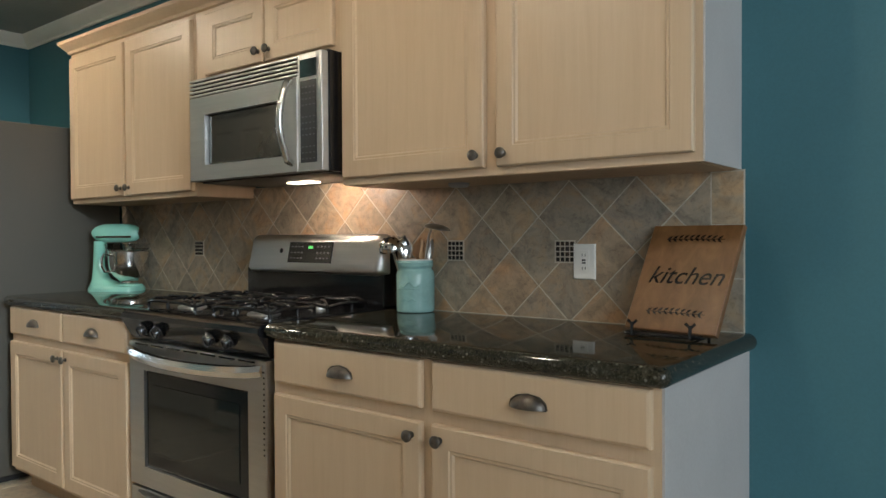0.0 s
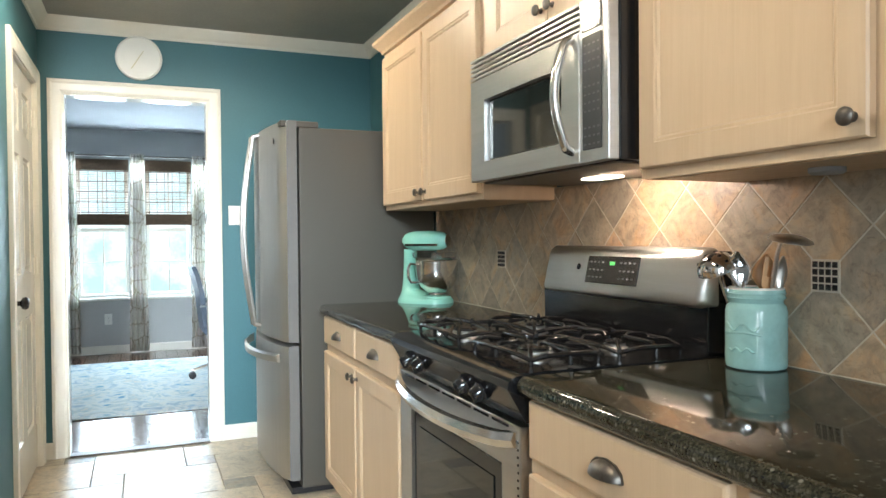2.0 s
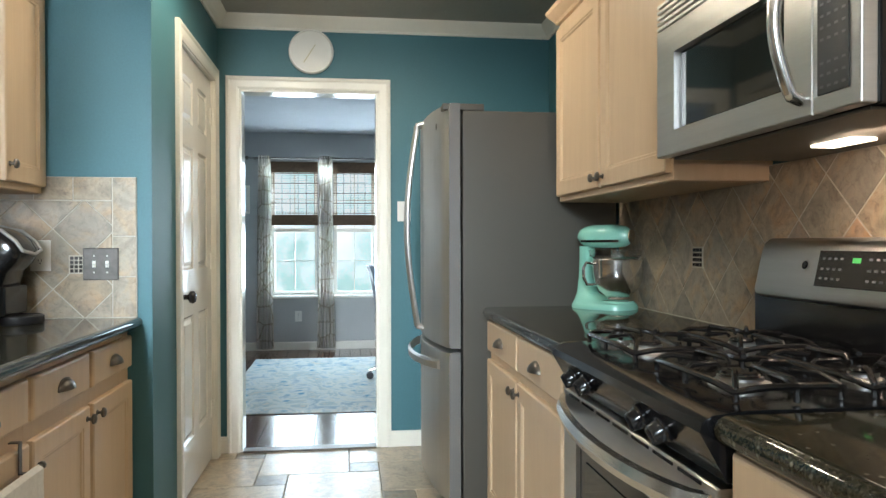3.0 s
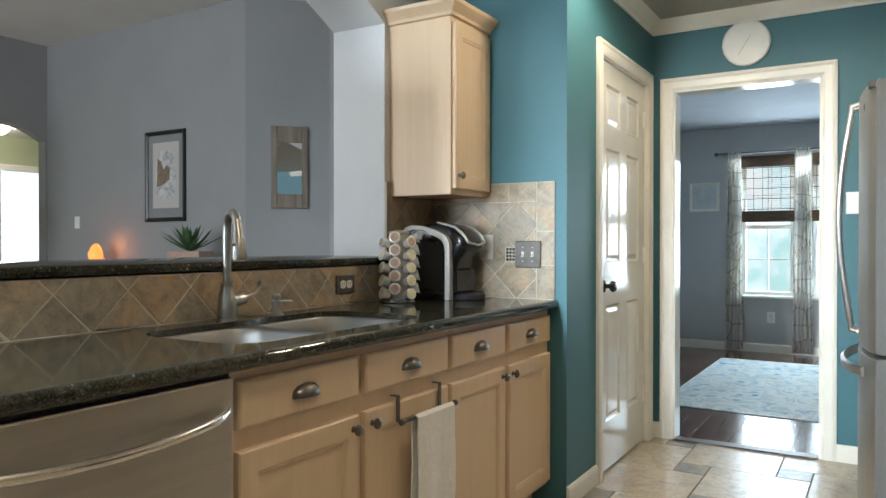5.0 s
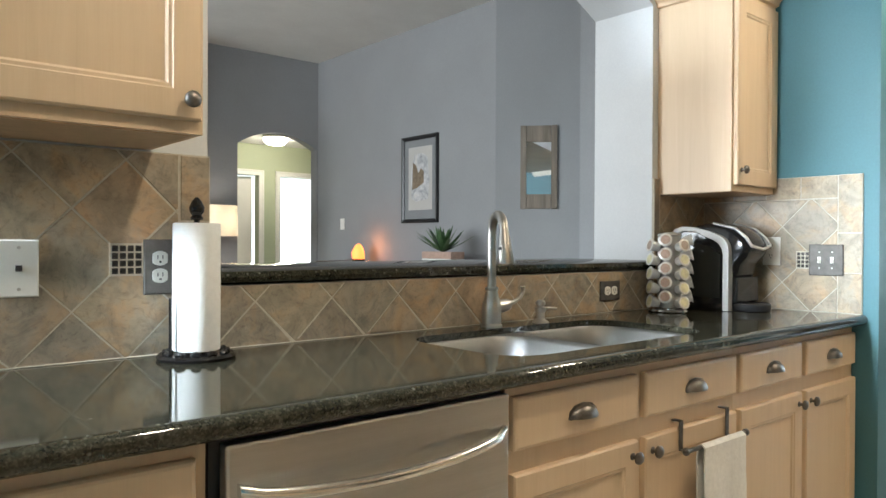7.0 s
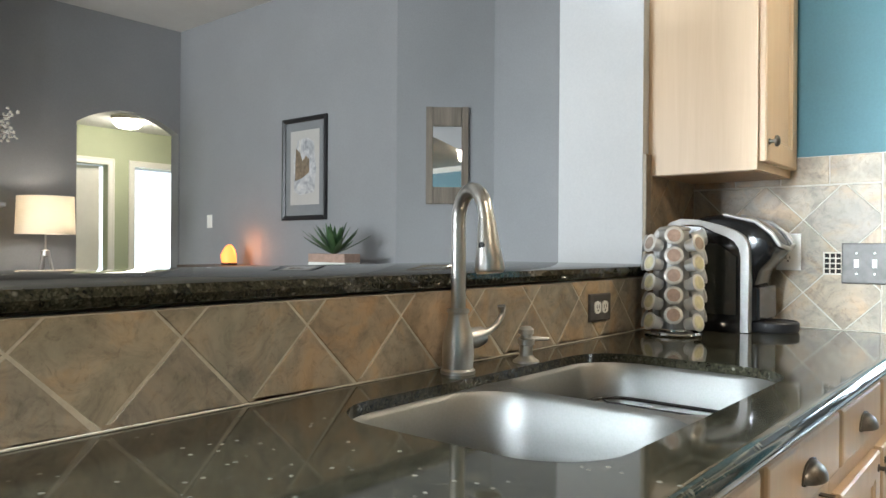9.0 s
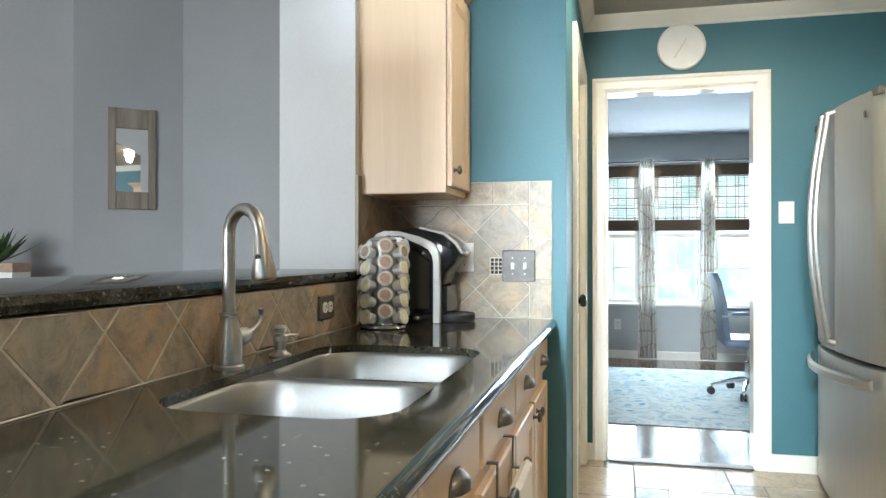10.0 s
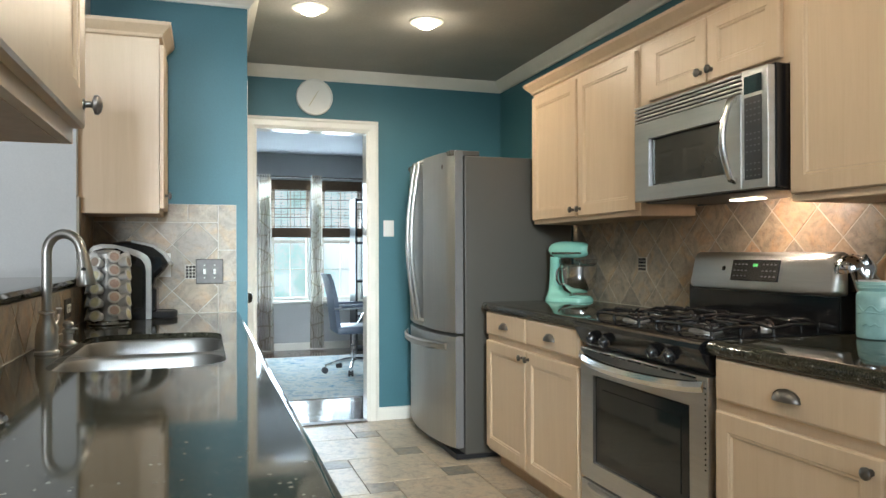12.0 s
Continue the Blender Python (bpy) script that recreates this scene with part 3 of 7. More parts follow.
sweep(bm, (-0.785, 2.612, 2.09), (-0.785, 2.905, 2.09), (1, 0, 0), CORN, -1, 0)
tagged(part("cabinet_cornice", bm, M_MAPLE), "maple crown cornice along the wall cabinets", "cornice")

MS = plane((0, 0.911, 0), *SINK)
SD, SR = (0.115, 0.672), (0.722, 0.835)
base_cabinet("base_cabinet", MS, 2.895, 3.766, 0.60, ((2.910, 3.316, -1), (3.348, 3.756, 1)), "pickled maple base cabinet with two drawers beside the pantry wall", SR, SD)
base_cabinet("sink_cabinet", MS, 1.955, 2.893, 0.60, ((1.966, 2.405, -1), (2.434, 2.886, 1)), "pickled maple sink base cabinet under the double sink", SR, SD, True)
base_cabinet("base_cabinet", MS, 0.74, 1.315, 0.60, ((0.755, 1.295, -1),), "pickled maple base cabinet beside the dishwasher", SR, SD)
MSU = plane((0, 0.618, 0), *SINK)
wall_cabinet("wall_cabinet", MSU, 3.428, 3.768, 1.355, 2.10, 0.312, ((3.440, 3.752, 1),), "narrow pickled maple wall cabinet above the coffee maker", 1.378, 2.078, 0.055)
bm = B()
sweep(bm, (-3.770, 0.618, 2.10), (-3.428, 0.618, 2.10), (0, 1, 0), CORN, 0, -1)
sweep(bm, (-3.428, 0.618, 2.10), (-3.428, 0.306, 2.10), (1, 0, 0), CORN, -1, 0)
tagged(part("cabinet_cornice", bm, M_MAPLE), "maple crown cornice on the narrow wall cabinet", "cornice")
MSN = plane((0, 0.600, 0), *SINK)
wall_cabinet("wall_cabinet", MSN, 0.78, 1.435, 1.364, 2.10, 0.294, ((0.80, 1.427, -1),), "pickled maple wall cabinet at the end of the bar", 1.388, 2.078, 0.036)


# ---- worktops ----
def nose(y, s, z0=0.862, z1=TOP):
    """The bullnose profile of a worktop's front edge, (y, z) from back to front; s is the way out."""
    r = (z1 - z0) / 2
    return [(y, z0)] + [(y + s * (r * math.sin(radians(180 * i / 8))), (z0 + z1) / 2 - r * math.cos(radians(180 * i / 8))) for i in range(9)] + [(y, z1)]


def worktop(name, x0, x1, back, front, s, label):
    bm = B()
    r, mid = (TOP_R - 0.862) / 2, (TOP_R + 0.862) / 2
    prof = [(back, 0.862)] + nose(front - s * r, s, 0.862, TOP_R)[1:-1] + [(back, TOP_R)]
    loops = [[(x0, y, z) for y, z in prof]]
    for i in range(7):
        a = radians(90 * i / 6)
        k, q = math.cos(a), r * (1 - math.cos(a))
        loops.append([(x1 - r + r * math.sin(a), y - (s * q if abs(y - back) > 0.01 else 0), mid + (z - mid) * max(0.02, k)) for y, z in prof])
    loft(bm, Matrix.Identity(4), loops)
    return tagged(part(name, bm, M_GRANITE, smooth=True), label, "countertop")


worktop("worktop", -3.900, -2.812, 2.904, 2.272, -1, "polished dark speckled granite worktop beside the fridge")
ob = worktop("worktop", -1.992, -0.745, 2.904, 2.272, -1, "polished dark speckled granite worktop beside the range")
# sink worktop with its rounded cut-out
SX0, SX1, SY0, SY1, SRAD = -2.885, -2.045, 0.425, 0.858, 0.11
YB, YF = 0.3045, 0.946


def rounded(x0, x1, y0, y1, r, n=8):
    out = []
    for cx, cy, a in ((x1 - r, y1 - r, 0), (x0 + r, y1 - r, 90), (x0 + r, y0 + r, 180), (x1 - r, y0 + r, 270)):
        out += [(cx + r * math.cos(radians(a + 90 * i / n)), cy + r * math.sin(radians(a + 90 * i / n))) for i in range(n + 1)]
    return out


cut = rounded(SX0, SX1, SY0, SY1, SRAD)
cx, cy = (SX0 + SX1) / 2, (SY0 + SY1) / 2
rim = []
for x, y in cut:
    dx, dy = x - cx, y - cy
    k = min((0.52 / abs(dx)) if dx else 9, ((YF - cy) / dy if dy > 0 else (YB - cy) / dy) if dy else 9)
    rim.append((cx + dx * k, cy + dy * k))
bm = B()
loft(bm, Matrix.Identity(4), [[(x, y, TOP) for x, y in rim], [(x, y, TOP) for x, y in cut], [(x, y, 0.862) for x, y in cut], [(x, y, 0.862) for x, y in rim]], caps=(False, False))
for sx in (cx - 0.52, cx + 0.52):
    for y in (YB, YF):
        near = sorted(rim, key=lambda p: (p[0] - sx) ** 2 + (p[1] - y) ** 2)
        on_x = next(p for p in near if abs(p[0] - sx) < 1e-6)
        on_y = next(p for p in near if abs(p[1] - y) < 1e-6)
        bm.faces.new([bm.verts.new((*p, TOP)) for p in (on_x, (sx, y), on_y)])
for a, b in ((-3.769, cx - 0.52), (cx + 0.52, -0.72)):
    rects(bm, Matrix.Identity(4), [(a, b, YB, YF, 0.862), (a, b, YB, YF, TOP)])
prof = nose(YF, 1)
loft(bm, Matrix.Identity(4), [[(x, y, z) for y, z in prof] for x in (-3.769, -0.72)])
tagged(part("sink_worktop", bm, M_GRANITE, smooth=True), "polished dark speckled granite worktop with a sink cut-out", "countertop")
# raised bar slab on the half wall
bm = B()
prof = [(-0.17, 1.053), (0.308, 1.053), (0.322, 1.059), (0.328, 1.072), (0.322, 1.085), (0.308, 1.091), (-0.17, 1.091)]
loft(bm, Matrix.Identity(4), [[(x, y, z) for y, z in prof] for x in (ARCH0 + 0.001, ARCH1 - 0.001)])
tagged(part("bar_top", bm, M_GRANITE, smooth=True), "raised dark granite bar top on the half wall", "countertop")

# ---- appliances ----
ID = Matrix.Identity(4)


def bowed(bm, x0, x1, y_edge, bow, y_back, z0, z1, n=12, r=0.012, c=None, half=None):
    """A door whose front bows outward (towards -y), with eased edges."""
    c, half = ((x0 + x1) / 2, (x1 - x0) / 2) if c is None else (c, half)
    loops = []
    for z, ins in ((z0, r), (z0 + r * 0.3, r * 0.3), (z0 + r, 0), (z1 - r, 0), (z1 - r * 0.3, r * 0.3), (z1, r)):
        row = [(x0, y_back, z)]
        for i in range(n + 1):
            x = x0 + (x1 - x0) * i / n
            e = r if i in (0, n) else 0.0
            row.append((x, y_edge - bow * (1 - ((x - c) / half) ** 2) + ins + e, z))
        row.append((x1, y_back, z))
        loops.append(row)
    return loft(bm, ID, loops)


def edge_faces(bm):
    """Give the painted side edges of a bowed door the second material."""
    bm.normal_update()
    for f in bm.faces:
        if abs(f.normal.x) > 0.93:
            f.material_index = 1


# refrigerator
fr = thing("refrigerator", (-4.45, 2.5, 0), "stainless French door refrigerator with grey enamel sides", "refrigerator")
bm = B()
box(bm, -4.905, -3.993, 2.205, 2.885, 0.035, 1.735, 0.006)
part("body", bm, M_FRIDGE_SIDE, fr, "matt grey enamel body")
for x0, x1 in ((-4.905, -4.452), (-4.446, -3.993)):
    bm = B()
    bowed(bm, x0, x1, 2.135, 0.055, 2.195, 0.725, 1.765, c=-4.449, half=0.456)
    edge_faces(bm)
    d = part("door", bm, [M_STEEL_V, M_DOOR_EDGE], fr, "bowed stainless door", True)
    bm = B()
    hx_ = -4.405 if x1 > -4.2 else -4.493
    pts = [(hx_, 2.085, 0.765), (hx_, 2.050, 0.775)] + [(hx_, 2.052 - 0.048 * math.sin(math.pi * i / 14), 0.79 + 0.93 * i / 14) for i in range(15)] + [(hx_, 2.050, 1.735), (hx_, 2.085, 1.745)]
    tube(bm, pts, 0.0115, 10)
    part("handle", bm, M_STEEL, d, "curved stainless bar handle", True)
bm = B()
bowed(bm, -4.905, -3.993, 2.135, 0.055, 2.195, 0.075, 0.708, 18)
edge_faces(bm)
d = part("freezer_drawer", bm, [M_STEEL_V, M_DOOR_EDGE], fr, "bowed stainless freezer drawer", True)
bm = B()
pts = [(-4.86 + 0.83 * i / 16, 2.105 - 0.085 * math.sin(math.pi * i / 16) ** 0.7, 0.652 - 0.006 * math.sin(math.pi * i / 16)) for i in range(17)]
loft(bm, ID, [[(p[0], p[1] + 0.006, p[2] - 0.022), (p[0], p[1] - 0.006, p[2] - 0.016), (p[0], p[1] - 0.008, p[2] + 0.012), (p[0], p[1] + 0.004, p[2] + 0.022)] for p in pts])
part("handle", bm, M_STEEL, d, "wide curved stainless handle", True)
bm = B()
box(bm, -4.15, -3.998, 2.12, 2.30, 1.7355, 1.765, 0.005)
part("hinge_cover", bm, M_FRIDGE_SIDE, fr, "grey plastic hinge cover")
bm = B()
box(bm, -4.89, -4.76, 2.12, 2.30, 1.7355, 1.765, 0.005)
part("hinge_cover", bm, M_FRIDGE_SIDE, fr, "grey plastic hinge cover")
bm = B()
box(bm, -4.88, -4.02, 2.16, 2.80, 0.004, 0.0345)
part("base_grille", bm, M_BLACK_PLASTIC, fr, "black base grille")
bm = B()
lathe(bm, plane((-4.10, 2.1062, 1.68), (1, 0, 0), (0, -1, 0)), [(0.014, 0), (0.014, 0.002), (0.010, 0.003)], 16)
part("badge", bm, M_PEWTER, fr, "small round badge")

# over-range microwave
mw = thing("microwave", (-2.385, 2.72, 1.388), "stainless over-range microwave with a black keypad and side", "microwave")
MWF = plane((0, 2.555, 0), *RANGE)
bm = B()
box(bm, -2.768, -2.003, 2.5555, 2.902, 1.392, 1.797, 0.004)
part("body", bm, M_BLACK, mw, "black enamel case")
bm = B()
ring_ = [(-2.768, -2.128, 1.392, 1.718, 0), (-2.768, -2.128, 1.392, 1.718, 0.027), (-2.765, -2.131, 1.395, 1.715, 0.030), (-2.668, -2.210, 1.452, 1.646, 0.030), (-2.668, -2.210, 1.452, 1.646, 0.0)]
loft(bm, MWF, [[(a, c, w), (b, c, w), (b, d_, w), (a, d_, w)] for a, b, c, d_, w in ring_], caps=(False, False))
door = part("door", bm, M_STEEL, mw, "brushed stainless door")
bm = B()
rects(bm, plane((0, 2.545, 0), *RANGE), [(-2.668, -2.210, 1.452, 1.646, -0.006), (-2.668, -2.210, 1.452, 1.646, 0), (-2.660, -2.218, 1.460, 1.638, 0.004)])
part("window", bm, M_GLASS_DARK, door, "smoked mesh glass window")
bm = B()
pts = [(-2.158, 2.527, 1.424), (-2.158, 2.505, 1.432)] + [(-2.158, 2.502 - 0.030 * math.sin(math.pi * i / 12), 1.44 + 0.25 * i / 12) for i in range(13)] + [(-2.158, 2.505, 1.697), (-2.158, 2.527, 1.705)]
tube(bm, pts, 0.0125, 10)
part("handle", bm, M_HANDLE, door, "curved steel handle", True)
bm = B()
box(bm, -2.126, -2.006, 2.525, 2.555, 1.392, 1.790, 0.003)
cp = part("control_panel", bm, M_STEEL, mw, "stainless control panel")
bm = B()
box(bm, -2.112, -2.031, 2.522, 2.5245, 1.709, 1.768, 0.001)
part("display", bm, M_GLASS_DARK, cp, "dark green clock display")
bm = B()
box(bm, -2.110, -2.031, 2.522, 2.5245, 1.422, 1.697, 0.001)
kp = part("keypad", bm, M_BLACK_PLASTIC, cp, "black keypad with small grey keys")
M_KEY = surface("grey_key_print", (0.09, 0.09, 0.095), 0.4, vary=0.2, scale=30)
for r in range(13):
    for c in range(4):
        if r not in (3, 8):
            bm = B()
            rects(bm, plane((-2.105 + c * 0.0185, 2.522, 1.430 + r * 0.020), *RANGE), [(0.003, 0.012, 0.003, 0.007, 0), (0.003, 0.012, 0.003, 0.007, 0.0006)])
            part("key", bm, M_KEY, cp)
bm = B()
box(bm, -2.765, -2.128, 2.538, 2.555, 1.7185, 1.790)
part("vent_recess", bm, M_BLACK, mw)
for k in range(5):
    bm = B()
    box(bm, -2.768, -2.128, 2.525, 2.5375, 1.7205 + k * 0.0145, 1.7295 + k * 0.0145, 0.002)
    part("vent_louvre", bm, M_STEEL, mw, "stainless vent louvre")
bm = B()
box(bm, -2.74, -2.03, 2.56, 2.89, 1.386, 1.3918, 0.002)
part("underside", bm, M_FRIDGE_SIDE, mw, "grey underside plate")
bm = B()
box(bm, -2.44, -2.31, 2.735, 2.795, 1.3800, 1.3856, 0.002)
part("cooktop_lamp", bm, glow("lit_hood_lens", (1.0, 0.86, 0.66), 8.0), mw, "lit cooktop lamp lens")

# gas range
rg = thing("gas_range", (-2.405, 2.58, 0), "freestanding gas range with a black cooktop and stainless oven door", "stove")
RX0, RX1 = -2.806, -2.002
bm = B()
box(bm, RX0 + 0.004, RX1 - 0.004, 2.335, 2.895, 0.05, 0.862, 0.003)
part("body", bm, M_BLACK, rg, "black enamel body")
bm = B()
prism(bm, plane((RX0, 0, 0), (0, 1, 0), (0, 0, 1)), [(2.895, 0.864), (2.895, 0.912), (2.33, 0.912), (2.275, 0.906), (2.258, 0.896), (2.254, 0.880), (2.30, 0.800), (2.33, 0.800), (2.33, 0.864)], RX1 - RX0)
part("cooktop", bm, M_BLACK, rg, "glossy black cooktop and sloped control panel", True)
PAN = plane((0, 2.273, 0.846), (1, 0, 0), (0, -0.46, 0.888))
for kx in (-2.672, -2.575, -2.262, -2.165):
    bm = B()
    m2 = PAN @ Matrix.Translation((kx, 0, 0.002)) @ Matrix.Rotation(radians(90), 4, "X")
    lathe(bm, m2, [(0.025, 0), (0.025, 0.005), (0.021, 0.008), (0.019, 0.024), (0.017, 0.028), (0.004, 0.029)], 20)
    rects(bm, PAN @ Matrix.Translation((kx, 0, 0)), [(-0.004, 0.004, -0.017, 0.017, 0.026), (-0.003, 0.003, -0.016, 0.016, 0.034)])
    part("burner_knob", bm, M_BLACK, rg, "glossy black burner knob with a grip bar", True)
for kx in (-2.672, -2.575, -2.262, -2.165):
    bm = B()
    rects(bm, PAN @ Matrix.Translation((kx, 0.036, 0.0006)), [(-0.014, 0.014, -0.0015, 0.0015, 0), (-0.014, 0.014, -0.0015, 0.0015, 0.0005)])
    part("knob_mark", bm, M_KEY, rg, "faint grey knob marking")
# oven door: stainless frame, glass, broad bowed handle, vent slots above
bm = B()
OW = (-2.705, -2.092, 0.335, 0.690)
DZ0, DZ1 = 0.262, 0.792
ODM = plane((0, 2.333, 0), *RANGE)
ring_ = [(RX0, RX1, DZ0, DZ1, 0), (RX0, RX1, DZ0, DZ1, 0.045), (RX0 + 0.003, RX1 - 0.003, DZ0 + 0.003, DZ1 - 0.003, 0.048), (OW[0], OW[1], OW[2], OW[3], 0.048), (OW[0], OW[1], OW[2], OW[3], 0.0)]
loft(bm, ODM, [[(a, c, w), (b, c, w), (b, d_, w), (a, d_, w)] for a, b, c, d_, w in ring_], caps=(False, False))
od = part("oven_door", bm, M_STEEL, rg, "brushed stainless oven door")
bm = B()
rects(bm, plane((0, 2.300, 0), *RANGE), [(OW[0], OW[1], OW[2], OW[3], -0.02), (OW[0], OW[1], OW[2], OW[3], 0.002), (OW[0] + 0.01, OW[1] - 0.01, OW[2] + 0.01, OW[3] - 0.01, 0.007)])
part("oven_window", bm, M_BLACK, od, "black glass surround")
bm = B()
rects(bm, plane((0, 2.292, 0), *RANGE), [(OW[0] + 0.055, OW[1] - 0.055, OW[2] + 0.05, OW[3] - 0.05, 0), (OW[0] + 0.055, OW[1] - 0.055, OW[2] + 0.05, OW[3] - 0.05, 0.002)])
part("inner_pane", bm, M_GLASS_DARK, od, "smoked inner glass pane")
bm = B()
hl = []
for i in range(19):
    k = i / 18
    s = math.sin(math.pi * k) ** 0.6
    x, y, z = RX0 + 0.012 + (RX1 - RX0 - 0.024) * k, 2.280 - 0.058 * s, 0.762 - 0.016 * s
    hl.append([(x, y + 0.010, z - 0.020), (x, y - 0.005, z - 0.017), (x, y - 0.012, z), (x, y - 0.005, z + 0.017), (x, y + 0.010, z + 0.020)])
loft(bm, ID, hl)
part("handle", bm, M_HANDLE, od, "broad bowed stainless handle", True)
for i in range(7):
    bm = B()
    x = RX0 + 0.05 + i * 0.103
    box(bm, x, x + 0.082, 2.2825, 2.2855, 0.781, 0.787)
    part("vent_slot", bm, M_BLACK, od, "black vent slot")
for i in range(16):
    bm = B()
    box(bm, RX1 - 0.012, RX1 - 0.007, 2.2828, 2.2852, 0.50 + i * 0.017, 0.505 + i * 0.017)
    part("side_slot", bm, M_BLACK, od, "small black vent slot")
bm = B()
box(bm, RX0, RX1, 2.287, 2.333, 0.065, 0.252, 0.004)
dr_ = part("storage_drawer", bm, M_STEEL, rg, "stainless storage drawer")
bm = B()
loft(bm, ID, [[(x, 2.286 - 0.03 * s, 0.218), (x, 2.280 - 0.03 * s, 0.225), (x, 2.280 - 0.03 * s, 0.240), (x, 2.287, 0.246)] for x, s in [(RX0 + 0.06 + 0.685 * i / 12, math.sin(math.pi * i / 12) ** 0.5) for i in range(13)]])
part("drawer_handle", bm, M_STEEL, dr_, "curved drawer grip", True)
for fx in (RX0 + 0.06, RX1 - 0.06):
    for fy in (2.40, 2.83):
        bm = B()
        lathe(bm, up(fx, fy, 0), [(0.018, 0), (0.018, 0.01), (0.010, 0.012), (0.010, 0.052)], 12)
        part("foot", bm, M_BLACK_PLASTIC, rg)
# backguard: black riser with a rounded stainless console
bm = B()
box(bm, RX0 + 0.01, RX1 - 0.002, 2.815, 2.898, 0.9125, 1.045, 0.004)
box(bm, RX0 + 0.035, RX1 - 0.002, 2.842, 2.898, 1.045, 1.172, 0.006)
part("backguard", bm, M_BLACK, rg, "black enamel backguard")
bm = B()
prof = [(2.842, 1.030), (2.800, 1.030), (2.786, 1.038), (2.784, 1.050), (2.806, 1.150), (2.814, 1.172), (2.830, 1.182), (2.842, 1.182)]
xs_ = [(-2.765, 0.02), (-2.752, 0.006), (-2.738, 0), (-2.020, 0), (-2.006, 0.006), (-1.996, 0.02)]
loft(bm, ID, [[(x, min(2.842, y + i), 1.106 + (z - 1.106) * (1 - i * 6)) for y, z in prof] for x, i in xs_])
con = part("console", bm, M_STEEL, rg, "rounded brushed stainless console", True)
CON = plane((0, 2.7952, 1.106), (1, 0, 0), (0, 0.215, 0.9766))
bm = B()
rects(bm, CON, [(-2.500, -2.250, -0.036, 0.047, 0.0), (-2.500, -2.250, -0.036, 0.047, 0.003), (-2.496, -2.254, -0.032, 0.043, 0.004)])
part("display_panel", bm, M_BLACK, con, "black touch panel")
bm = B()
rects(bm, CON, [(-2.385, -2.360, 0.020, 0.031, 0.004), (-2.385, -2.360, 0.020, 0.031, 0.0046)])
part("clock_digits", bm, glow("green_clock_glow", (0.10, 0.60, 0.16), 0.2), con, "small glowing green clock")
for u in (-2.485, -2.465, -2.445, -2.425, -2.335, -2.315, -2.295, -2.275):
    for v in (-0.02, 0.002, 0.026):
        bm = B()
        rects(bm, CON, [(u, u + 0.010, v, v + 0.005, 0.004), (u, u + 0.010, v, v + 0.005, 0.0046)])
        part("touch_mark", bm, M_KEY, con)
bm = B()
lathe(bm, CON @ Matrix.Translation((-2.55, 0.012, 0)) @ Matrix.Rotation(radians(90), 4, "X"), [(0.010, 0), (0.010, 0.002), (0.006, 0.004)], 14)
part("button", bm, M_BLACK, con, "black round button")


def burner(x, y, r):
    bm = B()
    lathe(bm, up(x, y, 0.9122), [(r * 1.25, 0), (r * 1.2, 0.006), (r * 0.9, 0.010), (r * 0.9, 0.016), (r * 0.3, 0.018)], 24)
    part("burner_base", bm, M_STEEL, rg, "steel burner head", True)
    bm = B()
    lathe(bm, up(x, y, 0.9303), [(r * 0.82, 0), (r * 0.85, 0.003), (r * 0.75, 0.008), (r * 0.2, 0.009)], 24)
    part("burner_cap", bm, M_BLACK_MATT, rg, "black burner cap", True)


for bx, by, br in ((-2.615, 2.43, 0.042), (-2.615, 2.675, 0.034), (-2.195, 2.43, 0.045), (-2.195, 2.675, 0.030)):
    burner(bx, by, br)
for gx in (-2.610, -2.200):
    for gy in (2.432, 2.676):
        bm = B()
        h = 0.950
        ring = [(gx + 0.175 * math.copysign(abs(math.cos(a)) ** 0.45, math.cos(a)), gy + 0.108 * math.copysign(abs(math.sin(a)) ** 0.45, math.sin(a)), 0.930 + 0.012 * abs(math.cos(2 * a))) for a in [2 * math.pi * i / 40 for i in range(41)]]
        tube(bm, ring, 0.0062, 7, False)
        for dx, dy in ((1, 0), (-1, 0), (0, 1), (0, -1)):
            ex, ey = gx + 0.172 * dx, gy + 0.105 * dy
            q = 0.045
            tube(bm, [(ex, ey, 0.916), (ex, ey, 0.940), (ex - dx * 0.012, ey - dy * 0.012, h), (gx + dx * q, gy + dy * q, h + 0.002), (gx + dx * q * 0.8, gy + dy * q * 0.8, h - 0.006)], [0.006, 0.006, 0.006, 0.005, 0.004], 7)
        for dx, dy in ((1, 1), (-1, 1), (1, -1), (-1, -1)):
            ex, ey = gx + 0.150 * dx, gy + 0.092 * dy
            tube(bm, [(ex, ey, 0.914), (ex, ey, 0.936), (ex - dx * 0.03, ey - dy * 0.015, h), (ex - dx * 0.075, ey - dy * 0.04, h)], 0.0055, 7)
        part("grate", bm, M_BLACK_MATT, rg, "looped black cast iron grate", True)

# dishwasher
dwm = plane((0, 0.911, 0), *SINK)
dw = thing("dishwasher", (-1.635, 0.62, 0), "stainless dishwasher with a bowed bar handle under the worktop", "dishwasher")
bm = B()
box(bm, -1.952, -1.322, 0.32, 0.905, 0.02, 0.858)
part("body", bm, M_BLACK_PLASTIC, dw, "black tub surround")
bm = B()
box(bm, -1.945, -1.338, 0.906, 0.935, 0.11, 0.848, 0.005)
d = part("door", bm, M_STEEL, dw, "brushed stainless door")
bm = B()
hl = []
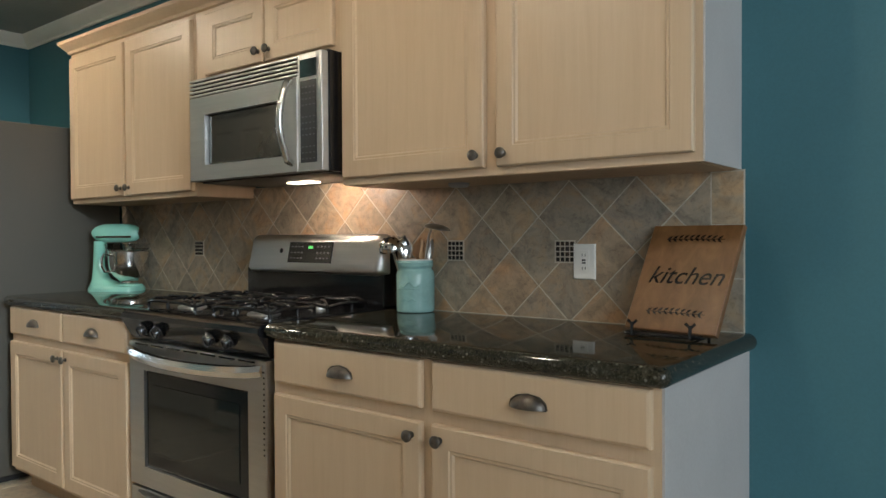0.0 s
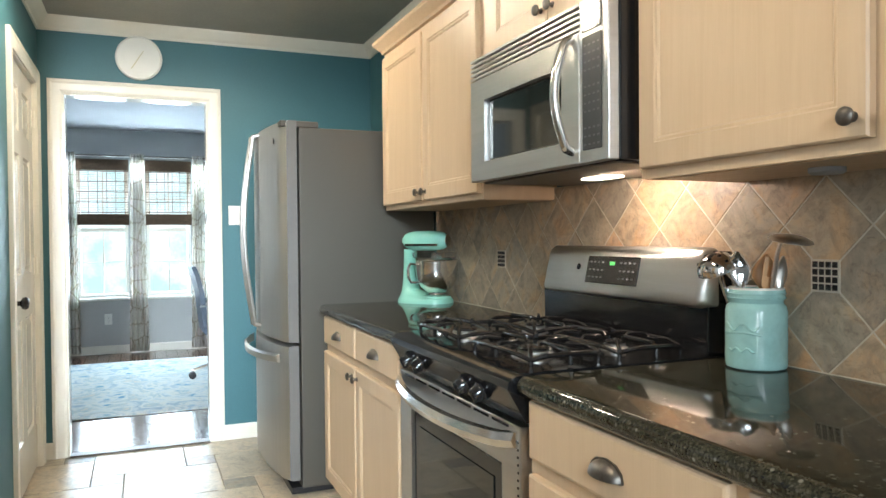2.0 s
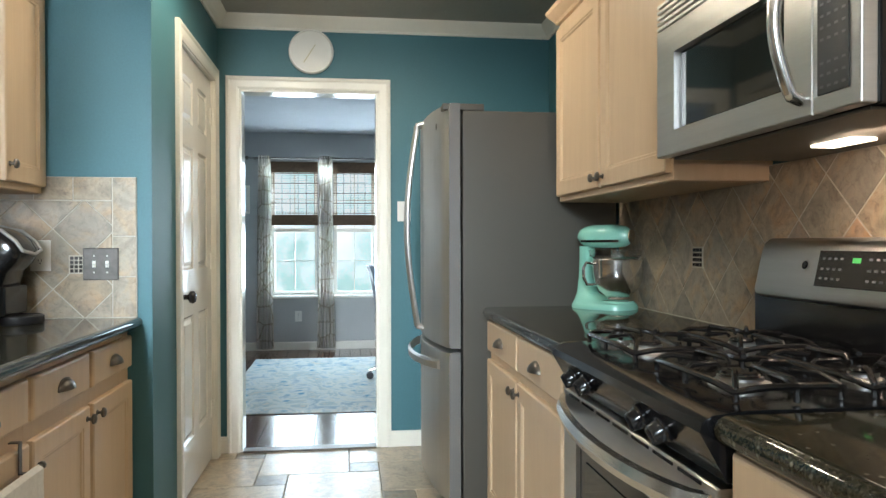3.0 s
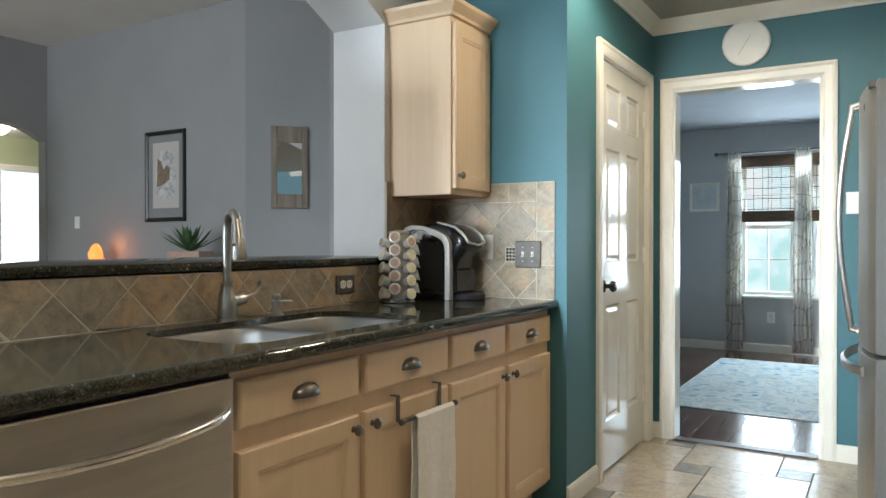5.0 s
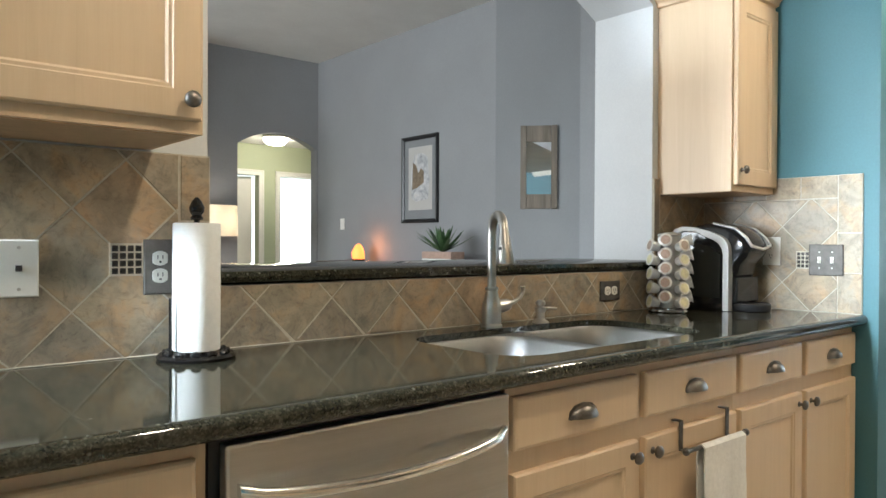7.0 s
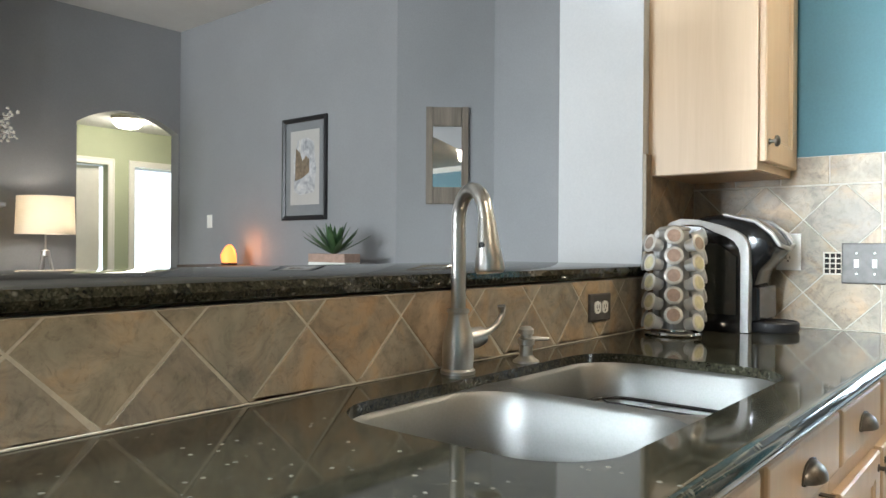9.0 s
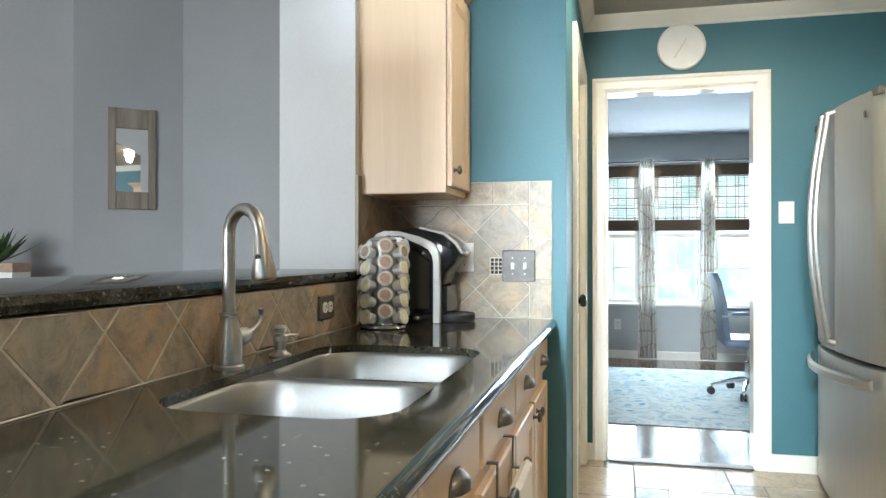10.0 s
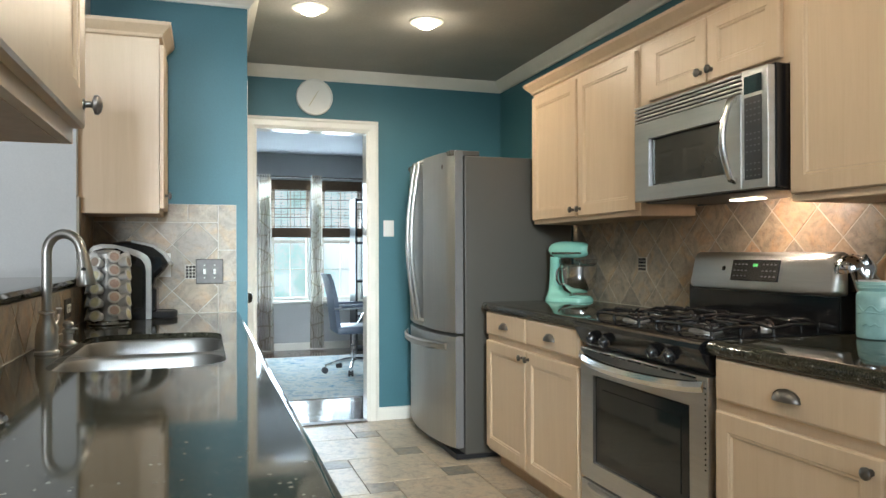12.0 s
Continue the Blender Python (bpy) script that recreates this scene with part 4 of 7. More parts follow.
for i in range(21):
    k = i / 20
    s = math.sin(math.pi * k) ** 0.55
    x, y, z = -1.925 + 0.57 * k, 0.940 + 0.045 * s, 0.778 - 0.020 * s
    hl.append([(x, y + 0.010 * math.cos(q), z + 0.011 * math.sin(q)) for q in [2 * math.pi * j / 12 for j in range(12)]])
loft(bm, ID, hl)
part("handle", bm, M_HANDLE, d, "bowed stainless bar handle", True)
bm = B()
box(bm, -1.95, -1.33, 0.84, 0.86, 0.0, 0.105)
part("kick_plate", bm, M_BLACK_PLASTIC, dw, "black kick plate")

# ---- sink and tap ----
sk = thing("double_sink", (-2.47, 0.64, 0.65), "undermount double bowl satin stainless sink", "sink")
DIV = -2.452
for x0, x1, dep in ((-2.895, DIV, 0.21), (DIV, -2.035, 0.22)):
    bm = B()
    a0, a1 = x0 + (0.012 if x0 < -2.8 else 0.009), x1 - (0.009 if x0 < -2.8 else 0.012)
    zt = 0.884
    lp = [[(x, y, zt) for x, y in rounded(x0, x1, 0.414, 0.869, 0.004)]]
    lp.append([(x, y, zt - 0.004) for x, y in rounded(a0, a1, 0.427, 0.856, 0.105)])
    for ins, dz in ((0.006, 0.012), (0.010, 0.08), (0.016, dep - 0.05), (0.030, dep - 0.018), (0.065, dep - 0.002)):
        lp.append([(x, y, zt - dz) for x, y in rounded(a0 + ins, a1 - ins, 0.427 + ins, 0.856 - ins, 0.10)])
    lp.append([(x, y, zt - dep) for x, y in rounded((a0 + a1) / 2 - 0.03, (a0 + a1) / 2 + 0.03, 0.61, 0.67, 0.029)])
    loft(bm, ID, lp, caps=(False, True))
    part("bowl", bm, M_SINK, sk, "satin stainless bowl", True)
    bm = B()
    lathe(bm, up((a0 + a1) / 2, 0.64, zt - dep + 0.0005), [(0.055, 0), (0.053, 0.004), (0.040, 0.004), (0.036, 0.001), (0.004, 0.002)], 24)
    part("drain", bm, M_CHROME, sk, "chrome drain", True)
gr = thing("sink_grid", (-2.67, 0.64, 0.70), "black wire rack standing in the far sink bowl", "rack")
bm = B()
rc = rounded(-2.84, -2.50, 0.475, 0.81, 0.06)
tube(bm, [(x, y, 0.810) for x, y in rc + rc[:1]], 0.004, 6, False)
for i in range(9):
    x = -2.81 + i * 0.034
    tube(bm, [(x, 0.477, 0.810), (x, 0.49, 0.802), (x, 0.79, 0.802), (x, 0.808, 0.810)], 0.0022, 6)
for x, y in ((-2.80, 0.52), (-2.54, 0.52), (-2.80, 0.76), (-2.54, 0.76)):
    tube(bm, [(x, y, 0.675), (x, y, 0.802)], 0.004, 6)
part("wires", bm, M_BLACK_MATT, gr, "black coated wires", True)

FX, FY = -2.435, 0.375
fc = thing("kitchen_faucet", (FX, FY, TOP), "brushed nickel gooseneck pull-down kitchen faucet", "faucet")
bm = B()
lathe(bm, up(FX, FY, TOP), [(0.033, 0), (0.033, 0.006), (0.029, 0.010), (0.030, 0.045), (0.027, 0.075), (0.0185, 0.105), (0.0185, 0.112), (0.021, 0.115), (0.021, 0.120), (0.016, 0.122)], 28)
part("body", bm, M_NICKEL, fc, "turned nickel body", True)
bm = B()
sd = Vector((0.055, 0.119, 0)).normalized()
pts = [Vector((FX, FY, TOP + 0.115)), Vector((FX, FY, TOP + 0.20)), Vector((FX, FY, 1.185))]
pts += arc_pts((FX + sd.x * 0.053, FY + sd.y * 0.053, 1.188), 0.053, 180, 12, 16, sd, (0, 0, 1))
pts += [pts[-1] + Vector((sd.x * 0.004, sd.y * 0.004, -0.014))]
tube(bm, pts, 0.0138, 14)
part("gooseneck", bm, M_NICKEL, fc, "curved nickel gooseneck", True)
bm = B()
e = pts[-1]
tube(bm, [e + Vector((0, 0, 0.002)), e + Vector((sd.x * .002, sd.y * .002, -0.010)), e + Vector((sd.x * .006, sd.y * .006, -0.04)), e + Vector((sd.x * .012, sd.y * .012, -0.085)), e + Vector((sd.x * .013, sd.y * .013, -0.092))], [0.0145, 0.0165, 0.0195, 0.0265, 0.023], 18)
hd = part("spray_head", bm, M_NICKEL, fc, "flared nickel spray head", True)
bm = B()
lathe(bm, plane(tuple(e + Vector((0.0200, 0.006, -0.045))), (0, 1, 0), (1, 0, 0)), [(0.0065, -0.002), (0.0065, 0.003), (0.003, 0.004)], 12)
part("spray_button", bm, M_BLACK_PLASTIC, hd, "black spray button")
bm = B()
tube(bm, [(FX - 0.02, FY, 0.962), (FX - 0.045, FY, 0.962), (FX - 0.070, FY + 0.002, 0.965)], [0.019, 0.021, 0.018], 16)
tube(bm, [(FX - 0.066, FY + 0.002, 0.966), (FX - 0.095, FY + 0.004, 0.972), (FX - 0.120, FY + 0.006, 0.985), (FX - 0.132, FY + 0.008, 1.003), (FX - 0.128, FY + 0.009, 1.020)], [0.009, 0.007, 0.006, 0.006, 0.0085], 12)
part("lever", bm, M_NICKEL, fc, "curled nickel side lever", True)

sp = thing("soap_dispenser", (-2.632, 0.398, TOP), "brushed nickel pump soap dispenser beside the faucet", "soap dispenser")
bm = B()
lathe(bm, up(-2.632, 0.398, TOP), [(0.027, 0), (0.027, 0.004), (0.018, 0.010), (0.0135, 0.015), (0.0135, 0.035), (0.0175, 0.037), (0.0175, 0.049), (0.0125, 0.052), (0.0125, 0.057), (0.0160, 0.059), (0.0160, 0.068), (0.010, 0.074), (0.003, 0.075)], 20)
part("pump", bm, M_NICKEL, sp, "", True)
bm = B()
tube(bm, [(-2.632, 0.398, 0.947), (-2.660, 0.405, 0.947), (-2.692, 0.414, 0.944)], [0.006, 0.005, 0.004], 10)
part("spout", bm, M_NICKEL, sp, "thin nickel spout", True)

# ---- doors ----
def six_panel(bm, m, u0, u1, z0, z1, t, cols, rows):
    """A moulded six-panel door: slab with raised panels in grooves."""
    us = sorted({u0, u1, *[e for c in cols for e in c]})
    zs = sorted({z0, z1, *[e for r in rows for e in r]})
    for a, b in zip(us, us[1:]):
        for c, d in zip(zs, zs[1:]):
            if (a, b) in cols and (c, d) in rows:
                def r(i, w):
                    return (a + i, b - i, c + i, d - i, w)
                rects(bm, m, [r(0, 0), r(0, t), r(0.010, t - 0.010), r(0.020, t - 0.010), r(0.038, t - 0.001)])
            else:
                rects(bm, m, [(a, b, c, d, 0), (a, b, c, d, t)])


pdm = plane((0, 0.951, 0), *SINK)
pd = thing("pantry_door", (-4.62, 0.94, 0), "closed white six-panel pantry door with a black knob", "door", kind="structure")
bm = B()
six_panel(bm, pdm, 4.219, 5.016, 0.012, 2.052, 0.035, [(4.335, 4.560), (4.675, 4.900)], [(0.25, 0.835), (1.05, 1.625), (1.735, 1.945)])
part("slab", bm, M_GLOSS, pd)
bm = B()
lathe(bm, plane((-4.292, 0.986, 0.935), (1, 0, 0), (0, 1, 0)), [(0.032, 0), (0.031, 0.006), (0.012, 0.010), (0.011, 0.030), (0.026, 0.040), (0.029, 0.052), (0.022, 0.064), (0.004, 0.067)], 24)
part("door_knob", bm, M_BLACK_MATT, pd, "black round door knob", True)
for hz in (0.28, 1.08, 1.86):
    bm = B()
    tube(bm, [(-5.013, 0.994, hz - 0.045), (-5.013, 0.994, hz + 0.045)], 0.008, 8)
    box(bm, -5.012, -4.985, 0.986, 0.989, hz - 0.044, hz + 0.044)
    part("hinge", bm, M_TRIM, pd, "painted hinge")
bm = B()
box(bm, PX0, PX0 + 0.004, 0.882, WALL_P + 0.002, 0, PH)
box(bm, PX1 - 0.004, PX1, 0.882, WALL_P + 0.002, 0, PH)
box(bm, PX0 + 0.004, PX1 - 0.004, 0.882, WALL_P + 0.002, PH - 0.006, PH)
structure("trim_pantry_jamb", bm, M_TRIM, "white pantry door jamb", "trim")

# clock above the doorway
ck = thing("wall_clock", (WALL_D, 1.519, 2.257), "plain round white wall clock above the doorway", "clock")
CKM = plane((WALL_D + 0.001, 1.519, 2.257), (0, 1, 0), (1, 0, 0))
bm = B()
lathe(bm, CKM, [(0.122, 0), (0.126, 0.010), (0.125, 0.024), (0.118, 0.029), (0.114, 0.025), (0.003, 0.025)], 48)
part("case", bm, M_WHITE, ck, "", True)
M_HAND = surface("pale_gold", (0.55, 0.50, 0.33), 0.35, 0.6, vary=0.1)
for ang, ln, w in ((-122, 0.075, 0.005), (58, 0.048, 0.003)):
    bm = B()
    rects(bm, plane((WALL_D + 0.029, 1.519, 2.257), *EAST) @ Matrix.Rotation(radians(ang), 4, "Z"), [(-0.012, ln, -w / 2, w / 2, 0), (-0.012, ln, -w / 2, w / 2, 0.0012)])
    part("hand", bm, M_HAND, ck, "pale gold clock hand")


# ---- wall plates ----
def plate(name, m, w, h, material, label, category, kind, slots=2):
    """A cover plate in the frame m at its middle, with toggles or sockets."""
    o = m.translation
    t = thing(name, tuple(o), label, category, "wall plates")
    bm = B()
    rects(bm, m, [(-w / 2, w / 2, -h / 2, h / 2, 0), (-w / 2, w / 2, -h / 2, h / 2, 0.003), (-w / 2 + 0.003, w / 2 - 0.003, -h / 2 + 0.003, h / 2 - 0.003, 0.0055)])
    part("cover", bm, material, t)
    if kind == "toggle":
        for i in range(slots):
            u = (i - (slots - 1) / 2) * 0.046
            bm = B()
            rects(bm, m, [(u - 0.006, u + 0.006, -0.012, 0.012, 0.0056), (u - 0.006, u + 0.006, -0.012, 0.012, 0.007)])
            rects(bm, m, [(u - 0.004, u + 0.004, -0.009, 0.004, 0.007), (u - 0.003, u + 0.003, -0.012, -0.004, 0.017)])
            part("toggle", bm, M_WHITE, t, "white toggle switch")
            for v in (-0.030, 0.030):
                bm = B()
                lathe(bm, m @ Matrix.Translation((u, v, 0.0055)) @ Matrix.Rotation(radians(90), 4, "X"), [(0.0035, 0), (0.003, 0.0012)], 10)
                part("screw", bm, M_NICKEL, t)
    elif kind == "rocker":
        bm = B()
        rects(bm, m, [(-0.016, 0.016, -0.033, 0.033, 0.0056), (-0.015, 0.015, -0.032, 0.032, 0.009)])
        part("rocker", bm, M_WHITE, t, "white rocker switch")
    elif kind in ("duplex", "flat_duplex"):
        for s in (-1, 1):
            mm = m @ Matrix.Translation((s * 0.020 if kind == "flat_duplex" else 0, 0 if kind == "flat_duplex" else s * 0.0195, 0))
            bm = B()
            loft(bm, mm, [[(0.0165 * max(-0.82, min(0.82, math.cos(a))) / 0.82, 0.0165 * math.sin(a), w_) for a in [2 * math.pi * i / 20 for i in range(20)]] for w_ in (0.0056, 0.0085)])
            sk_ = part("socket", bm, M_WHITE, t, "white socket face")
            bm = B()
            for u in (-0.0065, 0.0045):
                rects(bm, mm, [(u, u + 0.002, -0.002, 0.007, 0.0086), (u, u + 0.002, -0.002, 0.007, 0.0092)])
            rects(bm, mm, [(-0.0025, 0.0025, -0.010, -0.006, 0.0086), (-0.0025, 0.0025, -0.010, -0.006, 0.0092)])
            part("slots", bm, M_BLACK_PLASTIC, sk_, "dark socket slots")
    elif kind == "jack":
        bm = B()
        rects(bm, m, [(-0.006, 0.006, -0.006, 0.006, 0.0056), (-0.005, 0.005, -0.005, 0.005, 0.008)])
        part("jack", bm, M_BLACK_PLASTIC, t, "black phone jack")
        for v in (-0.042, 0.042):
            bm = B()
            lathe(bm, m @ Matrix.Translation((0, v, 0.0055)) @ Matrix.Rotation(radians(90), 4, "X"), [(0.0035, 0), (0.003, 0.0012)], 10)
            part("screw", bm, M_NICKEL, t)
    else:
        bm = B()
        rects(bm, m, [(-0.0165, 0.0165, -0.034, 0.034, 0.0056), (-0.0160, 0.0160, -0.0335, 0.0335, 0.008)])
        f = part("gfci_face", bm, M_WHITE, t, "white ground-fault outlet face")
        bm = B()
        for v in (-0.024, 0.016):
            for u in (-0.006, 0.004):
                rects(bm, m, [(u, u + 0.002, v, v + 0.008, 0.0081), (u, u + 0.002, v, v + 0.008, 0.0088)])
        rects(bm, m, [(-0.006, 0.006, -0.006, -0.001, 0.0081), (-0.006, 0.006, -0.006, -0.001, 0.0095)])
        rects(bm, m, [(-0.006, 0.006, 0.002, 0.007, 0.0081), (-0.006, 0.006, 0.002, 0.007, 0.0095)])
        part("slots", bm, M_BLACK_PLASTIC, f, "dark slots and test buttons")
    return t


M_PLATE = surface("pewter_plate", (0.10, 0.092, 0.085), 0.45, 0.35, vary=0.25, scale=40)
plate("light_switch", plane((STUB + 0.0125, 0.823, 1.098), *EAST), 0.124, 0.118, M_PLATE, "pewter double light switch on the tile backsplash", "light switch", "toggle", 2)
plate("light_switch", plane((WALL_D + 0.0005, 2.043, 1.357), *EAST), 0.076, 0.116, M_WHITE, "white rocker light switch on the teal wall", "light switch", "rocker")
plate("wall_outlet", plane((-3.101, BAR + 0.0125, 0.982), *SINK), 0.116, 0.072, M_PLATE, "sideways pewter wall outlet in the tile strip", "outlet", "flat_duplex")
plate("wall_outlet", plane((-1.448, BAR + 0.0125, 1.100), *SINK), 0.070, 0.124, M_PLATE, "pewter wall outlet with two white sockets", "outlet", "duplex")
plate("phone_jack", plane((-1.170, BAR + 0.0125, 1.102), *SINK), 0.072, 0.116, M_WHITE, "white phone jack plate on the tile backsplash", "wall plate", "jack")
plate("wall_outlet", plane((-1.240, WALL_R - 0.0125, 1.092), *RANGE), 0.074, 0.108, M_WHITE, "white ground-fault outlet on the tile backsplash", "outlet", "gfci")
plate("wall_outlet", plane((STUB + 0.0125, 0.615, 1.13), *EAST), 0.070, 0.112, M_WHITE, "white outlet behind the coffee maker", "outlet", "duplex")
plate("wall_outlet", plane((OX + 0.0005, 1.175, 0.37), *EAST), 0.075, 0.115, M_WHITE, "white outlet on the office wall", "outlet", "duplex")
plate("light_switch", plane((-4.949, -4.45, 1.35), *EAST), 0.075, 0.115, M_WHITE, "white switch on the living room wall", "light switch", "rocker")

# recessed ceiling lights; the third is unseen, added to light the range cabinets
M_LENS = glow("lit_ceiling_lens", (1.0, 0.90, 0.72), 40.0)
for sx, sy in ((-3.87, 1.32), (-3.91, 1.957), (-1.75, 1.55)):
    rl = thing("recessed_light", (sx, sy, 2.43), "white recessed ceiling light, lit", "ceiling light", "recessed lights")
    bm = B()
    lathe(bm, up(sx, sy, 2.4495), [(0.095, 0), (0.092, -0.006), (0.070, -0.010), (0.058, -0.004)], 32, caps=False)
    part("trim_ring", bm, M_TRIM, rl, "", True)
    bm = B()
    lathe(bm, up(sx, sy, 2.4492), [(0.0575, 0), (0.0575, -0.012), (0.048, -0.026), (0.030, -0.036), (0.003, -0.040)], 28)
    part("lens", bm, M_LENS, rl, "glowing lens", True)

# ---- things on the worktop by the fridge ----
MX = Vector((-3.800, 2.735, TOP_R))
MXA = Vector((0.80, 0.60, 0)).normalized()
mixm = plane(tuple(MX), tuple(MXA), (0, 0, 1)) @ Matrix.Translation((0.03, 0, 0)) @ Matrix.Diagonal((0.84, 1.0, 0.92, 1))       # u along the head, v up, w towards the aisle
mx = thing("stand_mixer", tuple(MX), "aqua enamel stand mixer with a steel bowl", "mixer")


def oval(u0, u1, w, v, n=24, p=0.75):
    c, a = (u0 + u1) / 2, (u1 - u0) / 2
    return [(c + a * math.copysign(abs(math.cos(t)) ** p, math.cos(t)), v, w * math.copysign(abs(math.sin(t)) ** p, math.sin(t))) for t in [2 * math.pi * i / n for i in range(n)]]


bm = B()
loft(bm, mixm, [oval(-0.165, 0.155, 0.105, 0), oval(-0.165, 0.155, 0.105, 0.012), oval(-0.160, 0.150, 0.100, 0.022), oval(-0.155, 0.02, 0.072, 0.034), oval(-0.148, -0.050, 0.046, 0.06), oval(-0.142, -0.082, 0.032, 0.12), oval(-0.138, -0.080, 0.031, 0.19), oval(-0.135, -0.068, 0.036, 0.25)])
part("stand", bm, M_AQUA, mx, "", True)
bm = B()
hp = []
for k in range(13):
    a = -0.145 + 0.288 * k / 12
    s = [0.35, 0.72, 0.88, 0.95, 1, 1, 1, 1, 0.99, 0.96, 0.90, 0.78, 0.45][k]
    hp.append([(a, 0.290 + 0.048 * s * math.copysign(abs(math.sin(t)) ** 0.8, math.sin(t)), 0.054 * s * math.copysign(abs(math.cos(t)) ** 0.8, math.cos(t))) for t in [2 * math.pi * i / 20 for i in range(20)]])
loft(bm, mixm, hp)
hd = part("head", bm, M_AQUA, mx, "rounded aqua motor head", True)
bm = B()
loft(bm, mixm, [[(a, 0.272 + dv, 0.0550 * c) for dv, c in ((-0.006, 0.985), (0.004, 1.0), (0.004, -1.0), (-0.006, -0.985))] for a in (-0.10, -0.03, 0.05, 0.11)])
part("trim_band", bm, M_CHROME, hd, "chrome trim band")
bm = B()
lathe(bm, mixm @ Matrix.Translation((0.140, 0.290, 0)) @ Matrix.Rotation(radians(-90), 4, "Z"), [(0.026, -0.008), (0.026, 0.006), (0.020, 0.010), (0.003, 0.011)], 20)
part("hub_cap", bm, M_CHROME, hd, "chrome hub cap", True)
bm = B()
lathe(bm, mixm @ Matrix.Translation((0.070, 0, 0)), [(0.030, 0.205), (0.034, 0.235)], 18)
part("planetary", bm, M_CHROME, hd, "chrome beater hub", True)
bm = B()
lathe(bm, mixm @ Matrix.Translation((0.070, 0, 0)), [(0.048, 0.035), (0.054, 0.040), (0.050, 0.048), (0.086, 0.075), (0.108, 0.110), (0.114, 0.150), (0.115, 0.196), (0.119, 0.199), (0.115, 0.203), (0.109, 0.192), (0.104, 0.12), (0.066, 0.07), (0.004, 0.06)], 32)
bw = part("bowl", bm, M_HANDLE, mx, "polished steel bowl", True)
bm = B()
o = mixm @ Vector((0.070, 0, 0))
hv = (mixm.to_3x3() @ Vector((-0.55, 0, 0.83))).normalized()
tube(bm, [o + hv * r + Vector((0, 0, z)) for r, z in ((0.100, 0.180), (0.135, 0.186), (0.148, 0.165), (0.146, 0.125), (0.132, 0.100), (0.092, 0.098))], 0.006, 8)
part("bowl_handle", bm, M_CHROME, bw, "steel bowl handle", True)
bm = B()
loft(bm, mixm, [oval(-0.01, 0.150, 0.070, 0.0225), oval(0.0, 0.140, 0.060, 0.034)])
part("bowl_clamp", bm, M_AQUA, mx, "aqua bowl clamp plate", True)
M_CLEAR, _n, _l, _b = principled("clear_plastic")
_b.inputs["Transmission Weight"].default_value, _b.inputs["Roughness"].default_value, _b.inputs["IOR"].default_value = 1.0, 0.08, 1.15
bm = B()
lathe(bm, mixm @ Matrix.Translation((0.070, 0, 0)), [(0.108, 0.200), (0.128, 0.212), (0.132, 0.236), (0.128, 0.237), (0.124, 0.214), (0.104, 0.203)], 28, 200, caps=False)
ps = part("pouring_shield", bm, M_CLEAR, mx, "clear plastic pouring shield", True)
ps.visible_shadow = False

# ---- utensil jar ----
JX, JY = -1.858, 2.822
jr = thing("utensil_crock", (JX, JY, TOP_R), "aqua glazed stoneware jar shaped like a canning jar", "jar")
bm = B()
lathe(bm, up(JX, JY, TOP_R), [(0.058, 0), (0.065, 0.004), (0.067, 0.012), (0.067, 0.130), (0.064, 0.143), (0.058, 0.150), (0.059, 0.156), (0.062, 0.160), (0.062, 0.178), (0.059, 0.183), (0.054, 0.183), (0.053, 0.15), (0.060, 0.13), (0.060, 0.01), (0.003, 0.008)], 40)
jj = part("body", bm, M_JAR, jr, "", True)
bm = B()
lathe(bm, up(JX, JY, TOP_R), [(0.0605, 0.1805), (0.0600, 0.1850), (0.0540, 0.1855), (0.0530, 0.1815)], 40, caps=False)
part("rim", bm, M_WHITE, jj, "unglazed cream rim", True)
bm = B()
for dz in (0.162, 0.172):
    tube(bm, [(JX + 0.0625 * math.cos(a), JY + 0.0625 * math.sin(a), TOP_R + dz) for a in [2 * math.pi * i / 32 for i in range(33)]], 0.0018, 6, False)
tube(bm, [(JX + 0.0675 * math.cos(a), JY + 0.0675 * math.sin(a), TOP_R + 0.098 + 0.008 * math.sin(9 * a)) for a in [4.35 + 1.25 * i / 30 for i in range(31)]], 0.003, 6)
tube(bm, [(JX + 0.0675 * math.cos(a), JY + 0.0675 * math.sin(a), TOP_R + 0.080 + 0.006 * math.sin(2 * (a - 4.2))) for a in [4.3 + 1.35 * i / 24 for i in range(25)]], 0.0025, 6)
tube(bm, [(JX + 0.0675 * math.cos(a), JY + 0.0675 * math.sin(a), TOP_R + 0.047 + 0.004 * math.sin(16 * a)) for a in [4.5 + 0.95 * i / 30 for i in range(31)]], 0.0025, 6)
part("embossing", bm, M_JAR, jj, "raised script-like embossing", True)
M_SPOON = maple("wooden_spoon", (0.40, 0.22, 0.10), (0.48, 0.28, 0.13), (0.55, 0.33, 0.17))


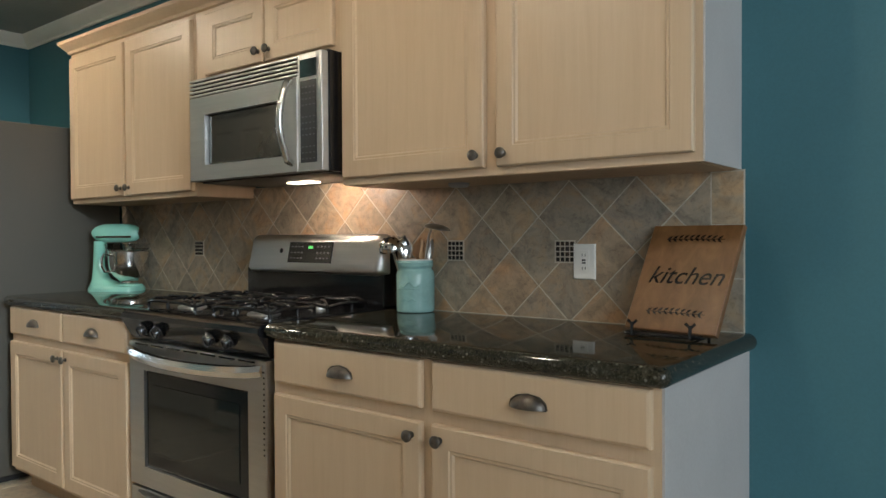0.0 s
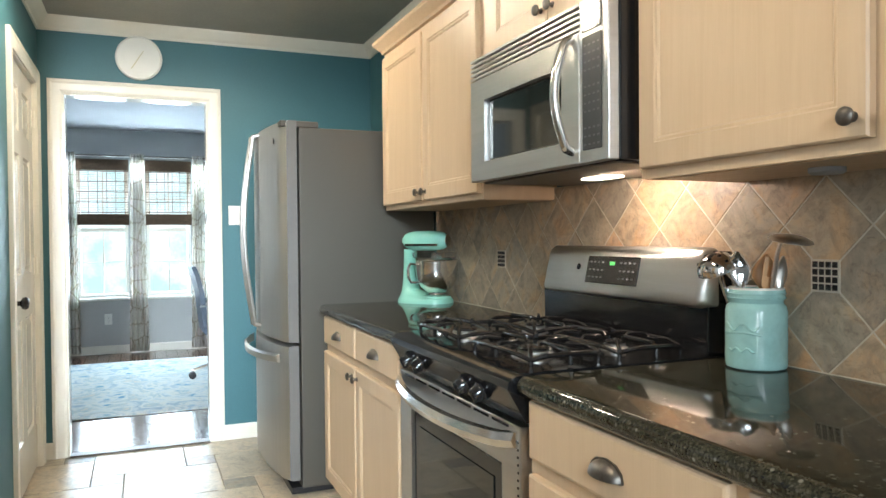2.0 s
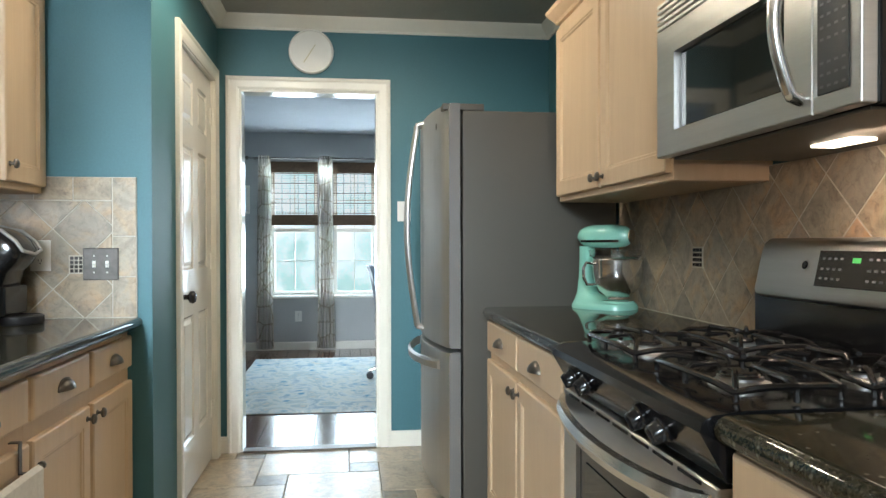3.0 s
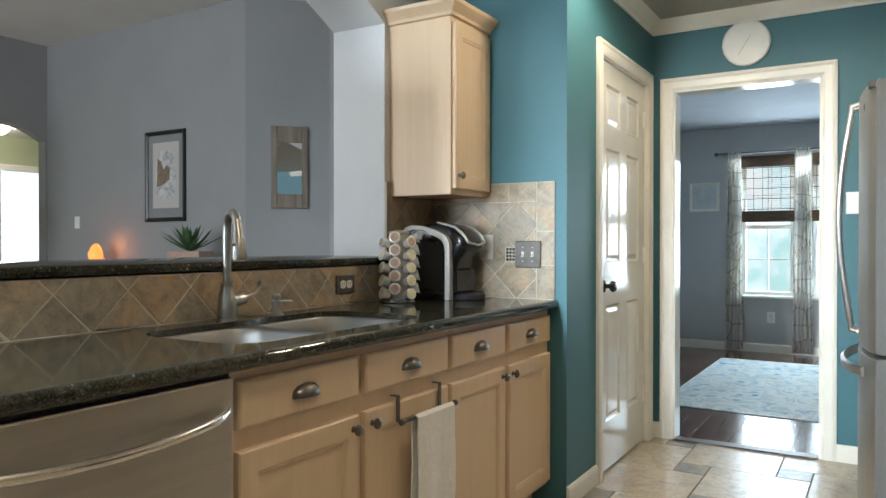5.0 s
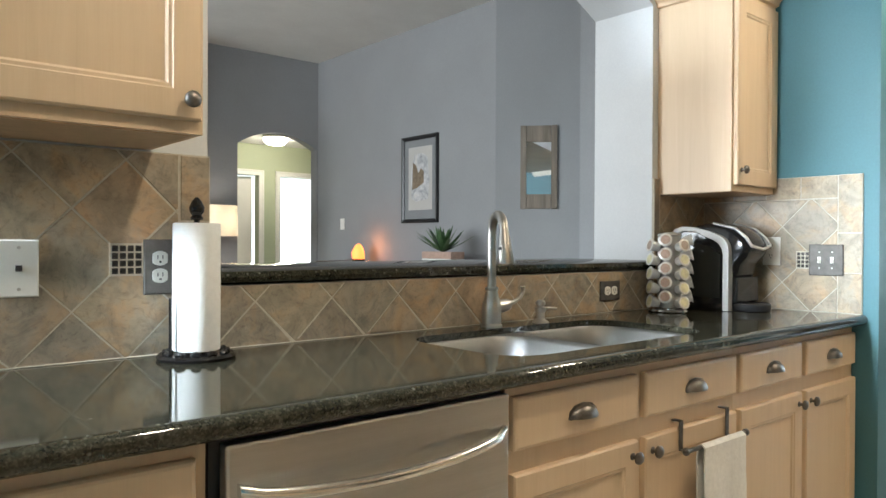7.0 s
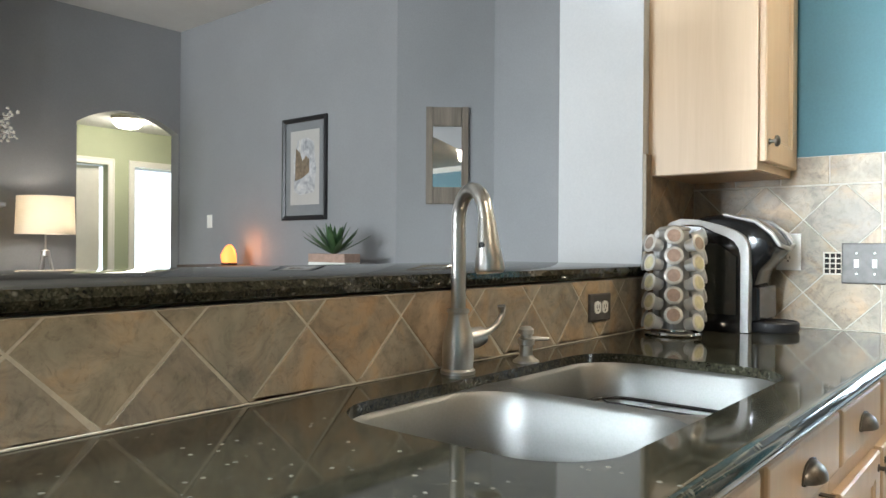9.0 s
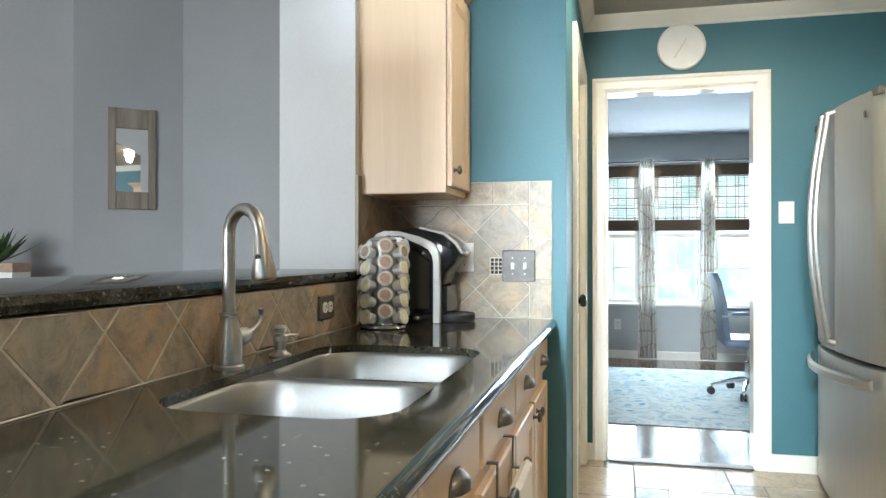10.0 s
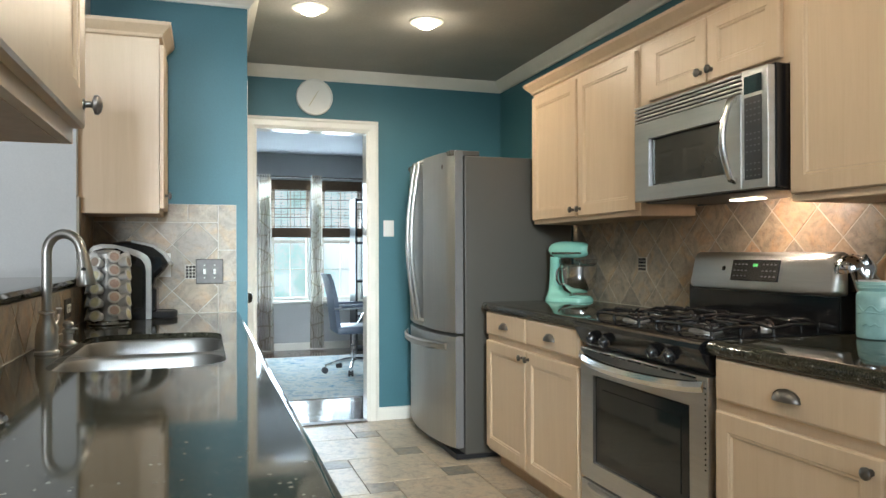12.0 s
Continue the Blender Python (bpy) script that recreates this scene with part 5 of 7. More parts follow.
def utensil(name, label, cat, base, tip, head, material, hr):
    t = thing(name, base, label, cat, "kitchen utensils")
    bm = B()
    tube(bm, [base, tip], [0.0045, 0.006], 8)
    part("handle", bm, material, t, "", True)
    d = (Vector(tip) - Vector(base)).normalized()
    bm = B()
    side = Vector((0.6, 0.8, 0))
    fr_ = plane(tip, tuple(side), tuple(d))
    if head == "ladle":
        m = plane(tip, (1, 0, 0), (0, -0.45, 0.9)) @ Matrix.Translation((0, hr * 0.3, 0))
        lathe(bm, m, [(hr * math.cos(radians(a)), hr * 0.85 * math.sin(radians(a))) for a in (0, 20, 40, 60, 80, 89)] + [(hr * 0.9 * math.cos(radians(a)), hr * 0.75 * math.sin(radians(a))) for a in (89, 60, 30, 0)], 22, caps=False)
    elif head == "spoon":
        loft(bm, fr_, [[(hr * s * math.cos(q), v, 0.006 * math.sin(q) - 0.010 * (1 - (2 * k - 1) ** 2)) for q in [2 * math.pi * i / 14 for i in range(14)]] for k, s, v in [(i / 8, max(0.12, math.sin(math.pi * (0.06 + 0.90 * i / 8))), -0.005 + 0.085 * i / 8) for i in range(9)]])
    else:
        prism(bm, fr_, [(-0.010, -0.004), (0.010, -0.004), (hr, 0.025), (hr, 0.085), (hr * 0.62, 0.085), (hr * 0.60, 0.040), (hr * 0.25, 0.040), (hr * 0.22, 0.085), (-hr * 0.22, 0.085), (-hr * 0.25, 0.040), (-hr * 0.60, 0.040), (-hr * 0.62, 0.085), (-hr, 0.085), (-hr, 0.025)], 0.005)
    hd_ = part("head", bm, material, t, "", True)
    if head == "ladle":
        bm = B()
        m = plane(tip, (1, 0, 0), (0, -0.45, 0.9)) @ Matrix.Translation((0, hr * 0.3, 0))
        for ring_, cnt in ((62, 6), (35, 10)):
            for i in range(cnt):
                a = 2 * math.pi * i / cnt
                q = Vector((math.cos(a) * math.cos(radians(ring_)), math.sin(radians(ring_)) * 0.85, math.sin(a) * math.cos(radians(ring_))))
                p = q * hr * 1.004
                mm = m @ Matrix.Translation(p) @ q.to_track_quat("Z", "Y").to_matrix().to_4x4()
                rects(bm, mm, [(-0.003, 0.003, -0.003, 0.003, -0.0008), (-0.003, 0.003, -0.003, 0.003, 0.0006)])
        part("holes", bm, M_BLACK, hd_, "dark drain holes")
    return t


utensil("skimmer", "chrome slotted skimmer standing in the aqua jar", "utensil", (JX - 0.02, JY - 0.01, TOP_R + 0.012), (JX - 0.060, JY - 0.050, TOP_R + 0.212), "ladle", M_CHROME, 0.048)
utensil("serving_spoon", "chrome serving spoon standing in the aqua jar", "utensil", (JX + 0.0, JY - 0.02, TOP_R + 0.012), (JX - 0.005, JY - 0.040, TOP_R + 0.188), "spoon", M_CHROME, 0.030)
utensil("wooden_spoon", "wooden spoon standing in the aqua jar", "utensil", (JX - 0.01, JY + 0.02, TOP_R + 0.012), (JX - 0.006, JY + 0.030, TOP_R + 0.180), "spoon", M_SPOON, 0.026)
utensil("wooden_fork", "wooden slotted fork standing in the aqua jar", "utensil", (JX + 0.01, JY + 0.0, TOP_R + 0.012), (JX + 0.030, JY + 0.012, TOP_R + 0.170), "fork", M_SPOON, 0.024)
utensil("masher", "steel masher standing in the aqua jar", "utensil", (JX + 0.02, JY + 0.02, TOP_R + 0.012), (JX + 0.046, JY + 0.020, TOP_R + 0.178), "spoon", M_NICKEL, 0.016)
ld = thing("ladle", (JX + 0.02, JY - 0.01, TOP_R + 0.012), "steel soup ladle hooked over sideways in the aqua jar", "utensil", "kitchen utensils")
bm = B()
tube(bm, [(JX + 0.02, JY - 0.01, TOP_R + 0.012), (JX + 0.050, JY - 0.004, TOP_R + 0.19), (JX + 0.062, JY - 0.002, TOP_R + 0.262), (JX + 0.072, JY - 0.002, TOP_R + 0.288), (JX + 0.090, JY - 0.003, TOP_R + 0.297)], 0.0045, 8)
part("handle", bm, M_NICKEL, ld, "", True)
bm = B()
lathe(bm, plane((JX + 0.112, JY - 0.018, TOP_R + 0.290), (0.97, -0.1, -0.2), (0.2, 0, 0.98)), [(0.046 * math.cos(radians(q)), 0.015 * math.sin(radians(q))) for q in (0, 20, 40, 60, 80, 88)] + [(0.043 * math.cos(radians(q)), 0.012 * math.sin(radians(q))) for q in (88, 60, 30, 0)], 24, caps=False)
part("bowl", bm, M_NICKEL, ld, "shallow steel ladle bowl", True)

# ---- lettered board on a black stand ----
M_WALNUT = maple("oiled_walnut", (0.145, 0.068, 0.024), (0.21, 0.10, 0.037), (0.28, 0.14, 0.055))
bs = thing("lettered_board", (-0.90, 2.70, 0.923), "brown wooden cutting board lettered kitchen in black", "sign")
BT = plane((-0.908, 2.697, 0.925), (0.985, -0.172, 0), (0.083, 0.478, 0.874))
bm = B()
rects(bm, BT, [(-0.130, 0.130, 0, 0.312, -0.016), (-0.130, 0.130, 0, 0.312, -0.002), (-0.128, 0.128, 0.002, 0.310, 0)])
part("board", bm, M_WALNUT, bs)
tx = bpy.data.curves.new("lettering", "FONT")
tx.body, tx.size, tx.extrude, tx.align_x, tx.shear = "kitchen", 0.072, 0.0004, "CENTER", 0.35
tob = new("lettering_source", tx)
tme = bpy.data.meshes.new_from_object(tob)
bpy.data.objects.remove(tob)
tbm = B()
tbm.from_mesh(tme)
bmesh.ops.transform(tbm, matrix=BT @ Matrix.Translation((0.005, 0.135, 0.0008)), verts=tbm.verts)
part("lettering", tbm, M_BLACK_MATT, bs, "black script lettering reading kitchen")
for v0, flip in ((0.052, 1), (0.268, -1)):
    bm = B()
    for i in range(10):
        u = -0.075 + i * 0.016
        for s in (1, -1):
            mm = BT @ Matrix.Translation((u, v0 + 0.004 * math.sin(i * 0.35), 0.0004)) @ Matrix.Rotation(radians(s * 38), 4, "Z")
            prism(bm, mm, [(0, 0), (0.007, 0.0032), (0.017, 0), (0.007, -0.0032)], 0.0006)
    rects(bm, BT, [(-0.078, 0.088, v0 - 0.0008, v0 + 0.0008, 0.0002), (-0.078, 0.088, v0 - 0.0008, v0 + 0.0008, 0.0008)])
    part("leaf_sprig", bm, M_BLACK_MATT, bs, "black painted leaf sprig")
st = thing("board_stand", (-0.90, 2.72, TOP_R), "black wire easel stand holding the board", "stand")
for sx in (-0.985, -0.835):
    bm = B()
    tube(bm, [(sx, 2.655, TOP_R + 0.040), (sx, 2.650, TOP_R + 0.008), (sx, 2.665, TOP_R + 0.006), (sx, 2.70, TOP_R + 0.007), (sx, 2.80, TOP_R + 0.006), (sx, 2.825, TOP_R + 0.16)], 0.0045, 8)
    tube(bm, [(sx - 0.012, 2.655, TOP_R + 0.045), (sx, 2.655, TOP_R + 0.033), (sx + 0.012, 2.655, TOP_R + 0.045)], 0.004, 8)
    part("prong", bm, M_BLACK_MATT, st, "", True)
bm = B()
tube(bm, [(-1.01, 2.668, TOP_R + 0.010), (-0.81, 2.668, TOP_R + 0.010)], 0.006, 8)
part("crossbar", bm, M_BLACK_MATT, st, "", True)
bm = B()
tube(bm, [(-0.985, 2.80, TOP_R + 0.006), (-0.835, 2.80, TOP_R + 0.006)], 0.0045, 8)
part("crossbar", bm, M_BLACK_MATT, st, "", True)

# ---- coffee corner ----
CX, CY = -3.318, 0.432
M_SILVER = surface("satin_silver_plastic", (0.42, 0.415, 0.40), 0.42, 0.6, vary=0.05, scale=20)
M_FOIL = surface("pod_foil", (0.72, 0.70, 0.66), 0.3, 0.25, vary=0.08, scale=60, fine=0.1)
M_POD = surface("white_pod_cup", (0.74, 0.74, 0.74), 0.4, vary=0.05, scale=30)
POD_INK = [surface("pod_print_" + nm, c, 0.5, vary=0.2, scale=60) for nm, c in (("rust", (0.46, 0.33, 0.27)), ("yellow", (0.62, 0.58, 0.38)), ("brown", (0.36, 0.28, 0.23)))]
cr = thing("pod_carousel", (CX, CY, TOP), "chrome coffee pod carousel full of foil-topped pods", "pod holder")
bm = B()
lathe(bm, up(CX, CY, TOP), [(0.075, 0), (0.078, 0.004), (0.074, 0.010), (0.030, 0.012), (0.030, 0.016)], 32)
part("base", bm, M_CHROME, cr, "round chrome base", True)
bm = B()
lathe(bm, up(CX, CY, TOP), [(0.040, 0.016), (0.040, 0.285), (0.046, 0.290), (0.040, 0.296), (0.006, 0.302)], 12)
part("column", bm, M_SILVER, cr, "silver column", True)
for col in range(7):
    a = radians(col * 360 / 7 + 22)
    dirv = Vector((math.cos(a), math.sin(a), 0))
    odd = col in (1, 3, 5, 6)
    out = (dirv + Vector((0, 0, 0.24))).normalized()
    for row in range(5):
        z = TOP + 0.052 + row * 0.053 - (0.020 if odd else 0.0)
        o = Vector((CX, CY, z)) + dirv * 0.046
        m = plane(tuple(o), (-dirv.y, dirv.x, 0), tuple(out))
        bm = B()
        lathe(bm, m, [(0.016, 0), (0.020, 0.032), (0.0245, 0.034), (0.0250, 0.036)], 16, caps=False)
        pod = part("pod", bm, M_POD, cr, "white coffee pod", True)
        bm = B()
        lathe(bm, m, [(0.0248, 0.0362), (0.0235, 0.0372), (0.003, 0.0374)], 16)
        part("foil_lid", bm, M_FOIL, pod, "", True)
        bm = B()
        lathe(bm, m, [(0.0175, 0.0375), (0.0175, 0.0378), (0.003, 0.0378)], 14)
        part("lid_print", bm, POD_INK[int(odd) if row < 4 else 2 * int(odd)], pod, "round printed mark")

KX0, KX1 = -3.715, -3.475
cm = thing("coffee_maker", (-3.60, 0.49, TOP), "black single-serve coffee maker with a silver arched band", "coffee maker")


def kside(y0, y1, top):
    """Side outline of the machine, (y, z): arched top."""
    pts = [(y0, TOP + 0.002)]
    pts += [(y0, top - 0.06), (y0 + 0.006, top - 0.030), (y0 + 0.022, top - 0.010), (y0 + 0.055, top)]
    pts += [(y0 + 0.105, top - 0.003), (y1 - 0.080, top - 0.020), (y1 - 0.040, top - 0.036), (y1 - 0.018, top - 0.050), (y1 - 0.005, top - 0.070), (y1, top - 0.095)]
    return pts + [(y1, TOP + 0.002)]


KM = plane((KX0, 0, 0), (0, 1, 0), (0, 0, 1))
bm = B()
prism(bm, KM, kside(0.335, 0.560, 1.205), KX1 - KX0 - 0.012)
part("body", bm, M_BLACK, cm, "black body")
bm = B()
outer, inner = kside(0.330, 0.582, 1.226), kside(0.343, 0.561, 1.209)
loft(bm, plane((KX1 - 0.012, 0, 0), (0, 1, 0), (0, 0, 1)), [[(a, b, w) for (a, b) in pr] for pr, w in ((outer, -0.024), (outer, 0.008), (inner, 0.012), (inner, -0.024))], close=False, caps=(False, False))
part("silver_band", bm, M_SILVER, cm, "silver arched band", True)
bm = B()
prism(bm, plane((KX1 - 0.013, 0, 0), (0, 1, 0), (0, 0, 1)), [(0.352, 0.95), (0.548, 0.95), (0.548, 1.115), (0.50, 1.150), (0.39, 1.170), (0.352, 1.14)], 0.010)
part("reservoir", bm, M_GLASS_DARK, cm, "smoked water reservoir", True)
bm = B()
head_side = [(0.540, 1.00), (0.585, 1.02), (0.600, 1.075), (0.632, 1.110), (0.646, 1.135), (0.643, 1.158), (0.630, 1.180), (0.612, 1.200), (0.590, 1.215), (0.562, 1.227), (0.53, 1.234), (0.495, 1.239), (0.46, 1.240), (0.42, 1.232), (0.44, 1.17), (0.530, 1.15)]
loft(bm, KM @ Matrix.Translation((0, 0, 0.03)), [[(0.53 + (p - 0.53) * k, 1.14 + (q - 1.14) * k, w) for p, q in head_side] for w, k in ((0, 0.80), (0.006, 0.90), (0.022, 0.97), (0.055, 1.0), (0.125, 1.0), (0.158, 0.97), (0.174, 0.90), (0.18, 0.80))])
kh = part("brew_head", bm, M_BLACK, cm, "black brew head", True)
bm = B()
tube(bm, [(KX0 + 0.045, 0.50, 1.238), (KX0 + 0.045, 0.588, 1.217), (KX0 + 0.045, 0.632, 1.182), (KX0 + 0.048, 0.652, 1.150), (KX0 + 0.12, 0.660, 1.138), (KX0 + 0.195, 0.652, 1.150), (KX0 + 0.198, 0.632, 1.182), (KX0 + 0.198, 0.588, 1.217), (KX0 + 0.198, 0.50, 1.238)], 0.006, 10)
part("lift_handle", bm, M_SILVER, kh, "silver lift handle", True)
bm = B()
lathe(bm, up(-3.595, 0.610, TOP + 0.001), [(0.072, 0), (0.075, 0.006), (0.075, 0.026), (0.070, 0.030), (0.066, 0.026), (0.004, 0.026)], 28)
part("drip_tray", bm, M_BLACK_PLASTIC, cm, "round black drip tray", True)

bm = B()
box(bm, KX0 + 0.035, KX0 + 0.205, 0.562, 0.602, TOP + 0.032, 1.030, 0.006)
part("front_column", bm, M_BLACK, cm, "black front below the brew head")

# ---- lamp under the wall cabinet ----
ul = thing("puck_light", (-1.62, 2.76, 1.33), "small unlit grey puck light under the wall cabinet", "light")
bm = B()
lathe(bm, up(-1.62, 2.76, 1.3428), [(0.034, 0), (0.034, -0.009), (0.028, -0.013), (0.003, -0.0135)], 24)
part("case", bm, surface("dull_grey_plastic", (0.30, 0.30, 0.30), 0.5), ul, "", True)

# ---- paper towel holder ----
TX, TY = -1.500, 0.405
pt = thing("paper_towel_holder", (TX, TY, TOP), "black iron paper towel holder", "paper towel holder")
bm = B()
lathe(bm, up(TX, TY, TOP), [(0.082, 0), (0.085, 0.006), (0.080, 0.012), (0.076, 0.009), (0.050, 0.010), (0.012, 0.014)], 36)
for i in range(12):
    a = 2 * math.pi * i / 12
    tube(bm, [(TX + 0.066 * math.cos(a + q), TY + 0.066 * math.sin(a + q), TOP + 0.013 + 0.004 * math.sin(q * 12)) for q in [j * 0.26 / 4 for j in range(5)]], 0.006, 6)
part("base", bm, M_BLACK_MATT, pt, "round twisted iron base", True)
bm = B()
tube(bm, [(TX, TY, TOP + 0.01), (TX, TY, 1.215)], 0.006, 10)
lathe(bm, up(TX, TY, 1.205), [(0.012, 0), (0.014, 0.004), (0.010, 0.010), (0.016, 0.020), (0.0165, 0.028), (0.010, 0.042), (0.003, 0.050)], 16)
part("post", bm, M_BLACK, pt, "black post with a finial", True)
bm = B()
tube(bm, [(TX + 0.062, TY + 0.012, TOP + 0.01), (TX + 0.062, TY + 0.012, 1.035)], 0.0035, 8)
part("side_rod", bm, M_BLACK_MATT, pt, "", True)
rr = thing("paper_towel_roll", (TX, TY, TOP + 0.02), "white quilted paper towel roll on the holder", "paper towel")
bm = B()
lathe(bm, up(TX, TY, TOP + 0.019), [(0.020, 0), (0.049, 0), (0.0505, 0.004), (0.0508, 0.14), (0.0503, 0.276), (0.049, 0.279), (0.020, 0.279), (0.019, 0.276)], 40, caps=False)
part("paper", bm, M_PAPER, rr, "", True)
bm = B()
lathe(bm, up(TX, TY, TOP + 0.019), [(0.0195, 0.001), (0.0195, 0.278), (0.018, 0.278), (0.018, 0.001)], 24, caps=False)
part("core", bm, surface("brown_card", (0.32, 0.22, 0.13), 0.9), rr, "brown card core")

# ---- dish towel on its bar ----
tb = thing("towel_bar", (-2.72, 0.95, 0.62), "dark bronze over-door towel bar on the sink cabinet", "towel bar")
for hx_ in (-2.585, -2.822):
    bm = B()
    for a, b, c, d_, e, f in ((hx_ - 0.008, hx_ + 0.008, 0.9335, 0.9365, 0.615, 0.690), (hx_ - 0.008, hx_ + 0.008, 0.905, 0.9365, 0.6905, 0.6935), (hx_ - 0.008, hx_ + 0.008, 0.9365, 0.962, 0.615, 0.618)):
        box(bm, a, b, c, d_, e, f)
    part("hook", bm, M_PEWTER, tb, "flat bronze hook")
bm = B()
tube(bm, [(-2.868, 0.966, 0.622), (-2.560, 0.966, 0.622)], 0.006, 10)
for x in (-2.868, -2.560):
    lathe(bm, plane((x, 0.966, 0.622), (0, 1, 0), (1, 0, 0)), [(0.005, -0.009), (0.010, -0.004), (0.010, 0.004), (0.005, 0.009)], 12)
part("bar", bm, M_PEWTER, tb, "", True)
bm = B()
cols_, rows_ = 22, 26
def towel_loop(off):
    out = []
    for r in range(rows_ + 1):
        k = r / rows_
        if k < 0.42:
            z, y = 0.235 + (0.622 - 0.235) * k / 0.42, 0.952
        elif k < 0.5:
            a = radians(180 - 180 * (k - 0.42) / 0.08)
            z, y = 0.622 + 0.0095 * math.sin(a), 0.966 + 0.012 * math.cos(a)
        else:
            z, y = 0.622 - (0.622 - 0.175) * (k - 0.5) / 0.5, 0.979
        out.append((z, y))
    return out
grid = []
for c in range(cols_ + 1):
    u = c / cols_
    row = []
    for r, (z, y) in enumerate(towel_loop(0)):
        w = min(1.0, abs(z - 0.63) / 0.3)
        x = -2.845 + 0.215 * u + 0.006 * math.sin(r * 0.6) * w
        dy = (0.006 * math.sin(u * 9.5 + 0.4) * w + 0.0012 * ((c + r) % 2)) * (1 if y > 0.966 else 0.5)
        row.append(bm.verts.new((x, y + dy, z)))
    grid.append(row)
for a, b in zip(grid, grid[1:]):
    for i in range(rows_):
        bm.faces.new((a[i], b[i], b[i + 1], a[i + 1]))
bmesh.ops.recalc_face_normals(bm, faces=bm.faces)
bmesh.ops.solidify(bm, geom=bm.faces[:], thickness=0.004)
ob = part("dish_towel", bm, M_CLOTH, smooth=True)
tagged(ob, "white waffle-weave dish towel folded over the bar", "towel")

# ---- living room ----
M_FRAME = surface("black_picture_frame", (0.018, 0.017, 0.018), 0.35, vary=0.2, scale=20)
M_MAT = surface("grey_picture_mat", (0.22, 0.225, 0.23), 0.9, vary=0.05, scale=20)


def watercolour():
    m, n, l, b = principled("watercolour_print")
    v = coords(n, l)
    a, c = noise_tex(n, l, v, 9, 6, 0.7, 0.6), noise_tex(n, l, v, 26, 5, 0.7)
    r = ramp(n, l, a.outputs[0], [(0.32, (0.22, 0.22, 0.23)), (0.46, (0.40, 0.40, 0.41)), (0.56, (0.58, 0.57, 0.56)), (0.72, (0.46, 0.40, 0.32))])
    l.new(mix(n, l, 0.35, r.outputs[0], c.outputs[0], "OVERLAY"), b.inputs["Base Color"])
    b.inputs["Roughness"].default_value = 0.5
    return m


pf = thing("framed_picture", (-4.95, -3.148, 1.34), "black framed street watercolour with a grey mat", "picture")
PM = plane((-4.948, 0, 0), *EAST)


def frame_ring(bm, m, u0, u1, v0, v1, w, t):
    prof = [(0, 0), (0, t), (w * 0.4, t * 1.1), (w, t * 0.6), (w, 0)]
    loft(bm, m, [[(u0 + o, v0 + o, h) for o, h in prof], [(u1 - o, v0 + o, h) for o, h in prof], [(u1 - o, v1 - o, h) for o, h in prof], [(u0 + o, v1 - o, h) for o, h in prof], [(u0 + o, v0 + o, h) for o, h in prof]], caps=(False, False))


bm = B()
frame_ring(bm, PM, -3.408, -2.888, 1.338, 2.124, 0.035, 0.022)
part("frame", bm, M_FRAME, pf)
bm = B()
rects(bm, PM, [(-3.375, -2.921, 1.371, 2.091, 0.001), (-3.375, -2.921, 1.371, 2.091, 0.006)])
part("mat", bm, M_MAT, pf, "grey picture mat")
bm = B()
rects(bm, PM, [(-3.315, -2.975, 1.455, 2.025, 0.006), (-3.315, -2.975, 1.455, 2.025, 0.0075)])
part("paper", bm, surface("cream_art_paper", (0.48, 0.46, 0.43), 0.9, vary=0.04), pf, "cream art paper")
bm = B()
prism(bm, PM @ Matrix.Translation((0, 0, 0.0076)), [(-3.27, 1.56), (-3.20, 1.53), (-3.03, 1.55), (-3.01, 1.72), (-3.04, 1.93), (-3.12, 1.97), (-3.23, 1.95), (-3.28, 1.80)], 0.0008)
pa = part("painting", bm, watercolour(), pf, "loose street scene in grey and ochre")
bm = B()
prism(bm, PM @ Matrix.Translation((0, 0, 0.0085)), [(-3.26, 1.64), (-3.17, 1.66), (-3.09, 1.70), (-3.09, 1.80), (-3.13, 1.83), (-3.17, 1.79), (-3.20, 1.86), (-3.25, 1.89)], 0.0006)
part("painted_houses", bm, surface("sepia_wash", (0.20, 0.15, 0.10), 0.8, vary=0.4, scale=40), pa, "sepia painted houses")

AM = plane(tuple(C0 + A_N * 0.002), tuple(A_DIR), (0, 0, 1))
M_BARN = maple("weathered_barn_wood", (0.10, 0.08, 0.06), (0.19, 0.155, 0.12), (0.30, 0.25, 0.20))
wm = thing("rustic_mirror", tuple(C0 + A_DIR * 0.344 + Vector((0, 0, 1.43))), "small mirror in a weathered barn wood frame", "mirror")
for u0, u1, v0, v1 in ((0.200, 0.246, 1.43, 2.09), (0.442, 0.488, 1.43, 2.09), (0.248, 0.440, 1.432, 1.545), (0.248, 0.440, 1.960, 2.088)):
    bm = B()
    rects(bm, AM, [(u0, u1, v0, v1, 0), (u0, u1, v0, v1, 0.024), (u0 + 0.003, u1 - 0.003, v0 + 0.003, v1 - 0.003, 0.027)])
    part("plank", bm, M_BARN, wm)
bm = B()
rects(bm, AM, [(0.247, 0.441, 1.546, 1.959, 0.001), (0.247, 0.441, 1.546, 1.959, 0.010)])
m_mirror, _n, _l, _b = principled("mirror_glass")
_b.inputs["Base Color"].default_value, _b.inputs["Metallic"].default_value, _b.inputs["Roughness"].default_value = (0.85, 0.85, 0.85, 1), 1.0, 0.02
part("glass", bm, m_mirror, wm, "mirror glass")

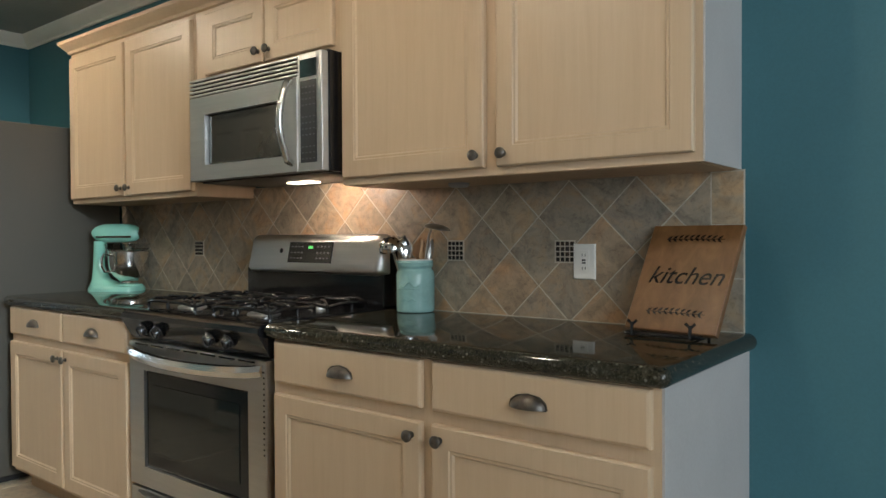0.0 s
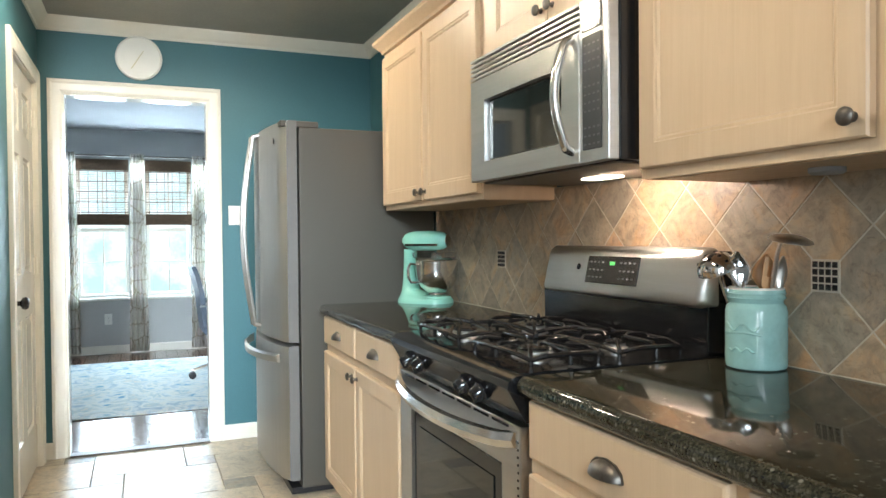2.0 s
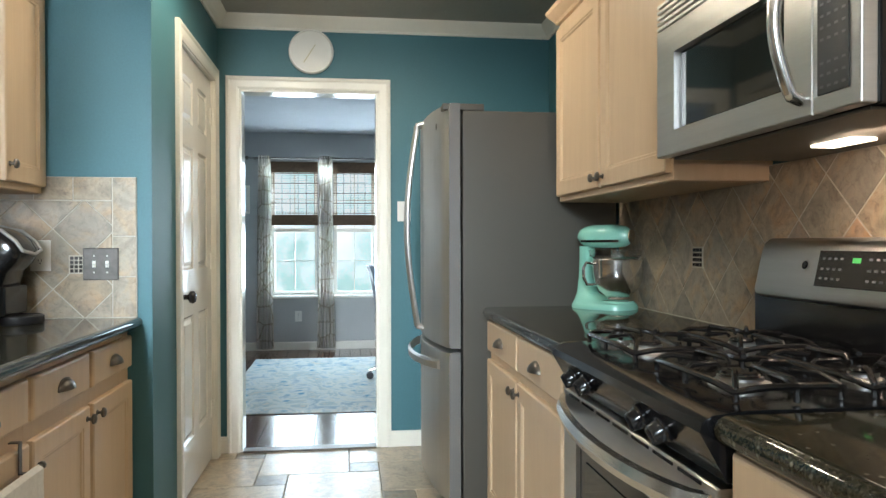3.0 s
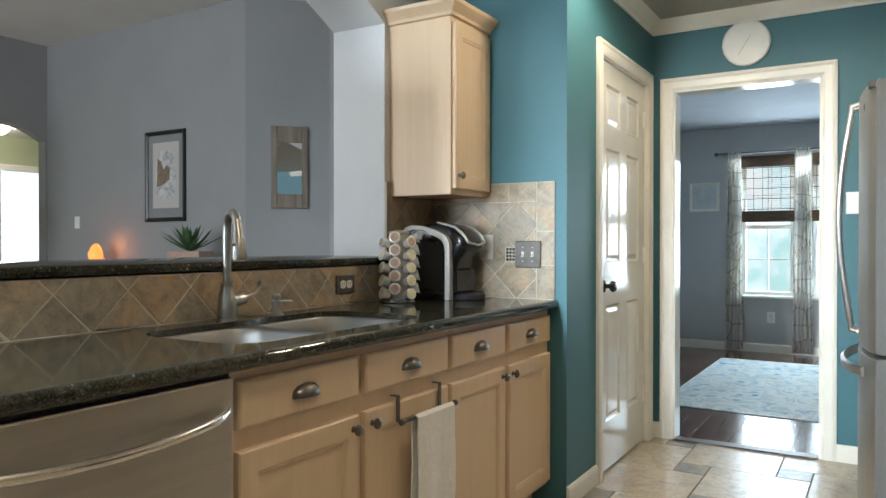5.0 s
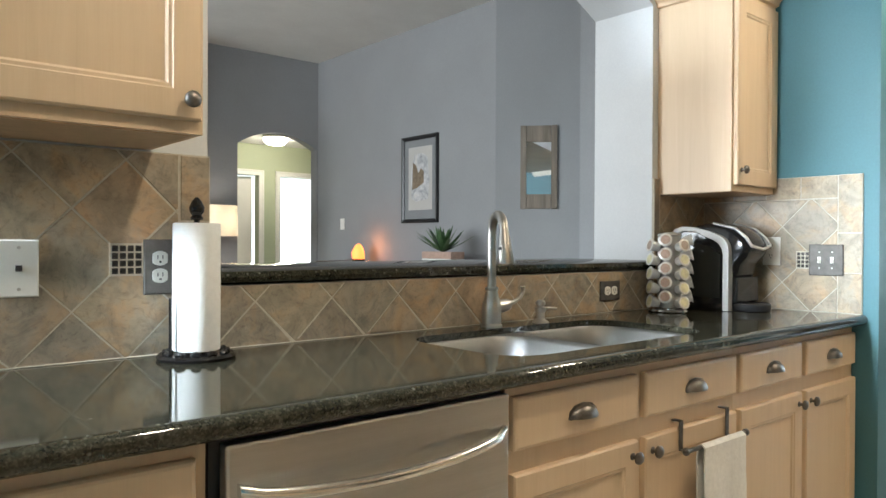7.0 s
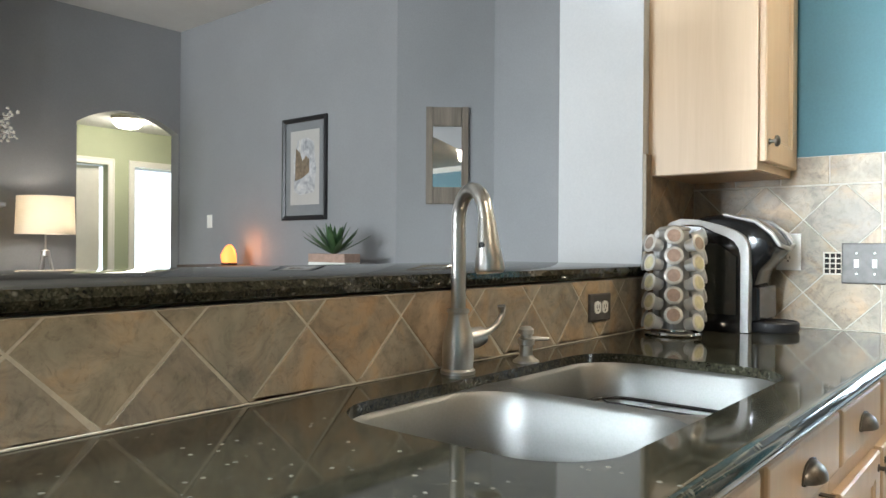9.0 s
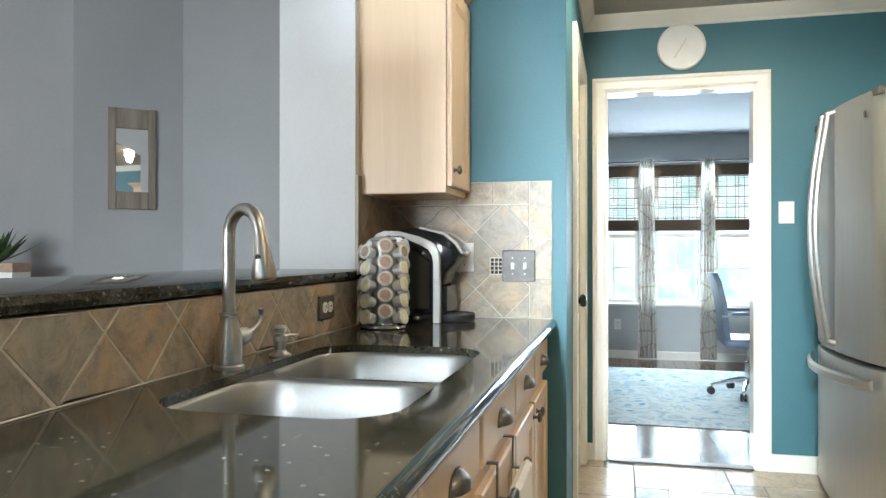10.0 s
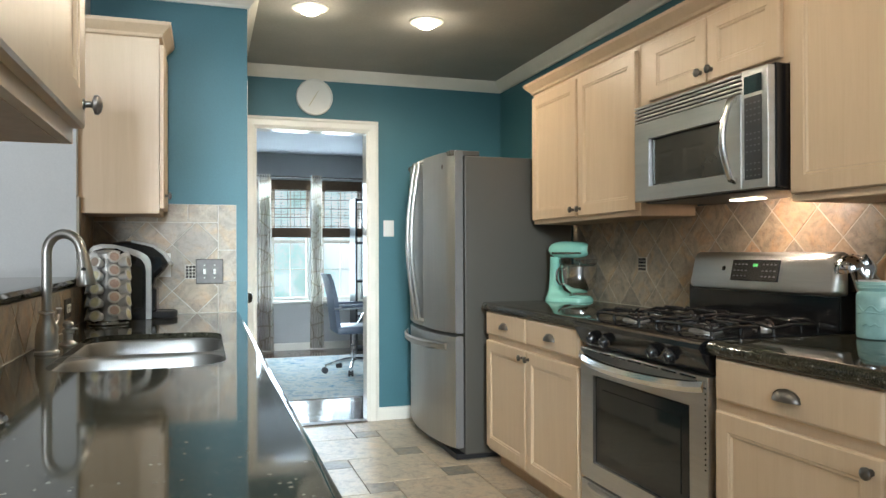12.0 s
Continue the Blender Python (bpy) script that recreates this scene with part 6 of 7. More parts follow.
# console table with lamp and plant
M_DARKWOOD = maple("dark_console_wood", (0.05, 0.035, 0.025), (0.08, 0.055, 0.04), (0.11, 0.075, 0.055))
ct = thing("console_table", (-4.74, -3.15, 0), "dark wooden console table against the grey wall", "table")
bm = B()
box(bm, -4.93, -4.52, -4.25, -2.10, 0.945, 0.980, 0.004)
part("tabletop", bm, M_DARKWOOD, ct)
for x in (-4.90, -4.55):
    for y in (-4.21, -2.14):
        bm = B()
        box(bm, x - 0.025, x + 0.025, y - 0.025, y + 0.025, 0, 0.9445)
        part("leg", bm, M_DARKWOOD, ct)
sl = thing("salt_lamp", (-4.74, -3.84, 0.98), "glowing orange rock salt lamp", "lamp")
bm = B()
lathe(bm, up(-4.74, -3.84, 0.9805), [(0.062, 0), (0.066, 0.015), (0.060, 0.020)], 18)
part("base", bm, M_DARKWOOD, sl, "dark wooden base", True)
bm = B()
lathe(bm, up(-4.74, -3.84, 1.0006), [(0.056, 0), (0.062, 0.02), (0.060, 0.06), (0.048, 0.10), (0.030, 0.13), (0.012, 0.145)], 14)
for v in bm.verts:
    v.co += Vector((noise.noise(v.co * 25), noise.noise(v.co * 25 + Vector((5, 0, 0))), 0)) * 0.008
part("crystal", bm, glow("salt_crystal_glow", (1.0, 0.27, 0.06), 2.0), sl, "glowing salt crystal", True)
lamp("salt_lamp_light", "POINT", pose(-4.83, -3.80, 1.13), 1.1, (1.0, 0.36, 0.12), 0.04)

pp = thing("potted_succulent", (-4.60, -2.42, 0.98), "spiky green succulent in a wood and white box", "plant")
bm = B()
box(bm, -4.67, -4.53, -2.60, -2.24, 0.981, 1.032, 0.003)
bx_ = part("planter", bm, M_WHITE, pp, "white planter base")
bm = B()
box(bm, -4.67, -4.53, -2.60, -2.24, 1.0325, 1.088, 0.003)
part("planter_band", bm, surface("blush_wood", (0.42, 0.28, 0.22), 0.6, vary=0.15, scale=30), bx_, "wooden upper band")
M_LEAF = surface("succulent_green", (0.055, 0.115, 0.045), 0.45, vary=0.35, scale=25)
rnd = random.Random(4)
for i in range(26):
    a = i * 2.39996
    tilt = radians(12 + 62 * (i / 25))
    ln = 0.17 + 0.11 * (i / 25) + rnd.uniform(-0.01, 0.02)
    d = Vector((math.cos(a) * math.sin(tilt), math.sin(a) * math.sin(tilt), math.cos(tilt)))
    side = d.cross(Vector((0, 0, 1))).normalized()
    upv = side.cross(d)
    bm = B()
    lp = []
    for k, w in ((0, 0.012), (0.3, 0.021), (0.6, 0.018), (0.85, 0.009), (1.0, 0.001)):
        c = Vector((-4.60, -2.42, 1.085)) + d * (ln * k) + Vector((0, 0, 0.02 * k * k))
        lp.append([tuple(c - side * w), tuple(c - upv * w * 0.3), tuple(c + side * w), tuple(c + upv * w * 0.12)])
    loft(bm, ID, lp)
    part("leaf", bm, M_LEAF, pp, "", True)

# floor lamp by the arch
LX, LY = -3.645, -4.60
fl_ = thing("tripod_lamp", (LX, LY, 0), "tripod floor lamp with a lit cream drum shade", "floor lamp")
M_SHADE, _n, _l, _b = principled("cream_linen_shade")
_b.inputs["Base Color"].default_value, _b.inputs["Roughness"].default_value = (0.80, 0.74, 0.64, 1), 0.95
_tr, _ad = _n.new("ShaderNodeBsdfTranslucent"), _n.new("ShaderNodeMixShader")
_tr.inputs[0].default_value = (0.85, 0.78, 0.66, 1)
_ad.inputs[0].default_value = 0.45
_l.new(_b.outputs[0], _ad.inputs[1]), _l.new(_tr.outputs[0], _ad.inputs[2])
_l.new(_ad.outputs[0], _n["Material Output"].inputs[0])
bm = B()
lathe(bm, up(LX, LY, 1.215), [(0.205, 0), (0.195, 0.285), (0.193, 0.285), (0.203, 0)], 40, caps=False)
part("shade", bm, M_SHADE, fl_, "cream drum shade", True)
bm = B()
tube(bm, [(LX, LY, 1.05), (LX, LY, 1.40)], 0.008, 8)
lathe(bm, up(LX, LY, 1.04), [(0.02, 0), (0.03, 0.01), (0.03, 0.05), (0.012, 0.06)], 16)
part("stem", bm, M_NICKEL, fl_, "", True)
for k in range(3):
    a = radians(25 + 120 * k)
    bm = B()
    tube(bm, [(LX + 0.02 * math.cos(a), LY + 0.02 * math.sin(a), 1.08), (LX + 0.26 * math.cos(a), LY + 0.26 * math.sin(a), 0.0)], 0.011, 8)
    part("leg", bm, M_NICKEL, fl_, "", True)

# fireplace surround
M_MANTEL = surface("grey_mantel_paint", (0.50, 0.49, 0.48), 0.5, vary=0.05, scale=8, fine=0.1)
mt = thing("fireplace_mantel", (-2.55, -4.4, 0), "grey painted fireplace surround with fluted pilasters", "fireplace")
bm = B()
sweep(bm, (-3.20, -4.519, 1.345), (-1.95, -4.519, 1.345), (0, 1, 0), [(0, 0), (0.10, 0), (0.11, 0.02), (0.15, 0.045), (0.20, 0.052), (0.21, 0.058), (0.21, 0.080), (0, 0.080)], -0.35, 0)
part("shelf", bm, M_MANTEL, mt, "moulded mantel shelf")
bm = B()
box(bm, -3.18, -1.98, -4.519, -4.43, 1.15, 1.3445, 0.002)
for k in range(4):
    box(bm, -3.00, -1.98, -4.4295, -4.418, 1.205 + k * 0.030, 1.222 + k * 0.030, 0.003)
part("frieze", bm, M_MANTEL, mt, "fluted frieze board")
bm = B()
box(bm, -3.185, -3.03, -4.519, -4.425, 0, 1.1495, 0.002)
for k in range(5):
    box(bm, -3.172 + k * 0.028, -3.156 + k * 0.028, -4.4245, -4.414, 0.15, 1.12, 0.003)
part("pilaster", bm, M_MANTEL, mt, "fluted pilaster")
bm = B()
lathe(bm, plane((-3.108, -4.4295, 1.255), (1, 0, 0), (0, 1, 0)), [(0.050, 0), (0.050, 0.010), (0.036, 0.014), (0.032, 0.008), (0.018, 0.008), (0.014, 0.014), (0.002, 0.015)], 24)
part("rosette", bm, M_MANTEL, mt, "round carved rosette", True)
bm = B()
box(bm, -3.03, -1.98, -4.519, -4.47, 0, 1.1495)
part("surround_panel", bm, surface("pale_surround_panel", (0.46, 0.44, 0.44), 0.5), mt, "pale recessed panel")

M_BEAD = surface("antique_silver", (0.36, 0.33, 0.29), 0.4, 0.5, vary=0.3, scale=40)
mm2 = thing("mantel_mirror", (-2.42, -4.45, 1.427), "leaning mirror in a beaded silver frame on the mantel", "mirror")
MM = plane((0, -4.46, 1.427), (-1, 0, 0), (0, -0.06, 0.998))
bm = B()
frame_ring(bm, MM, 2.10, 2.645, 0.0, 0.70, 0.075, 0.03)
part("frame", bm, M_BEAD, mm2)
bm = B()
for k in range(16):
    lathe(bm, MM @ Matrix.Translation((2.645 - 0.018, 0.03 + k * 0.042, 0.031)) @ Matrix.Rotation(radians(90), 4, "X"), [(0.009, 0), (0.008, 0.005), (0.002, 0.008)], 8)
for k in range(12):
    lathe(bm, MM @ Matrix.Translation((2.60 - k * 0.042, 0.682, 0.031)) @ Matrix.Rotation(radians(90), 4, "X"), [(0.009, 0), (0.008, 0.005), (0.002, 0.008)], 8)
part("beads", bm, M_CHROME, mm2, "row of bright beads", True)
bm = B()
rects(bm, MM, [(2.175, 2.570, 0.075, 0.625, 0.002), (2.175, 2.570, 0.075, 0.625, 0.010)])
part("glass", bm, m_mirror, mm2, "mirror glass")

vs = thing("flower_vase", (-3.00, -4.40, 1.425), "brown mosaic glass vase on the mantel", "vase")
M_VASE = surface("bronze_mosaic_glass", (0.19, 0.125, 0.085), 0.22, 0.5, vary=0.7, scale=55)
bm = B()
lathe(bm, up(-3.00, -4.40, 1.4255), [(0.075, 0), (0.095, 0.02), (0.105, 0.10), (0.105, 0.20), (0.09, 0.25), (0.055, 0.275), (0.05, 0.30), (0.06, 0.315), (0.052, 0.315), (0.045, 0.29), (0.09, 0.2), (0.06, 0.02)], 28)
part("body", bm, M_VASE, vs, "", True)
fb = thing("blossom_branches", (-3.00, -4.40, 1.70), "spray of white blossom branches in the vase", "flowers")
M_TWIG = surface("brown_twig", (0.12, 0.08, 0.055), 0.9)
M_BUD = surface("white_blossom", (0.58, 0.545, 0.48), 0.9, vary=0.1, scale=80)
bud = B()
for k in range(15):
    a, sp_ = k * 2.39996, 0.10 + 0.30 * (k / 14)
    pts = [Vector((-3.00, -4.40, 1.62))]
    tip = Vector((-3.00 + sp_ * math.cos(a), -4.36 + 0.5 * sp_ * math.sin(a) * (0.6 if math.sin(a) < 0 else 1), 2.17 - 0.9 * sp_ * sp_ - 0.25 * sp_ + rnd.uniform(-0.05, 0.03)))
    for i in range(1, 7):
        q = i / 6
        pts.append(Vector((-3.00, -4.40, 1.70)).lerp(tip, q) + Vector((0, 0, 0.10 * math.sin(math.pi * q))) + Vector((rnd.uniform(-1, 1), rnd.uniform(-1, 1), 0)) * 0.012)
    bm = B()
    tube(bm, pts, [0.004 * (1 - 0.7 * i / 6) for i in range(7)], 6)
    part("branch", bm, M_TWIG, fb, "", True)
    for i in range(50):
        q = rnd.uniform(0.34, 1.05)
        f = min(5, int(q * 6))
        c = pts[f].lerp(pts[f + 1], q * 6 - f) + Vector((rnd.gauss(0, 1), rnd.gauss(0, 0.8), rnd.gauss(-0.5, 1))) * 0.036
        bmesh.ops.create_icosphere(bud, subdivisions=1, radius=rnd.uniform(0.008, 0.0145), matrix=Matrix.Translation(c) @ Matrix.Scale(rnd.uniform(0.7, 1.4), 4, (0, 0, 1)))
part("blossoms", bud, M_BUD, fb, "many small white blossoms", True)

# ---- hall ----
hl_ = thing("hall_ceiling_light", (-4.98, -6.0, 2.36), "lit white glass dome ceiling light", "ceiling light")
bm = B()
lathe(bm, up(-4.98, -6.0, 2.3495), [(0.03, -0.03), (0.10, -0.015), (0.145, 0.03), (0.15, 0.06)], 28)
part("dome", bm, glow("lit_dome_glass", (1.0, 0.93, 0.78), 7.0), hl_, "glowing glass dome", True)
bm = B()
lathe(bm, up(-4.98, -6.0, 2.41), [(0.16, 0), (0.16, 0.039)], 28)
part("pan", bm, M_NICKEL, hl_, "metal ceiling pan", True)
HM = plane((0, -6.899, 0), (-1, 0, 0), (0, 0, 1))
casing("trim_hall_door_1", HM, -D1B, -D1A, 2.04, "white casing round a hall door")
casing("trim_hall_door_2", HM, -D2B, -D2A, 2.04, "white casing round a hall doorway")
hd_ = thing("hall_door", (-5.18, -7.0, 0), "white six-panel hall door standing ajar", "door", kind="structure")
bm = B()
DJ = plane((-5.165, -7.03, 0), (0.97, -0.24, 0), (0, 0, 1))
six_panel(bm, DJ, 0.0, 0.62, 0.01, 2.03, 0.035, [(0.09, 0.27), (0.35, 0.53)], [(0.25, 0.85), (1.05, 1.60), (1.72, 1.93)])
part("slab", bm, M_TRIM, hd_)
# glowing sheet added so the far room reads bright through the doorway
bm = B()
box(bm, -9.4, -4.0, -9.675, -9.66, 0.2, 2.3)
structure("backdrop_far_glow", bm, glow("far_room_glow", (0.86, 0.93, 1.0), 1.15), "glowing sheet added to brighten the far room", "backdrop")

# ---- office ----
bm = B()
box(bm, -12.60, -12.55, -3.0, 7.0, -1.0, 5.0)
M_OUT, _n, _l, _b = principled("bright_garden")
_v = coords(_n, _l, (1, 1, 1))
_t = noise_tex(_n, _l, _v, 1.3, 5, 0.6)
_r = ramp(_n, _l, _t.outputs[0], [(0.38, (0.42, 0.66, 0.66)), (0.54, (0.74, 0.92, 0.98)), (0.7, (1, 1, 1))])
_l.new(_r.outputs[0], _b.inputs["Emission Color"])
_b.inputs["Emission Strength"].default_value = 1.55
_b.inputs["Base Color"].default_value = (0, 0, 0, 1)
structure("backdrop_garden", bm, M_OUT, "overexposed pale garden outside the office windows", "backdrop")


def bamboo():
    m, n, l, b = principled("bamboo_weave")
    v = coords(n, l, (1, 5, 160))
    g_ = noise_tex(n, l, v, 3, 3)
    r = ramp(n, l, g_.outputs[0], [(0.35, (0.05, 0.028, 0.015)), (0.65, (0.17, 0.10, 0.055))])
    l.new(r.outputs[0], b.inputs["Base Color"])
    b.inputs["Roughness"].default_value = 0.7
    return m


M_BAMBOO = bamboo()


def curtain_mat():
    m, n, l, b = principled("patterned_curtain")
    v = coords(n, l, (1, 1, 1))
    w = n.new("ShaderNodeTexVoronoi")
    w.feature = "DISTANCE_TO_EDGE"
    w.inputs["Scale"].default_value = 6.5
    l.new(v.outputs[0], w.inputs["Vector"])
    r = ramp(n, l, w.outputs["Distance"], [(0.02, (0.56, 0.50, 0.42)), (0.06, (0.80, 0.78, 0.74))])
    l.new(r.outputs[0], b.inputs["Base Color"])
    b.inputs["Roughness"].default_value = 0.95
    t = n.new("ShaderNodeBsdfTranslucent")
    l.new(r.outputs[0], t.inputs[0])
    x = n.new("ShaderNodeMixShader")
    x.inputs[0].default_value = 0.65
    l.new(b.outputs[0], x.inputs[1]), l.new(t.outputs[0], x.inputs[2]), l.new(x.outputs[0], n["Material Output"].inputs[0])
    return m


M_CURTAIN = curtain_mat()
for k, (a, b) in enumerate(WINS):
    w = thing("window_%d" % (k + 1), (OX, (a + b) / 2, WZ0), "white sash office window with grille bars", "window", kind="structure")
    bm = B()
    for y0, y1, z0, z1 in ((a, a + 0.035, WZ0, WZ1), (b - 0.035, b, WZ0, WZ1), (a + 0.035, b - 0.035, WZ0, WZ0 + 0.04), (a + 0.035, b - 0.035, WZ1 - 0.04, WZ1), (a + 0.035, b - 0.035, 1.30, 1.345)):
        box(bm, OX - 0.09, OX - 0.05, y0, y1, z0, z1)
    part("window_frame", bm, M_TRIM, w)
    for z in (0.98, 1.66):
        bm = B()
        box(bm, OX - 0.075, OX - 0.066, a + 0.035, b - 0.035, z - 0.006, z + 0.006)
        part("grille_bar", bm, M_TRIM, w)
    bm = B()
    box(bm, OX - 0.0755, OX - 0.0655, (a + b) / 2 - 0.006, (a + b) / 2 + 0.006, WZ0 + 0.04, WZ1 - 0.04)
    part("grille_bar", bm, M_TRIM, w)
    bm = B()
    box(bm, OX - 0.02, OX + 0.05, a - 0.06, b + 0.06, WZ0 - 0.028, WZ0 - 0.001, 0.004)
    part("window_sill", bm, M_TRIM, w)
    bl = thing("bamboo_blind", (OX + 0.02, (a + b) / 2, 1.40), "half-raised woven bamboo roman blind", "blind", "bamboo blinds")
    bm = B()
    box(bm, OX + 0.004, OX + 0.022, a - 0.01, b + 0.01, 1.955, 2.075, 0.004)
    part("valance", bm, M_BAMBOO, bl, "bamboo valance")
    for f in range(4):
        bm = B()
        box(bm, OX + 0.003 + 0.004 * f, OX + 0.020 + 0.006 * f, a - 0.01, b + 0.01, 1.375 + 0.022 * f, 1.445 + 0.016 * f, 0.004)
        part("fold", bm, M_BAMBOO, bl, "folded bamboo")
    bm = B()
    for i in range(25):
        z = 1.505 + i * 0.0182
        box(bm, OX + 0.009, OX + 0.0115, a - 0.008, b + 0.008, z, z + (0.0042 if i % 6 else 0.010))
    for i in range(6):
        y = a + 0.03 + (b - a - 0.06) * i / 5
        box(bm, OX + 0.0075, OX + 0.0090, y - 0.0025, y + 0.0025, 1.49, 1.96)
    part("open_weave", bm, M_BAMBOO, bl, "see-through slatted weave")
for y0, y1 in ((0.75, 0.90), (1.405, 1.56), (2.03, 2.165)):
    bm = B()
    lp = []
    for z, sq in ((0.03, 1.25), (0.6, 1.12), (1.3, 1.0), (1.9, 0.9), (2.13, 0.86)):
        c, h = (y0 + y1) / 2, (y1 - y0) / 2 * sq
        lp.append([(OX + 0.085 + 0.022 * math.sin(i * 2 * math.pi / 7) , c - h + 2 * h * i / 35, z) for i in range(36)])
    loft(bm, ID, lp, close=False, caps=(False, False))
    bmesh.ops.recalc_face_normals(bm, faces=bm.faces)
    bmesh.ops.solidify(bm, geom=bm.faces[:], thickness=0.003)
    tagged(part("curtain", bm, M_CURTAIN, smooth=True), "cream curtain panel with a brown trellis pattern", "curtain", "office curtains")
cr_ = thing("curtain_rod", (OX + 0.085, 1.7, 2.10), "dark metal curtain rod over the office windows", "curtain rod")
bm = B()
tube(bm, [(OX + 0.085, 0.66, 2.105), (OX + 0.085, 2.9, 2.105)], 0.009, 8)
lathe(bm, plane((OX + 0.085, 0.66, 2.105), (1, 0, 0), (0, -1, 0)), [(0.010, 0), (0.022, 0.015), (0.022, 0.03), (0.004, 0.045)], 12)
part("rod", bm, M_PEWTER, cr_, "", True)
for y in (0.72, 1.48, 2.10):
    bm = B()
    box(bm, OX + 0.0005, OX + 0.085, y - 0.006, y + 0.006, 2.088, 2.096)
    part("bracket", bm, M_PEWTER, cr_)

wf = thing("white_frame", (OX, 0.50, 1.50), "small white framed print on the office wall", "picture")
OM = plane((OX + 0.001, 0, 0), *EAST)
bm = B()
frame_ring(bm, OM, 0.346, 0.657, 1.50, 1.81, 0.028, 0.02)
part("frame", bm, M_TRIM, wf)
bm = B()
rects(bm, OM, [(0.372, 0.631, 1.526, 1.784, 0.001), (0.372, 0.631, 1.526, 1.784, 0.008)])
part("print", bm, surface("pale_print", (0.55, 0.57, 0.58), 0.6, vary=0.12, scale=12), wf, "pale grey print")


def rug_mat():
    m, n, l, b = principled("faded_floral_rug")
    v = coords(n, l, (1, 1, 1))
    a = noise_tex(n, l, v, 4.5, 5, 0.6, 1.5)
    vo = n.new("ShaderNodeTexVoronoi")
    vo.inputs["Scale"].default_value = 7
    l.new(v.outputs[0], vo.inputs["Vector"])
    fine = noise_tex(n, l, v, 160, 2)
    r = ramp(n, l, a.outputs[0], [(0.38, (0.08, 0.27, 0.42)), (0.45, (0.50, 0.60, 0.64)), (0.52, (0.62, 0.62, 0.56)), (0.58, (0.12, 0.34, 0.46)), (0.66, (0.58, 0.50, 0.40))])
    q = ramp(n, l, vo.outputs["Distance"], [(0.18, (0.14, 0.36, 0.50)), (0.26, (0.68, 0.68, 0.64))])
    c = mix(n, l, 0.45, r.outputs[0], q.outputs[0])
    l.new(mix(n, l, 0.2, c, fine.outputs[0], "OVERLAY"), b.inputs["Base Color"])
    b.inputs["Roughness"].default_value = 1.0
    bump(n, l, b, fine.outputs[0], 0.5, 0.003)
    return m


bm = B()
box(bm, -8.42, -6.03, 0.80, 3.4, 0.0006, 0.011, 0.004)
tagged(part("area_rug", bm, rug_mat()), "faded blue and cream floral area rug on the wood floor", "rug")

CHX, CHY = -7.20, 2.19
oc = thing("office_chair", (CHX, CHY, 0.011), "blue-grey office chair with a chrome five-star base", "chair")
M_UPH = surface("blue_grey_leather", (0.10, 0.13, 0.18), 0.4, vary=0.1, scale=12, fine=0.1)
bm = B()
box(bm, CHX - 0.23, CHX + 0.23, CHY - 0.20, CHY + 0.26, 0.405, 0.475, 0.025, 3)
part("seat", bm, M_UPH, oc, "", True)
bm = B()
lp = []
for z, y, hw in ((0.44, -0.215, 0.20), (0.55, -0.23, 0.22), (0.75, -0.25, 0.225), (0.92, -0.29, 0.22), (0.985, -0.315, 0.19)):
    lp.append([(CHX - hw, CHY + y + 0.02, z), (CHX, CHY + y - 0.005, z), (CHX + hw, CHY + y + 0.02, z), (CHX + hw, CHY + y + 0.06, z), (CHX, CHY + y + 0.045, z), (CHX - hw, CHY + y + 0.06, z)])
loft(bm, ID, lp)
part("backrest", bm, M_UPH, oc, "", True)
for s in (-1, 1):
    bm = B()
    x = CHX + s * 0.25
    tube(bm, [(x, CHY - 0.23, 0.655), (x, CHY + 0.16, 0.66), (x, CHY + 0.20, 0.645), (x, CHY + 0.10, 0.46), (x - s * 0.06, CHY + 0.06, 0.40)], 0.012, 8)
    a_ = part("armrest", bm, M_CHROME, oc, "chrome loop armrest", True)
    bm = B()
    box(bm, x - 0.022, x + 0.022, CHY - 0.16, CHY + 0.15, 0.667, 0.688, 0.008)
    part("arm_pad", bm, M_UPH, a_)
bm = B()
tube(bm, [(CHX, CHY, 0.12), (CHX, CHY, 0.27), (CHX, CHY, 0.28), (CHX, CHY, 0.404)], [0.028, 0.028, 0.016, 0.016], 14)
part("gas_lift", bm, M_CHROME, oc, "", True)
for k in range(5):
    a = radians(200 + 72 * k)
    dx, dy = math.cos(a), math.sin(a)
    bm = B()
    tube(bm, [(CHX + 0.02 * dx, CHY + 0.02 * dy, 0.135), (CHX + 0.15 * dx, CHY + 0.15 * dy, 0.120), (CHX + 0.285 * dx, CHY + 0.285 * dy, 0.085)], [0.022, 0.018, 0.013], 8)
    part("base_arm", bm, M_CHROME, oc, "", True)
    bm = B()
    lathe(bm, plane((CHX + 0.285 * dx - 0.022 * dy, CHY + 0.285 * dy + 0.022 * dx, 0.042), (0, 0, 1), (dy, -dx, 0)), [(0.012, -0.002), (0.030, 0), (0.030, 0.014), (0.018, 0.017), (0.018, 0.027), (0.030, 0.030), (0.030, 0.044), (0.012, 0.046)], 16)
    part("caster", bm, M_BLACK_PLASTIC, oc, "black caster", True)

